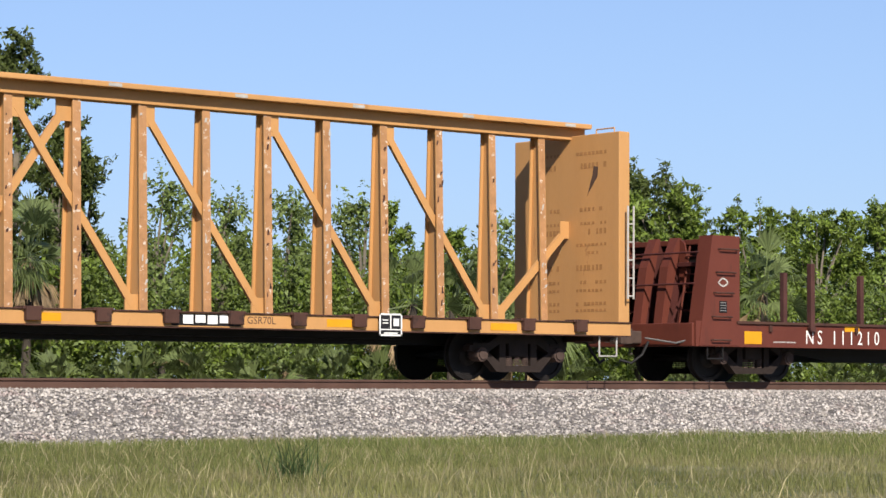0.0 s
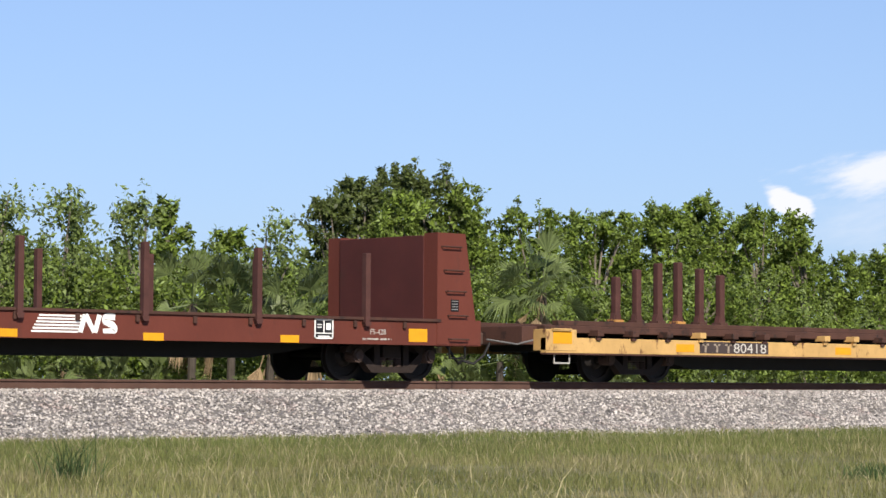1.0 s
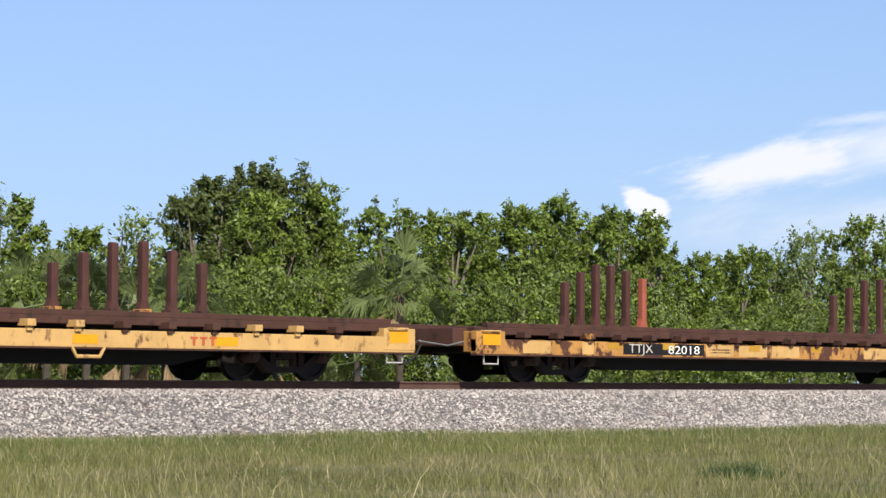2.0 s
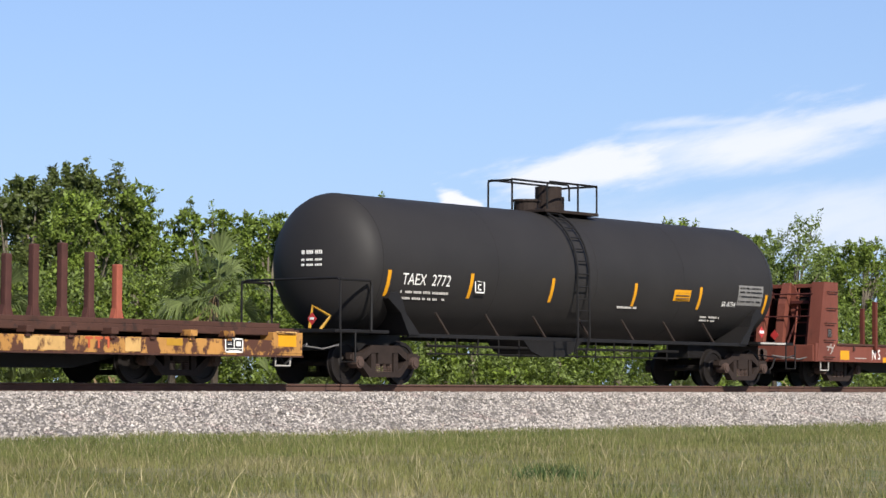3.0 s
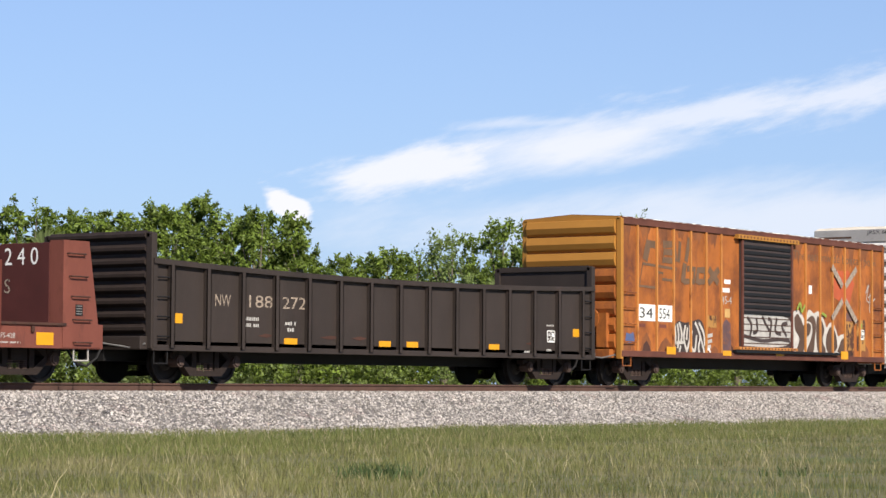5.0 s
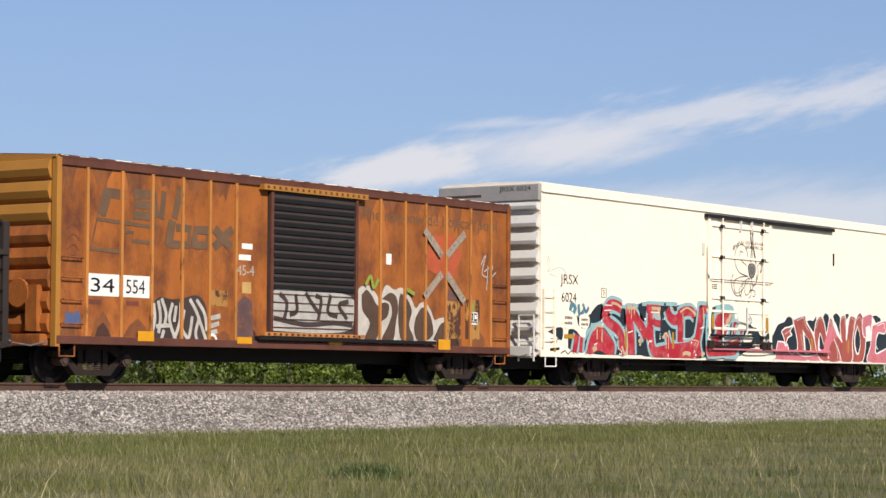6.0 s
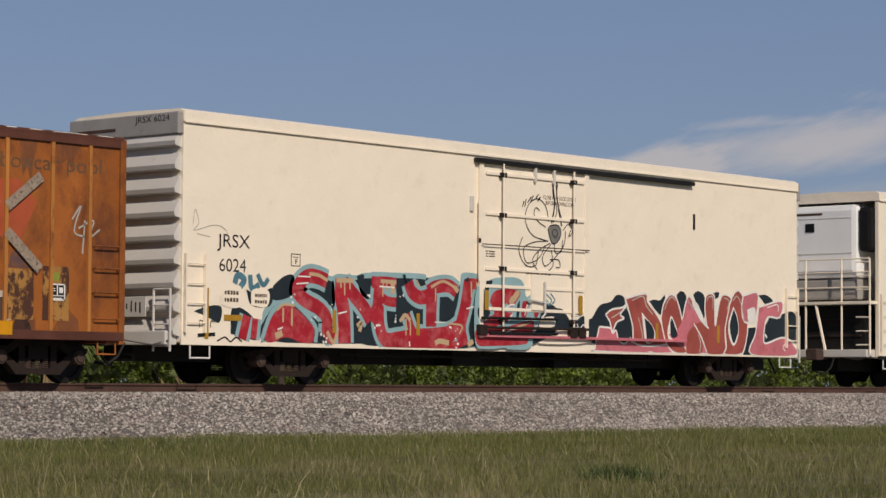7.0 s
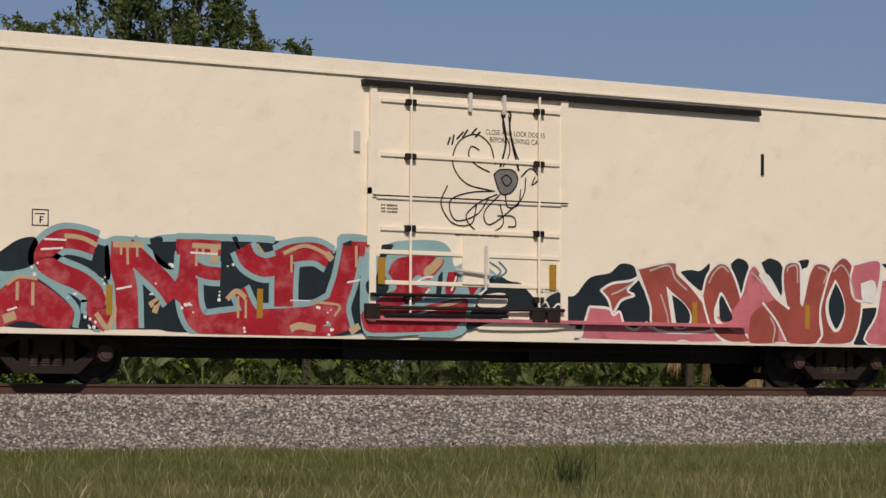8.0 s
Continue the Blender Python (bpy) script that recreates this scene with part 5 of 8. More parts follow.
    for s in (-1, 1):
        for sy in (-1, 1):
            bm = bmesh.new()
            y0, y1 = sorted((sy * 0.35, sy * 1.45))
            prism_xz(bm, [(s * 6.25, 1.05), (s * 6.62, 1.05), (s * 6.90, 1.52), (s * 7.30, 1.80), (s * 7.24, 1.92), (s * 7.0, 1.95), (s * 6.84, 1.78), (s * 6.72, 1.5)], y0, y1)
            part("bolster_saddle", bm, "black", c)
        part("end_platform", bevelled(0.015, (min(s * 7.2, s * 8.9), max(s * 7.2, s * 8.9), -1.4, 1.4, 1.06, 1.13)), "black", c)
        bm = bmesh.new()
        for sy in (-1, 1) if s < 0 else ():
            pipe(bm, [(s * 8.75, sy * 1.4, 1.1), (s * 8.75, sy * 1.4, 2.12), (s * 8.72, sy * 1.3, 2.18), (s * 8.72, 0, 2.18)], 0.028)
            pipe(bm, [(s * 8.75, sy * 1.4, 2.15), (s * 7.85, sy * 1.42, 2.15), (s * 7.8, sy * 1.42, 2.05), (s * 7.8, sy * 1.42, 1.1)], 0.028)
        pieces("handrail", bm, "black", c)
        bm = bmesh.new()
        if s < 0:
            pipe(bm, [(s * 8.75, -0.55, 1.15), (s * 8.55, -0.45, 1.62), (s * 8.55, -0.95, 1.40), (s * 8.75, -0.85, 1.12)], 0.035)
            part("brake_step", bm, "reflector_dull", c)
        else:
            quad(bm, 7.3, 8.5, 1.075, 1.12, -1.405)
            part("edge_mark", bm, "dirty_white", c, "pale worn print along the platform edge")
        bm = bmesh.new()
        prism_yz(bm, [(-0.93, 1.34), (-0.80, 1.21), (-0.67, 1.34), (-0.80, 1.47)], s * 8.94, s * 8.95)
        pl = part("hazard_placard", bm, "red_sign", c, "red and white diamond hazard placard")
        part("placard_print", boxes((min(s * 8.951, s * 8.956), max(s * 8.951, s * 8.956), -0.86, -0.74, 1.32, 1.37)), "white", pl)
        if s < 0:
            coupler(c, -8.9, s)
            step(c, -8.6, "black", 1.06, 0.45, 0.6)
            continue
        bm = bmesh.new()
        u = s * 7.25
        flat(bm, [(u, 1.22), (u + 0.14, 1.37), (u, 1.52), (u - 0.14, 1.37)], -1.47, 0.012)
        pl = part("side_placard", bm, "red_sign", c, "red and white diamond hazard placard")
        bm = bmesh.new()
        quad(bm, u - 0.10, u + 0.10, 1.345, 1.415, -1.475)
        part("placard_print", bm, "white", pl)
        coupler(c, s * 8.9, s)
        step(c, s * 8.6, "black", 1.06, 0.45, 0.6)
    bm = bmesh.new()
    prism_xz(bm, [(-1.6, 1.12), (0.9, 1.12), (0.45, 0.78), (0.1, 0.66), (-0.8, 0.66), (-1.2, 0.78)], -0.55, 0.55)
    part("bottom_outlet", bm, "black", c)
    bm = bmesh.new()
    pipe(bm, [(-4.9, -0.5, 0.85), (4.9, -0.5, 0.85)], 0.03)
    pipe(bm, [(-4.9, -0.5, 0.68), (4.9, -0.5, 0.68)], 0.02)
    for x in np.arange(-4.6, 4.9, 0.75):
        pipe(bm, [(x, -0.5, 0.62), (x, -0.5, 1.1)], 0.018)
    part("brake_rigging", bm, "black", c)
    # ladder over the flank and the top works
    bm = bmesh.new()
    for x in (-0.81, -0.36):
        pts = [(x, -1.50, 0.72), (x, -1.60, 1.1)] + [(x, -(R + 0.09) * math.cos(t), cz + (R + 0.09) * math.sin(t)) for t in np.linspace(-0.1, 1.32, 9)]
        pipe(bm, pts, 0.028)
    for t in np.linspace(-0.75, 1.3, 12):
        rr = R + 0.09
        y = -rr * math.cos(t) if t > -0.1 else -1.59
        rod(bm, (-0.81, y, cz + rr * math.sin(t)), (-0.36, y, cz + rr * math.sin(t)), 0.016, 6)
    pieces("ladder_bar", bm, "black", c)
    top = cz + R
    works = [part("platform", bevelled(0.012, (-1.1, 1.0, -0.75, 0.75, top - 0.05, top + 0.02)), "truck", c, "dusty steel walkway")]
    bm = bmesh.new()
    for a in ([(-1.85, -0.35, top - 0.1), (-1.85, -0.35, top + 0.62), (-1.8, -0.3, top + 0.68), (0.35, -0.3, top + 0.68), (0.42, -0.3, top + 0.62), (0.42, -0.3, top + 0.3)],
              [(-1.85, 0.35, top - 0.1), (-1.85, 0.35, top + 0.62), (-1.8, 0.3, top + 0.68), (0.35, 0.3, top + 0.68)],
              [(-1.85, -0.35, top + 0.66), (-1.85, 0.35, top + 0.66)],
              [(-1.0, -0.72, top), (-1.0, -0.72, top + 0.60), (-0.9, -0.72, top + 0.66), (0.95, -0.72, top + 0.66), (0.95, -0.72, top)],
              [(0.95, -0.72, top + 0.66), (0.95, 0.72, top + 0.66), (0.95, 0.72, top)], [(0.2, -0.72, top), (0.2, -0.72, top + 0.66)]):
        pipe(bm, a, 0.026)
    works += pieces("railing_bar", bm, "black", c)
    bm = bmesh.new()
    rod(bm, (0.0, 0, top - 0.05), (0.0, 0, top + 0.22), 0.36, 20)
    rod(bm, (0.0, 0, top + 0.22), (0.0, 0, top + 0.62), 0.32, 20)
    works.append(part("valve_dome", bm, "truck", c, "dark rusty valve housing"))
    bm = bmesh.new()
    rod(bm, (-0.85, 0, top - 0.05), (-0.85, 0, top + 0.22), 0.30, 18)
    rod(bm, (-0.85, 0, top + 0.22), (-0.85, 0, top + 0.27), 0.34, 18)
    works.append(part("manway", bm, "truck", c))
    bm = bmesh.new()
    rod(bm, (0.55, 0.1, top - 0.05), (0.55, 0.1, top + 0.42), 0.13, 12)
    works.append(part("vent_valve", bm, "truck", c))
    for ob in works:
        ob.location.x = 0.17
    trucks(c, -7.0, 6.93)


def gondola():
    c = car("gondola", "long black steel gondola with ribbed sides and raised ends", 66.25, "freight car")
    half, W = 8.4, SIDE - 0.10

    def top(x):
        return 2.30 + 0.14 * (x / half) ** 2

    n = 24
    for s in (-1, 1):
        bm = bmesh.new()
        xs = np.linspace(-half, half, n + 1)
        lo = [[bm.verts.new((x, s * y, 0.70)) for x in xs] for y in (W, W - 0.06)]
        hi = [[bm.verts.new((x, s * y, top(x))) for x in xs] for y in (W, W - 0.06)]
        for i in range(n):
            for k in range(2):
                bm.faces.new((lo[k][i], lo[k][i + 1], hi[k][i + 1], hi[k][i]))
            bm.faces.new((hi[0][i], hi[0][i + 1], hi[1][i + 1], hi[1][i]))
        side = part("side", bm, "gondola", c, "dented black steel side")
        bm = bmesh.new()
        for a, b in zip(xs, xs[1:]):
            p = [(a, top(a) - 0.02), (b, top(b) - 0.02), (b, top(b) + 0.09), (a, top(a) + 0.09)]
            y0, y1 = sorted((s * (W - 0.08), s * (W + 0.10)))
            prism_xz(bm, p, y0, y1)
        bmesh.ops.remove_doubles(bm, verts=bm.verts, dist=0.0005)
        part("top_rail", bm, "gondola", side)
        for k in range(15):
            x = -7.84 + 1.12 * k
            bm = bmesh.new()
            y0, y1 = sorted((s * W, s * (W + 0.10)))
            for q in (-0.07, 0.05):
                box(bm, x + q, x + q + 0.02, y0, y1, 0.72, top(x) - 0.02)
            box(bm, x - 0.07, x + 0.07, *sorted((s * (W + 0.085), s * (W + 0.10))), 0.72, top(x) - 0.02)
            part("rib", bm, "gondola", side)
        part("bottom_sill", bevelled(0.01, (-half, half, *sorted((s * (W - 0.04), s * (W + 0.06))), 0.66, 0.78)), "gondola", side)
    part("floor", boxes((-half, half, -W, W, 0.78, 0.86)), "deck_rust", c)
    part("centre_sill", boxes((-8.6, 8.6, -0.35, 0.35, 0.45, 0.78)), "black", c)
    for s in (-1, 1):
        x0, x1 = sorted((s * (half - 0.06), s * half))
        part("end_wall", boxes((x0, x1, -W, W, 0.75, 3.0)), "gondola", c, "raised corrugated end wall")
        pieces("end_frame", bevelled(0.012, (x0 - 0.05, x1 + 0.05, -W - 0.06, -W + 0.1, 0.7, 3.04), (x0 - 0.05, x1 + 0.05, W - 0.1, W + 0.06, 0.7, 3.04), (x0 - 0.05, x1 + 0.05, -W, W, 2.94, 3.06)), "gondola", c)
        for z in np.arange(1.0, 2.95, 0.27):
            bm = bmesh.new()
            e = s * half
            prism_xz(bm, [(e, z), (e, z + 0.20), (e + s * 0.10, z + 0.13), (e + s * 0.10, z + 0.07)], -W + 0.1, W - 0.1)
            part("end_corrugation", bm, "truck", c)
        part("corner_plate", boxes((min(s * (half - 0.12), s * half), max(s * (half - 0.12), s * half), -W - 0.07, -W, 0.72, 2.4)), "gondola", c)
        for z in (0.95, 1.35, 1.75, 2.15):
            grab(c, s * (half - 0.32) - 0.2, z, "black", 0.4, -W)
        part("end_sill", bevelled(0.02, (min(s * 8.2, s * 8.65), max(s * 8.2, s * 8.65), -1.4, 1.4, 0.68, 0.95)), "gondola", c)
        coupler(c, s * 8.6, s)
        step(c, s * 8.1, "black", 0.7, 0.4, 0.3, -W)
        reflector(c, s * 7.62 + 0.02, 1.33, 0.32, 0.20, y=-W - 0.005)
    yy = -W - 0.006
    lettering("car_number", "NW", -6.42, 1.62, 0.25, c, "faded_print", yy, 0.5)
    lettering("car_number", "188", -5.32, 1.62, 0.26, c, "faded_print", yy, 0.78)
    lettering("car_number", "272", -4.20, 1.62, 0.26, c, "faded_print", yy, 0.80)
    bars("small_print", c, -5.45, -5.0, 1.20, 0.08, 2, "dirty_white", yy, 21)
    bars("small_print", c, -4.1, -3.75, 1.13, 0.08, 2, "dirty_white", yy, 22)
    bars("small_print", c, 6.2, 6.6, 1.47, 0.05, 1, "dirty_white", yy, 23)
    bars("small_print", c, 6.25, 6.5, 0.85, 0.06, 1, "dirty_white", yy, 24)
    bars("small_print", c, 5.2, 5.5, 0.80, 0.05, 1, "dirty_white", yy, 25)
    stencil(c, 6.45, 1.22, 0.36, 0.30, yy, "gondola")
    for x in (-3.91, -0.50, 0.56, 3.92):
        reflector(c, x, 0.92, 0.45, 0.13, y=yy)
    bm = bmesh.new()
    for x, w in ((-5.0, 0.5), (-2.9, 0.8), (-1.75, 0.6), (3.2, 0.4), (5.3, 0.5)):
        flat(bm, [(x, 1.02), (x + w * 0.5, 0.98), (x + w, 1.03), (x + w * 0.5, 1.07)], yy - 0.002)
    pieces("rust_gash", bm, "deck_rust", c, "rusty dents low on the side")
    trucks(c, -6.3, 6.8)


def tape(bm, pts, w, y):
    ribbon(bm, smooth_line(pts, 5), w, y)


def boxcar():
    c = car("boxcar", "rust-stained orange boxcar with a grey plug door and graffiti", 83.85, "freight car")
    half, W, z0, z1 = 7.9, SIDE - 0.05, 0.80, 4.40
    wall = part("body", boxes((-half, half, -W, W, 0.86, z1)), "orange", c, "orange steel sides streaked with rust")
    bm = bmesh.new()
    prism_yz(bm, [(-W - 0.05, z1 - 0.02), (-W - 0.05, z1 + 0.04), (0, z1 + 0.13), (W + 0.05, z1 + 0.04), (W + 0.05, z1 - 0.02)], -half + 0.03, half - 0.03)
    roof = part("roof", bm, "roof_rust", c, "rusty peaked roof with flaking paint")
    for x in np.arange(-7.5, 7.6, 1.0):
        bm = bmesh.new()
        prism_yz(bm, [(-W - 0.03, z1 + 0.03), (0, z1 + 0.12), (W + 0.03, z1 + 0.03), (W + 0.03, z1 + 0.042), (0, z1 + 0.135), (-W - 0.03, z1 + 0.042)], x - 0.04, x + 0.04)
        part("roof_rib", bm, "roof_rust", roof)
    rnd, bm = random.Random(4), bmesh.new()
    for k in range(30):
        x = -7.85 + 0.52 * k
        quad(bm, x, x + rnd.uniform(0.12, 0.5), z1 + 0.022, z1 + 0.030 + rnd.uniform(0, 0.012), -W - 0.056 - 0.002 * (k % 2))
    tagged(part("flaking_paint", bm, "white", roof, "patches of flaking white paint"), kind="stuff")
    part("top_chord", bevelled(0.012, (-half, half, -W - 0.045, -W, z1 - 0.16, z1 - 0.01)), "roof_rust", c)
    for x in (-7.06, -6.06, -5.16, -4.23, -3.37, -2.52, 2.59, 3.55, 4.37, 5.2, 6.22, 7.09):
        bm = bmesh.new()
        prism_xz(bm, [(x - 0.035, 0.9), (x + 0.035, 0.9), (x + 0.035, z1 - 0.16), (x - 0.035, z1 - 0.16)], -W - 0.05, -W)
        part("side_post", bm, "orange_rib", c)
    for s in (-1, 1):
        pieces("corner_post", bevelled(0.015, (min(s * (half - 0.10), s * (half + 0.03)), max(s * (half - 0.10), s * (half + 0.03)), -W - 0.05, -W + 0.1, 0.7, z1), (min(s * (half - 0.10), s * (half + 0.03)), max(s * (half - 0.10), s * (half + 0.03)), W - 0.1, W + 0.05, 0.7, z1)), "orange_end" if s < 0 else "orange", c)
        bm = bmesh.new()
        prism_yz(bm, [(-W, z1 - 0.05), (-W, z1 + 0.03), (0, z1 + 0.11), (W, z1 + 0.03), (W, z1 - 0.05)], min(s * (half - 0.05), s * (half + 0.03)), max(s * (half - 0.05), s * (half + 0.03)))
        part("gable", bm, "orange_end", c)
        for k in range(8):
            z = 0.95 + k * 0.43
            bm = bmesh.new()
            e = s * half
            prism_xz(bm, [(e, z), (e, z + 0.40), (e + s * 0.07, z + 0.38), (e + s * 0.12, z + 0.20), (e + s * 0.07, z + 0.06)], -W + 0.12, W - 0.12)
            # the five lower rows are a darker orange, standing in for the gondola's shade
            part("end_corrugation", bm, "orange_end" if k > 4 else "orange", c)
        coupler(c, s * 8.1, s)
        part("end_sill", bevelled(0.02, (min(s * 7.7, s * 8.1), max(s * 7.7, s * 8.1), -1.3, 1.3, 0.72, 0.95)), "orange", c)
        for z in (1.15, 1.62, 2.05, 2.45):
            grab(c, s * 7.48 - 0.28, z, "orange", 0.56, -W - 0.02)
        step(c, s * 7.55, "orange", 0.8, 0.42, 0.28)
    bm = bmesh.new()
    rod(bm, (-8.05, -0.7, 1.75), (-8.12, -0.7, 1.75), 0.28, 16)
    box(bm, -8.1, -7.95, -1.2, -0.9, 1.0, 1.9)
    part("hand_brake", bm, "orange", c)
    pieces("side_sill", bevelled(0.012, (-half, half, -W - 0.06, -W + 0.05, 0.76, 0.92)), "roof_rust", c)
    part("centre_sill", boxes((-7.9, 7.9, -0.4, 0.4, 0.48, 0.86)), "black", c)
    rnd = random.Random(21)
    for x in (-7.55, -6.6, -5.6, -4.7, -3.8, -2.9, 2.1, 3.0, 4.0, 4.8, 5.7, 6.6):
        w = rnd.uniform(0.18, 0.40)
        drop = rnd.uniform(0.25, 0.8)
        bm = bmesh.new()
        flat(bm, [(x - w, z1 - 0.16), (x + w, z1 - 0.16), (x + w * 0.5, z1 - 0.22 - drop * 0.4), (x + w * 0.3, z1 - 0.2 - drop), (x - w * 0.1, z1 - 0.22 - drop * 0.5), (x - w * 0.6, z1 - 0.2 - drop * 0.8)], -W - 0.002, 0.0015)
        part("rust_run", bm, "rust_wash", c, "dark run of rust below the eave")
        rise = rnd.uniform(0.15, 0.55)
        bm = bmesh.new()
        flat(bm, [(x - w, 0.93), (x + w, 0.93), (x + w * 0.9, 0.95 + rise * 0.5), (x + w * 0.2, 0.95 + rise), (x - w * 0.5, 0.95 + rise * 0.6)], -W - 0.002, 0.0015)
        part("rust_bloom", bm, "rust_wash", c, "dark bloom of rust above the sill")
    # the plug door
    x0, x1 = -1.45, 1.65
    door = part("door", boxes((x0, x1, -W - 0.07, -W, 0.98, z1 - 0.22)), "door_grey", c, "dark grey ribbed plug door")
    for k in range(12):
        z = 2.05 + k * 0.17
        bm = bmesh.new()
        prism_xz(bm, [(x0 + 0.12, z), (x1 - 0.12, z), (x1 - 0.12, z + 0.09), (x0 + 0.12, z + 0.09)], -W - 0.105, -W - 0.07)
        part("door_rib", bm, "black", door)
    pieces("door_edge", bevelled(0.01, (x0, x0 + 0.09, -W - 0.12, -W - 0.06, 0.98, z1 - 0.2), (x1 - 0.09, x1, -W - 0.12, -W - 0.06, 0.98, z1 - 0.2)), "roof_rust", door)
    bm = boxes((x0 - 0.3, x1 + 0.3, -W - 0.16, -W, z1 - 0.24, z1 - 0.12))
    head = part("door_rail", bm, "orange_end", c)
    bm = bmesh.new()
    for x in np.arange(x0 - 0.2, x1 + 0.25, 0.2):
        quad(bm, x, x + 0.07, z1 - 0.21, z1 - 0.15, -W - 0.165)
    pieces("rail_slot", bm, "roof_rust", head)
    part("door_track", bevelled(0.01, (x0 - 0.4, x1 + 3.0, -W - 0.15, -W, 0.94, 1.02)), "black", c)
    shelf = part("lower_rail", bevelled(0.008, (x0 - 0.25, x1 + 0.2, -W - 0.165, -W, 1.03, 1.11)), "orange_rib", c)
    bm = bmesh.new()
    for x in np.arange(x0 - 0.15, x1 + 0.15, 0.2):
        quad(bm, x, x + 0.08, 1.045, 1.09, -W - 0.17)
    pieces("rail_slot", bm, "deck_rust", shelf)
    yy = -W - 0.006
    # two number boards split by a post
    for xx, w, txt in ((-7.02, 0.92, "34"), (-6.0, 0.80, "554")):
        bm = bmesh.new()
        quad(bm, xx, xx + w, 1.72, 2.16, yy)
        board = part("number_panel", bm, "white", c, "white painted number panel")
        lettering("number", txt, xx + 0.10, 1.80, 0.28, board, "ink", yy - 0.005, w - 0.24)
    # a faded two-line emblem in worn dark paint
    faded = bmesh.new()
    for pts, w in (([(-6.64, 3.33), (-6.44, 3.86)], 0.27), ([(-6.48, 3.78), (-5.95, 3.76)], 0.20), ([(-5.70, 3.80), (-5.10, 3.83), (-5.02, 3.36)], 0.21), ([(-5.05, 3.38), (-5.72, 3.38), (-5.62, 3.60), (-5.10, 3.60)], 0.17),
                   ([(-4.86, 3.35), (-4.78, 3.92)], 0.15), ([(-4.46, 3.38), (-4.27, 4.05)], 0.19)):
        ribbon(faded, pts, w, yy - 0.0006 * len(faded.verts) / 8)
    for pts in ([(-6.10, 2.62), (-6.93, 2.64), (-6.76, 3.24), (-4.96, 3.16), (-5.06, 2.84), (-5.74, 2.86), (-5.70, 3.02), (-5.98, 3.04)],):
        ribbon(faded, pts, 0.075, yy - 0.0006 * len(faded.verts) / 8)
    for pts, w in (([(-4.64, 2.80), (-4.52, 3.34)], 0.22), ([(-4.6, 2.84), (-4.02, 2.86), (-3.98, 3.20), (-4.4, 3.20)], 0.17), ([(-3.86, 2.80), (-3.80, 3.18), (-3.30, 3.20)], 0.19), ([(-3.34, 3.26), (-3.42, 2.88), (-3.80, 2.86)], 0.18),
                   ([(-3.22, 2.84), (-2.62, 3.26)], 0.20), ([(-3.20, 3.24), (-2.66, 2.86)], 0.20)):
        ribbon(faded, pts, w, yy - 0.0006 * len(faded.verts) / 8)
    tagged(part("faded_emblem", faded, "worn_mark", c, "worn dark painted emblem"), kind="stuff")
    # faded slogan strip on the far half
    lettering("slogan", "The nationwide boxcar pool", 1.88, 3.74, 0.27, c, "worn_mark", yy, 5.5, "worn dark painted slogan")
    # a red cross-shaped emblem with pale arms
    bm = bmesh.new()
    tape(bm, [(-7.62, 1.28), (-7.4, 1.24), (-7.2, 1.30)], 0.24, yy)
    part("graffiti", bm, "spray_slate", c, "smear of blue spray")
    bm = bmesh.new()
    flat(bm, [(-2.48, 0.95), (-2.44, 1.7), (-2.2, 1.88), (-1.95, 1.75), (-1.9, 1.0)], -W - 0.004, 0.003)
    part("graffiti", bm, "spray_smear", c, "old purple-brown spray smear")
    bm = bmesh.new()
    flat(bm, [(5.28, 2.0), (5.35, 2.25), (5.6, 2.4), (5.85, 2.2), (5.8, 2.0)], -W - 0.004, 0.003)
    part("graffiti", bm, "spray_smear", c, "old purple-brown spray smear")
    bm = bmesh.new()
    quad(bm, -2.28, -1.98, 1.92, 2.16, yy)
    part("pasted_notice", bm, "yellow", c, "tan paper notice")
    for x in (-6.55, -4.7, -1.95, 5.6):
        bm = bmesh.new()
        flat(bm, [(x - 0.22, 0.92), (x - 0.15, 1.10), (x, 1.2), (x + 0.16, 1.06), (x + 0.22, 0.92)], -W - 0.003, 0.002)
        part("rust_bloom", bm, "deck_rust", c, "dark patch of rust")
    bm = bmesh.new()
    flat(bm, [(4.35, 2.75), (5.5, 2.4), (5.9, 3.15), (5.5, 3.55), (4.6, 3.5)], -W - 0.003, 0.003)
    part("emblem_ground", bm, "cross_red", c, "worn red emblem")
    bm = bmesh.new()
    for pts in ([(4.30, 3.62), (5.0, 3.05)], [(5.95, 3.62), (5.2, 3.05)], [(4.30, 2.05), (5.0, 2.62)], [(5.95, 1.98), (5.2, 2.62)]):
        ribbon(bm, pts, 0.19, -W - 0.055)
    pieces("emblem_arm", bm, "faded_print", c, "pale crossed arms of the emblem")
    # sprayed scribbles
    def sheet(name, outline, material, depth, label, parent=None):
        bm = bmesh.new()
        bm.faces.new([bm.verts.new((p[0], depth, p[1])) for p in smooth_line(list(outline) + [outline[0]], 4)[:-1]])
        return part(name, bm, material, parent or c, label)

    def scrawl(name, rows, w, material, depth, label, parent=None):
        bm = bmesh.new()
        for k, pts in enumerate(rows):
            tape(bm, pts, w, depth - 0.0002 * k)
        return pieces(name, bm, material, parent or c, label)

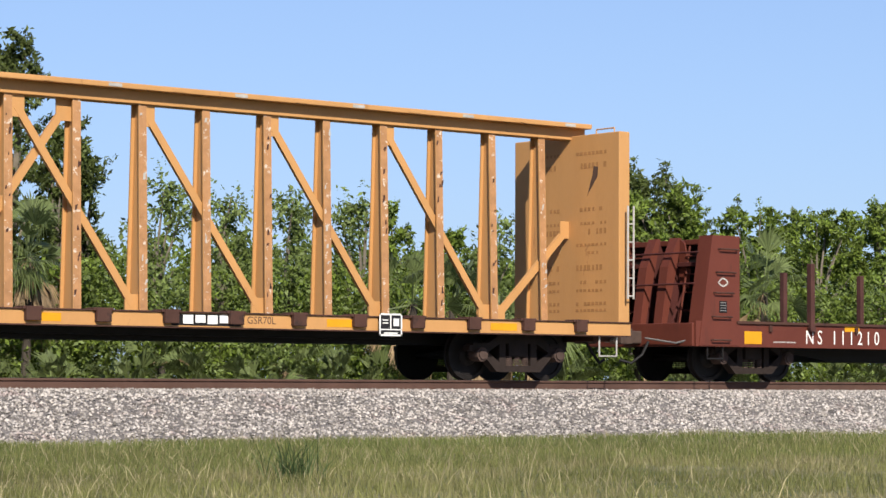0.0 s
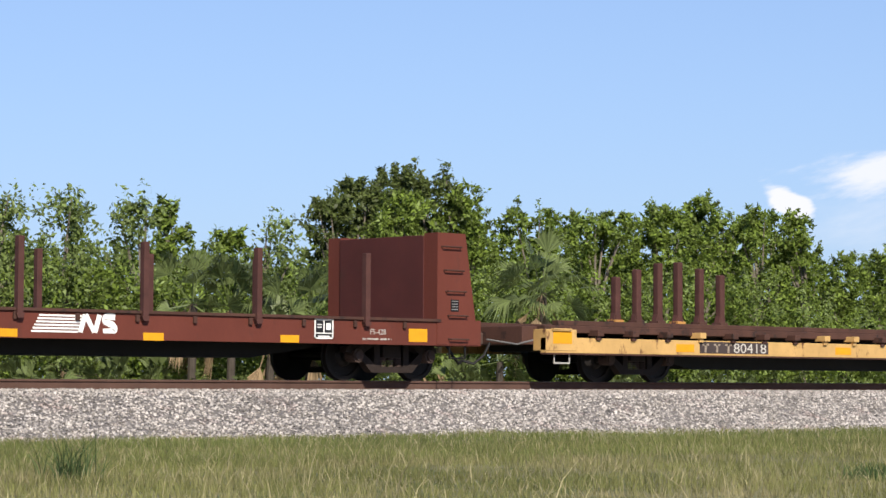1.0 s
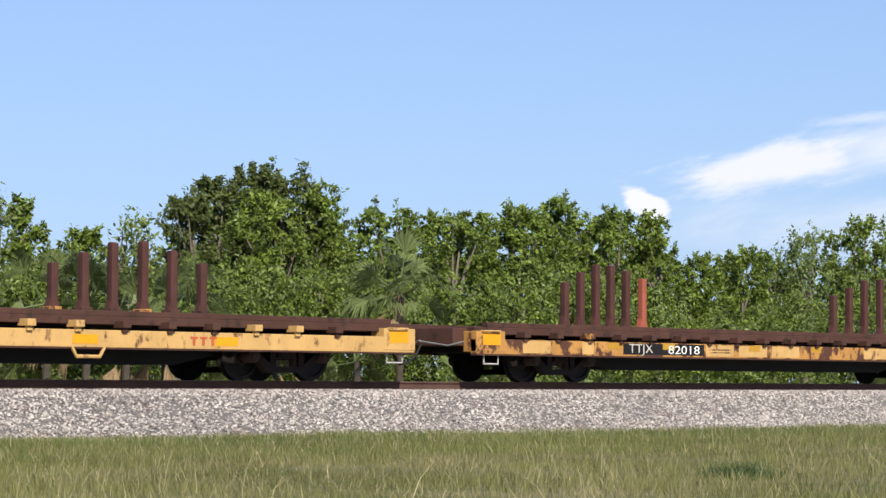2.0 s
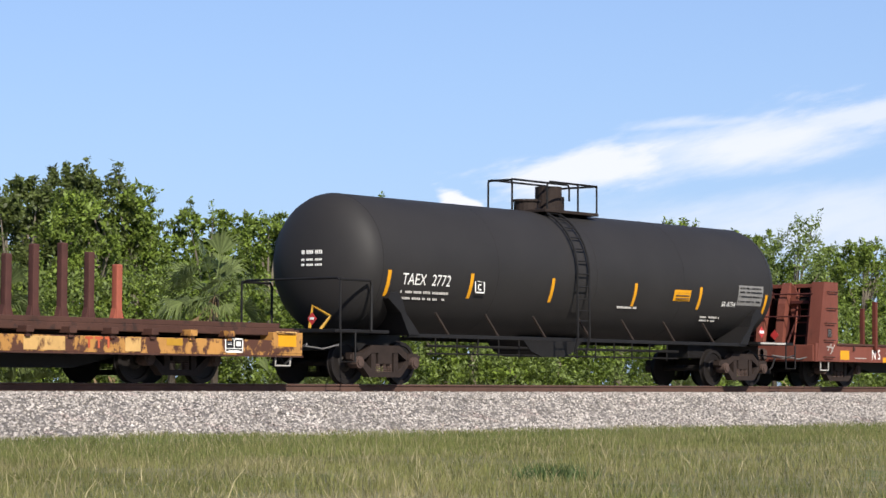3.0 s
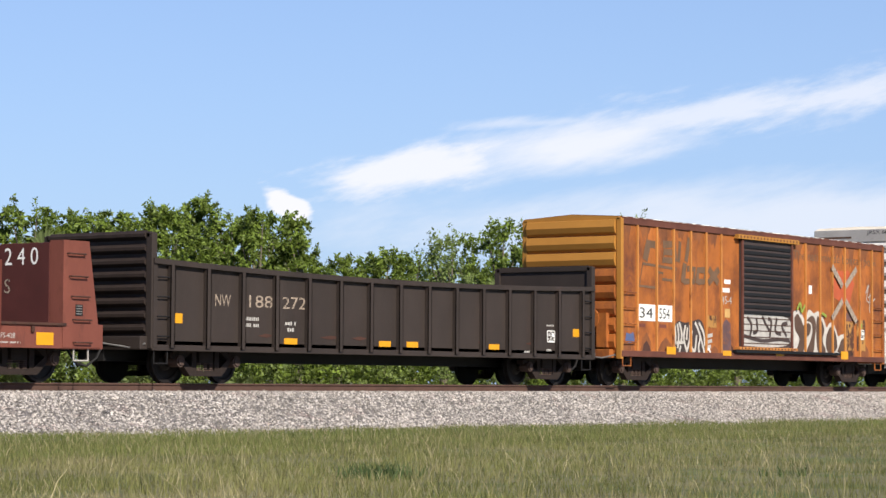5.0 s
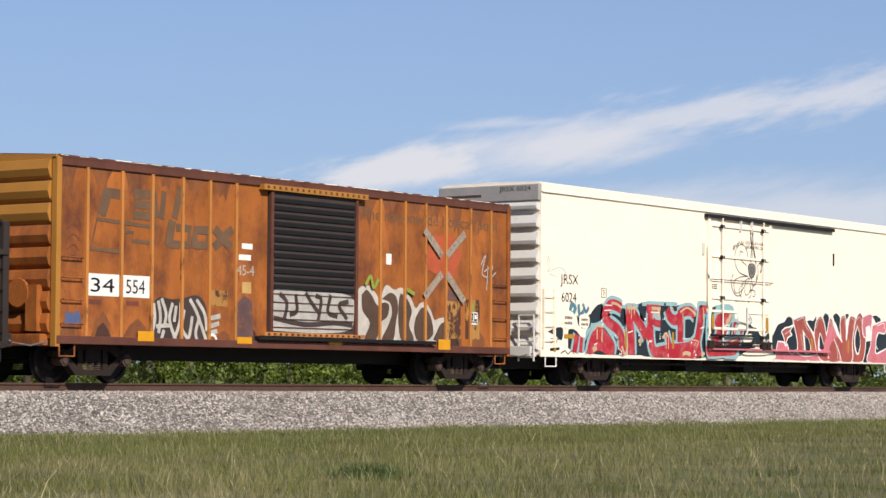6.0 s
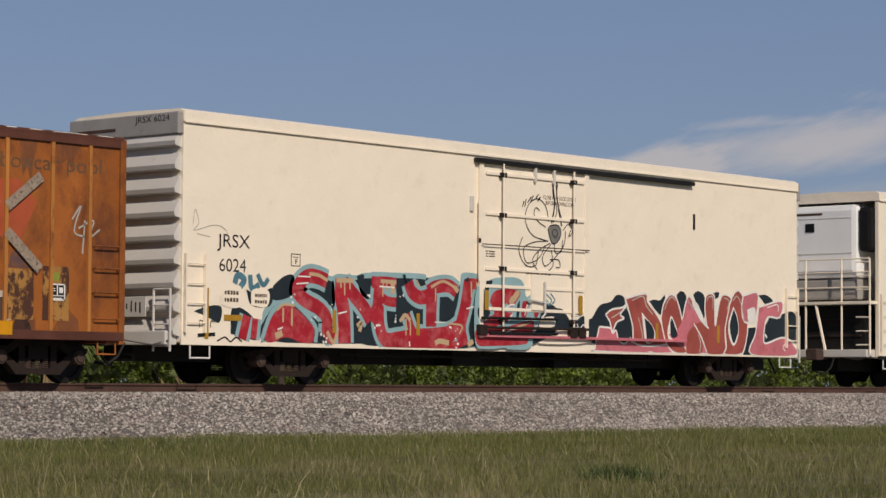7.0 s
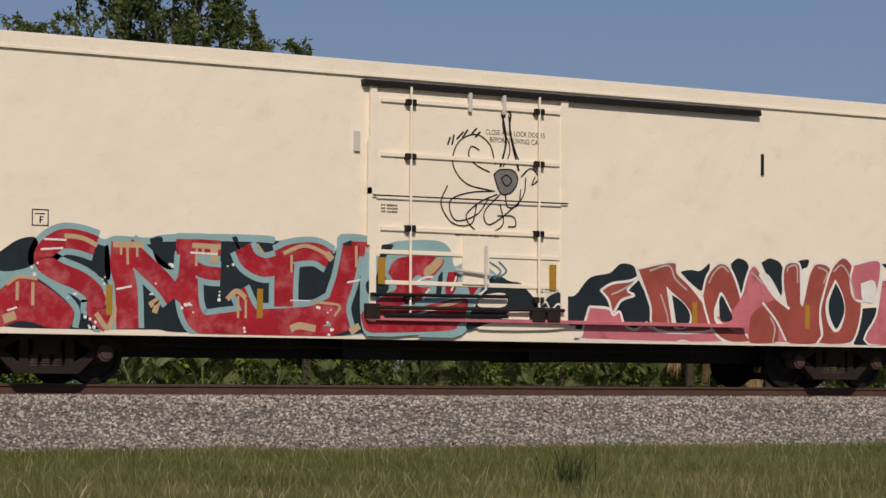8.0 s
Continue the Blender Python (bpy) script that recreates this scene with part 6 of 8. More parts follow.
    TAG = ([(-5.07, 1.63), (-5.03, 1.29), (-5.16, 0.95), (-5.36, 0.77)],
           [(-4.83, 1.73), (-4.69, 1.42), (-4.75, 1.14)],
           [(-4.93, 1.68), (-4.86, 1.36), (-4.91, 1.02)],
           [(-4.49, 1.65), (-4.58, 1.30), (-4.38, 0.87)],
           [(-4.24, 1.66), (-4.27, 1.26), (-4.50, 0.77)],
           [(-4.38, 1.59), (-4.44, 1.26)],
           [(-3.96, 1.74), (-3.78, 1.53), (-3.62, 1.26), (-3.41, 0.86)],
           [(-3.75, 1.74), (-3.49, 1.45), (-3.42, 1.10)],
           [(-4.99, 1.16), (-4.55, 1.19)],
           [(-3.88, 1.39), (-3.95, 1.04), (-4.09, 0.77)],
           [(-4.75, 1.09), (-4.88, 0.77)],
           [(-4.13, 1.52), (-4.20, 1.15), (-4.02, 0.92)],
           [(-3.67, 1.33), (-3.77, 1.04), (-3.66, 0.79)])
    sheet("graffiti_fill", [(-5.14, 1.59), (-4.87, 1.76), (-4.52, 1.72), (-4.14, 1.76), (-3.68, 1.82), (-3.42, 1.54), (-3.41, 0.89), (-3.80, 0.77), (-5.43, 0.77), (-5.23, 1.01)], "door_grey", -W - 0.0035, "dark fill of a sprayed scrawl")
    scrawl("graffiti", TAG, 0.125, "door_grey", -W - 0.004, "dark edges of a sprayed scrawl")
    scrawl("graffiti", TAG, 0.085, "sprayed_white", -W - 0.009, "white sprayed letters")
    scrawl("graffiti", ([(-3.32, 1.36), (-2.98, 1.42)], [(-3.30, 1.2), (-3.02, 1.26)], [(-3.28, 1.06), (-3.08, 1.1)]), 0.10, "dirty_white", -W - 0.008, "white sprayed block")
    scrawl("graffiti", ([(-3.36, 0.84), (-3.30, 1.0), (-3.16, 1.0), (-3.08, 0.86)],), 0.06, "white", -W - 0.009, "white sprayed ring")
    sheet("graffiti_fill", [(-1.34, 1.15), (-1.34, 2.0), (-0.2, 2.03), (1.4, 1.98), (1.55, 1.5), (1.35, 1.2), (0.2, 1.12)], "dirty_white", -W - 0.072, "white sprayed fill on the door", door)
    scrawl("graffiti", ([(-1.1, 1.95), (-0.85, 1.75), (-0.95, 1.35)], [(-0.55, 1.95), (-0.5, 1.6), (-0.75, 1.5)], [(-0.2, 2.0), (0.05, 1.75), (0.3, 1.55)], [(0.15, 1.95), (0.35, 1.85), (0.25, 1.4)], [(0.7, 1.98), (0.6, 1.6), (0.95, 1.5)], [(1.35, 1.85), (1.0, 1.75), (1.3, 1.45)],
                        [(-1.3, 1.42), (-0.2, 1.30), (0.8, 1.36), (1.5, 1.32)]), 0.11, "door_grey", -W - 0.074, "dark letters in a white scrawl", door)
    for z in (1.22, 1.40, 1.58, 1.76, 1.94):
        part("door_rib", boxes((x0 + 0.12, x1 - 0.12, -W - 0.085, -W - 0.07, z - 0.012, z + 0.012)), "deck_rust", door)
    sheet("graffiti_fill", [(1.75, 2.09), (1.91, 2.21), (2.23, 2.23), (2.49, 2.05), (2.62, 1.92), (2.75, 2.18), (2.90, 2.28), (3.17, 2.18), (3.47, 2.24), (3.79, 2.04), (4.01, 1.78), (4.19, 1.90), (4.40, 1.92), (4.63, 1.74), (4.77, 1.53), (5.02, 1.58), (5.27, 1.54), (5.28, 1.06), (1.93, 0.98), (1.71, 1.41)], "sprayed_white", -W - 0.004, "white sprayed outline letters")
    for k, o in enumerate(([(1.92, 2.02), (2.11, 2.14), (2.32, 2.01), (2.52, 1.80), (2.78, 1.88), (2.97, 1.81), (2.91, 1.56), (2.63, 1.39), (2.48, 1.01), (2.04, 1.01), (2.24, 1.39), (1.96, 1.67)],
                           [(2.69, 1.95), (2.99, 2.10), (3.23, 2.03), (3.32, 1.77), (3.24, 1.44), (3.13, 1.02), (2.70, 1.02), (2.96, 1.38), (3.08, 1.65), (2.99, 1.88)],
                           [(3.41, 2.11), (3.68, 1.98), (3.86, 1.69), (3.75, 1.38), (3.95, 1.04), (3.46, 1.03), (3.33, 1.44), (3.34, 1.91)],
                           [(4.02, 1.57), (4.22, 1.78), (4.44, 1.77), (4.65, 1.53), (4.72, 1.21), (4.50, 1.05), (4.07, 1.04), (3.95, 1.33)],
                           [(4.79, 1.16), (5.02, 1.43), (5.25, 1.45), (5.26, 1.06), (4.75, 1.05)])):
        sheet("graffiti_fill", o, "faded_black", -W - 0.006 - 0.0005 * k, "dark fill of sprayed letters")
    bm = bmesh.new()
    for k, pts in enumerate(([(2.0, 2.25), (2.2, 2.45), (2.3, 2.2), (2.5, 2.4)], [(3.6, 2.2), (3.9, 2.1)])):
        tape(bm, pts, 0.09, -W - 0.058)
    pieces("graffiti", bm, "green_mark", c, "smudge of green spray")
    bm = bmesh.new()
    for k, pts in enumerate(([(6.7, 2.9), (6.9, 3.15), (6.75, 2.7), (7.0, 2.6)], [(6.85, 2.75), (7.2, 2.9), (7.1, 2.6), (7.35, 2.75)], [(6.95, 2.3), (7.0, 2.9)])):
        tape(bm, pts, 0.035, -W - 0.006)
    pieces("graffiti", bm, "dirty_white", c, "thin white scribble")
    bm = bmesh.new()
    for k in range(5):
        tape(bm, [(-7.6, 2.4 + 0.2 * k), (-7.4, 2.5 + 0.2 * k), (-7.25, 2.38 + 0.2 * k)], 0.025, yy)
    pieces("graffiti", bm, "brown_faded", c, "faint pale scribble")
    bm = bmesh.new()
    quad(bm, -2.4, -2.0, 2.62, 2.74, yy)
    quad(bm, -2.3, -1.95, 2.86, 2.98, yy)
    quad(bm, 2.85, 3.05, 2.75, 3.0, yy)
    pieces("pasted_notice", bm, "white", c, "small pale notice")
    lettering("chalk_number", "45-4", -2.45, 2.30, 0.22, c, "dirty_white", yy)
    bm = bmesh.new()
    quad(bm, -3.35, -2.75, 1.62, 1.95, yy)
    quad(bm, 6.05, 6.65, 1.10, 2.05, yy)
    quad(bm, 5.25, 5.85, 1.10, 1.98, yy)
    pieces("yellow_patch", bm, "yellow_worn", c, "ochre painted patch")
    stencil(c, 6.38, 1.60, 0.36, 0.30, yy - 0.004)
    bm = bmesh.new()
    quad(bm, 6.22, 6.42, 1.80, 1.94, yy - 0.004)
    part("green_tag", bm, "green_mark", c, "green sticker")
    for x, h in ((-5.35, 0.2), (-2.25, 0.14), (0.9, 0.09), (5.1, 0.24)):
        reflector(c, x, 0.92 if h < 0.2 else 0.95, 0.48, h, y=-W - 0.066)
    for x in (-6.8, -5.7):
        reflector(c, x, 1.60, 0.36, 0.09, "brown_faded", yy)
    trucks(c, -6.4, 6.3)


def reefer(x, plain=False):
    c = car("refrigerator_car", "cream white refrigerator car" + (" with a cooling unit in its end" if plain else " covered low down in red graffiti"), x, "freight car")
    half, W, z0, z1 = 10.4, SIDE - 0.02, 0.72, 5.09
    body = part("body", bevelled(0.02, (-half + (0.9 if plain else 0.0), half, -W, W, z0 + 0.05, z1 - 0.1)), "cream", c, "smooth cream painted insulated body")
    if plain:
        pieces("side_wing", bevelled(0.02, (-half, -half + 0.9, -W, -W + 0.12, z0 + 0.05, z1 - 0.1), (-half, -half + 0.9, W - 0.12, W, z0 + 0.05, z1 - 0.1)), "cream", c)
    bm = bmesh.new()
    prism_yz(bm, [(-W - 0.03, z1 - 0.22), (-W - 0.03, z1 - 0.03), (-W + 0.10, z1 + 0.03), (0, z1 + 0.06), (W - 0.10, z1 + 0.03), (W + 0.03, z1 - 0.03), (W + 0.03, z1 - 0.22)], -half - 0.02, half + 0.02)
    roof = part("roof", bm, "cream", c, "cream roof with a rolled eave")
    part("eave_strip", bevelled(0.008, (-half, half, -W - 0.045, -W - 0.02, z1 - 0.24, z1 - 0.19)), "cream", roof)
    part("bottom_sill", bevelled(0.01, (-half, half, -W - 0.001, -W + 0.05, z0, z0 + 0.10)), "black" if plain else "cream", c)
    part("centre_sill", boxes((-half - 0.2, half + 0.2, -0.4, 0.4, 0.42, z0 + 0.05)), "black", c)
    bm = bmesh.new()
    pipe(bm, [(-5.5, -0.9, 0.6), (5.5, -0.9, 0.6)], 0.03)
    for q in np.arange(-5, 5.2, 1.0):
        pipe(bm, [(q, -0.9, 0.5), (q, -0.9, 0.78)], 0.02)
    box(bm, -2.0, -0.9, -0.9, -0.2, 0.42, 0.76)
    box(bm, 1.6, 2.2, -0.8, 0.4, 0.40, 0.76)
    part("brake_rigging", bm, "black", c)
    for s in ((1,) if plain else (-1, 1)):
        e = s * half
        for k in range(9):
            z = 0.85 + k * 0.44
            bm = bmesh.new()
            prism_xz(bm, [(e, z + 0.02), (e, z + 0.37), (e + s * 0.05, z + 0.36), (e + s * 0.17, z + 0.14), (e + s * 0.15, z + 0.06)], -W + 0.06, W - 0.06)
            part("end_corrugation", bm, "end_grey", c, "grey ribbed end sheet")
        part("end_cap", bevelled(0.02, (min(e, e + s * 0.15), max(e, e + s * 0.15), -W, W, z1 - 0.45, z1 - 0.04)), "cap_grey", c, "grey top end sheet")
        bm = bmesh.new()
        for y in (-1.45, -1.0):
            pipe(bm, [(e + s * 0.22, y, 0.6), (e + s * 0.22, y, 1.75)], 0.025)
        for z in (0.7, 1.1, 1.45, 1.75):
            pipe(bm, [(e + s * 0.22, -1.45, z), (e + s * 0.22, -1.0, z)], 0.018)
        pieces("ladder_bar", bm, "end_grey", c)
        part("end_sill", bevelled(0.02, (min(e, e + s * 0.3), max(e, e + s * 0.3), -1.4, 1.4, 0.72, 0.98)), "end_grey", c)
        coupler(c, e + s * 0.3, s)
        if not plain and s < 0:
            lettering("end_mark", "JRSX 6024", -0.35, z1 - 0.20, 0.12, c, "ink", e - 0.154, 0.95, "black stencilled mark", True)
            bm = bmesh.new()
            box(bm, e - 0.156, e - 0.152, 0.2, 1.3, z1 - 0.32, z1 - 0.26)
            part("end_print", bm, "faded_black", c, "small dark print")
            bm = bmesh.new()
            box(bm, e - 0.20, e - 0.18, -0.75, -0.1, 1.25, 1.62)
            pl = part("placard_board", bm, "end_grey", c, "grey placard board with a black scrawl")
            bm = bmesh.new()
            for y, a, b in ((-0.62, 1.32, 1.52), (-0.5, 1.52, 1.34), (-0.38, 1.34, 1.55), (-0.25, 1.4, 1.5)):
                box(bm, e - 0.206, e - 0.201, y, y + 0.03, min(a, b), max(a, b))
            part("scrawl", bm, "ink", pl)
    for s in (-1, 1):
        step(c, s * 9.9, "white", 0.76, 0.5, 0.28)
        ladder(c, s * 10.1, 0.95, 2.42, 4, "cream", 0.5, -W - 0.06)
    if plain:
        # the machinery end: recessed cooling unit behind a railed platform
        e = -half + 0.88
        unit = part("cooling_unit", bevelled(0.16, (e - 1.02, e + 0.02, -0.95, 1.25, 2.85, 4.80)), "unit_white", c, "white rounded refrigeration unit")
        part("unit_window", bevelled(0.01, (e - 1.04, e - 1.01, 0.35, 0.62, 4.10, 4.33)), "black", unit)
        part("unit_band", boxes((e - 1.028, e - 1.019, -0.8, 1.1, 3.50, 3.53)), "end_grey", unit)
        part("unit_seam", boxes((e - 1.028, e - 1.019, -0.8, 1.1, 4.44, 4.46)), "end_grey", unit)
        part("unit_print", boxes((e - 1.026, e - 1.020, 0.1, 1.0, 4.54, 4.60)), "faded_black", unit)
        part("unit_duct", bevelled(0.12, (e - 0.98, e + 0.02, -1.38, -0.97, 3.55, 4.72)), "black", unit, "black rounded air duct")
        part("lower_cowl", bevelled(0.06, (e - 0.96, e + 0.02, -0.9, 1.2, 2.30, 2.84)), "cap_grey", unit)
        part("machine_box", bevelled(0.02, (e - 0.85, e + 0.02, -1.1, 1.2, 0.95, 2.14)), "black", c, "black fuel and engine box")
        for z in (1.35, 1.75):
            part("box_rail", bevelled(0.01, (e - 0.89, e - 0.851, -1.0, 1.1, z - 0.03, z + 0.03)), "truck", c)
        part("platform", bevelled(0.012, (-half - 0.38, e, -1.48, 1.48, 2.16, 2.24)), "cream", c)
        bm = bmesh.new()
        for y in (-1.45, -0.6, 0.5, 1.45):
            pipe(bm, [(-half - 0.33, y, 0.85), (-half - 0.33, y, 3.35)], 0.028)
        for z in (2.6, 3.0, 3.35):
            pipe(bm, [(-half - 0.33, -1.45, z), (-half - 0.33, 1.45, z)], 0.02)
        for y in (0.85, 1.1):
            pipe(bm, [(-half - 0.40, y, 0.9), (-half - 0.40, y, 3.5)], 0.028)
        for z in np.arange(1.1, 3.3, 0.36):
            pipe(bm, [(-half - 0.40, 0.85, z), (-half - 0.40, 1.3, z)], 0.018)
            pipe(bm, [(-half - 0.34, -1.45, z), (-half - 0.34, -1.05, z)], 0.018)
        pipe(bm, [(-half - 0.33, 0.2, 2.2), (-half - 0.33, -0.1, 0.95)], 0.04)
        pieces("railing_bar", bm, "cream", c)
        part("end_sill", bevelled(0.02, (-half - 0.42, -half + 0.05, -1.4, 1.4, 0.78, 0.98)), "end_grey", c)
        coupler(c, -half - 0.3, -1)
    y = -W - 0.006
    if plain:
        lettering("car_mark", "JRSX", -9.55, 2.60, 0.26, c, "ink", y, 0.82)
        lettering("car_number", "6006", -9.50, 2.12, 0.26, c, "ink", y, 0.75)
    else:
        lettering("car_mark", "JRSX", -9.52, 2.58, 0.25, c, "ink", y, 0.86)
        lettering("car_number", "6024", -9.46, 2.12, 0.25, c, "ink", y, 0.70)
    bm = bmesh.new()
    for r in ((-7.54, -7.28, 2.29, 2.305), (-7.54, -7.28, 2.52, 2.535), (-7.54, -7.525, 2.29, 2.535), (-7.295, -7.28, 2.29, 2.535), (-7.42, -7.40, 2.33, 2.43), (-7.42, -7.36, 2.415, 2.43), (-7.42, -7.37, 2.375, 2.39), (-7.49, -7.34, 2.46, 2.475)):
        quad(bm, *r, y)
    part("plate_mark", bm, "ink", c, "small framed plate letter")

    # ---- sprayed lettering: halo, dark ground, red letters, highlights ----
    def strokes(name, rows, material, depth, label, n=5):
        bm = bmesh.new()
        for i, (pts, w) in enumerate(rows):
            mid = sum(p[0] for p in pts) / len(pts)
            ribbon(bm, smooth_line(pts, n) if n > 1 else pts, w, y - 0.10 * depth - 0.0001 * i - (0.05 if -1.95 < mid < 1.75 else 0.0))
        return pieces(name, bm, material, c, label)

    def blot(name, shapes, material, depth, label):
        bm = bmesh.new()
        for i, s in enumerate(shapes):
            mid = sum(p[0] for p in s) / len(s)
            lift = 0.05 if -1.95 < mid < 1.75 else 0.0
            a = [bm.verts.new((p[0], y - 0.10 * depth - 0.0001 * i - lift, max(p[1], 0.765))) for p in smooth_line(list(s) + [s[0]], 4)[:-1]]
            bm.faces.new(a)
        return pieces(name, bm, material, c, label)

    if plain:
        LET = ([[(-8.95, 0.95), (-8.9, 2.1), (-8.4, 2.05), (-8.3, 1.5), (-8.8, 1.4), (-8.2, 0.95)], 0.30], [[(-7.9, 1.9), (-7.4, 2.05), (-7.7, 1.5), (-7.2, 1.2), (-7.9, 0.95)], 0.28],
               [[(-6.9, 0.95), (-6.7, 2.0), (-6.2, 1.9), (-6.5, 1.45), (-6.0, 0.95)], 0.28], [[(-5.6, 2.0), (-5.6, 1.0), (-4.9, 1.0)], 0.28])
        strokes("graffiti_ground", [(p, w + 0.22) for p, w in LET], "spray_teal", 0.001, "blue sprayed shadow of letters")
        strokes("graffiti", LET, "spray_blue", 0.006, "pale blue sprayed letters")
        strokes("graffiti", [([(-9.9, 0.9), (-9.6, 1.8), (-9.3, 1.4)], 0.14), ([(-9.8, 1.5), (-9.2, 1.1)], 0.14)], "spray_pink", 0.010, "pink sprayed scrawl")
        trucks(c, -7.5, 7.5)
        return c
    # pale halo, dark gaps and the round red form beside the first letter
    blot("graffiti_halo", [[(-8.30, 1.39), (-8.02, 1.64), (-7.59, 1.68), (-7.50, 2.02), (-7.16, 2.24), (-6.66, 2.24), (-6.41, 2.13), (-6.21, 2.19), (-5.70, 2.18), (-5.39, 2.24), (-4.39, 2.28), (-3.64, 2.28), (-3.53, 2.21), (-3.09, 2.27), (-2.53, 2.10), (-2.42, 2.35), (-1.74, 2.30), (-1.65, 1.98), (-1.73, 0.82), (-5.01, 0.82), (-8.01, 0.82), (-8.34, 0.82)],
                           [(-1.99, 2.11), (-1.72, 2.03), (-1.58, 2.23), (-1.16, 2.30), (-0.64, 2.30), (-0.43, 2.16), (-0.36, 1.91), (-0.15, 1.99), (0.13, 1.96), (0.35, 1.87), (0.45, 1.75), (0.24, 1.53), (0.07, 1.38), (-0.08, 1.10), (-0.14, 0.87), (-0.42, 0.77), (-1.05, 0.80), (-1.46, 0.77), (-1.95, 0.77), (-2.08, 1.06), (-2.08, 1.77)]], "spray_blue", 0.000, "pale blue sprayed halo round letters")
    blot("graffiti_ground", [[(-8.03, 1.89), (-7.74, 2.08), (-7.47, 2.11), (-7.44, 1.84), (-7.59, 1.68), (-8.02, 1.62)],
                            [(-6.50, 1.59), (-6.41, 1.97), (-6.33, 2.02), (-6.30, 1.55)],
                            [(-5.67, 2.16), (-5.47, 2.20), (-5.44, 2.00), (-5.30, 1.72), (-5.54, 1.81)],
                            [(-5.40, 1.15), (-5.22, 1.06), (-5.01, 1.16), (-4.74, 0.82), (-5.52, 0.82)],
                            [(-4.31, 2.23), (-4.20, 2.21), (-4.17, 1.66), (-4.38, 1.53), (-4.80, 1.45), (-4.49, 1.32), (-3.79, 1.28), (-3.68, 1.62)],
                            [(-3.17, 1.69), (-2.58, 1.78), (-2.58, 1.36), (-3.16, 1.27)],
                            [(-3.63, 2.13), (-3.53, 2.21), (-3.42, 2.12), (-3.58, 2.06)],
                            [(-6.54, 0.99), (-6.39, 0.82), (-6.79, 0.82), (-6.84, 1.03)],
                            [(-4.75, 1.45), (-4.54, 1.22), (-4.70, 1.31)]], "spray_navy", 0.006, "dark blue-black sprayed shadow")
    blot("graffiti_ground", [[(-9.15, 0.95), (-9.1, 1.45), (-8.6, 1.3), (-8.4, 0.85)], [(-10.1, 1.35), (-9.75, 1.45), (-9.4, 1.45), (-9.45, 1.15), (-9.75, 1.25)], [(-8.75, 1.8), (-8.4, 1.7), (-8.05, 1.85), (-8.1, 1.5), (-8.6, 1.5)],
                             [(-1.70, 2.21), (-1.49, 2.21), (-1.62, 2.03), (-1.66, 1.78), (-1.57, 1.53), (-1.73, 1.39), (-1.94, 1.42), (-1.98, 1.61), (-1.80, 1.71), (-1.76, 1.97)],
                             [(0.13, 1.54), (0.35, 1.76), (0.52, 1.77), (0.69, 1.70), (0.91, 1.67), (1.07, 1.53), (1.22, 1.40), (1.33, 1.35), (1.51, 1.50), (1.76, 1.51), (1.80, 1.00), (1.60, 1.26), (1.31, 1.29), (1.07, 1.27), (0.70, 1.21), (0.54, 1.06), (0.20, 0.98), (-0.12, 0.90), (-0.08, 1.12), (0.07, 1.34)], [(-0.66, 1.74), (-0.58, 1.81), (-0.61, 1.45), (-0.70, 1.47)]], "spray_navy", 0.010, "dark sprayed shadow")
    blot("graffiti_ground", [[(-8.20, 1.30), (-7.95, 1.52), (-7.50, 1.60), (-7.42, 1.95), (-7.10, 2.13), (-6.70, 2.13), (-6.40, 2.03), (-6.20, 2.09), (-5.70, 2.08), (-5.40, 2.13), (-4.40, 2.17), (-3.65, 2.17), (-3.50, 2.10), (-3.10, 2.16), (-2.60, 2.02), (-2.35, 2.22), (-1.90, 2.18), (-1.84, 0.84), (-5.00, 0.82), (-8.25, 0.84)]], "spray_navy", 0.003, "dark sprayed ground behind letters")
    strokes("graffiti_outline", [([(-8.32, 0.86), (-8.05, 1.38), (-7.60, 1.60), (-7.25, 1.47), (-6.84, 1.12), (-6.84, 0.82)], 0.10)], "spray_blue", 0.018, "pale blue edge of the dome")
    blot("graffiti", [[(-8.02, 1.33), (-7.83, 1.49), (-7.59, 1.54), (-7.29, 1.41), (-6.99, 1.19), (-6.88, 1.08), (-6.93, 0.82), (-7.28, 0.82), (-7.48, 0.88), (-7.72, 0.90), (-7.96, 0.82), (-8.20, 0.82), (-8.30, 1.05)]], "spray_red", 0.016, "red sprayed dome")
    LETTERS = [
        # first letter
        ([(-6.53, 2.03), (-6.78, 2.10), (-7.06, 2.11), (-7.30, 1.96), (-7.35, 1.78), (-7.12, 1.63), (-6.75, 1.49), (-6.52, 1.29), (-6.52, 1.06), (-6.31, 0.88)], 0.29),
        # second letter
        ([(-6.11, 2.10), (-6.12, 1.74), (-6.04, 1.42), (-6.01, 0.82)], 0.36),
        ([(-6.05, 2.03), (-5.69, 1.73), (-5.43, 1.51), (-5.25, 1.29)], 0.31),
        ([(-5.26, 1.29), (-5.07, 1.56), (-5.02, 1.97)], 0.29),
        # third letter
        ([(-5.23, 2.06), (-4.86, 2.07), (-4.49, 2.06)], 0.23),
        ([(-4.97, 1.78), (-4.75, 1.69), (-4.49, 1.67)], 0.20),
        ([(-5.02, 1.59), (-4.98, 1.16), (-4.80, 0.91), (-4.37, 0.94)], 0.30)]
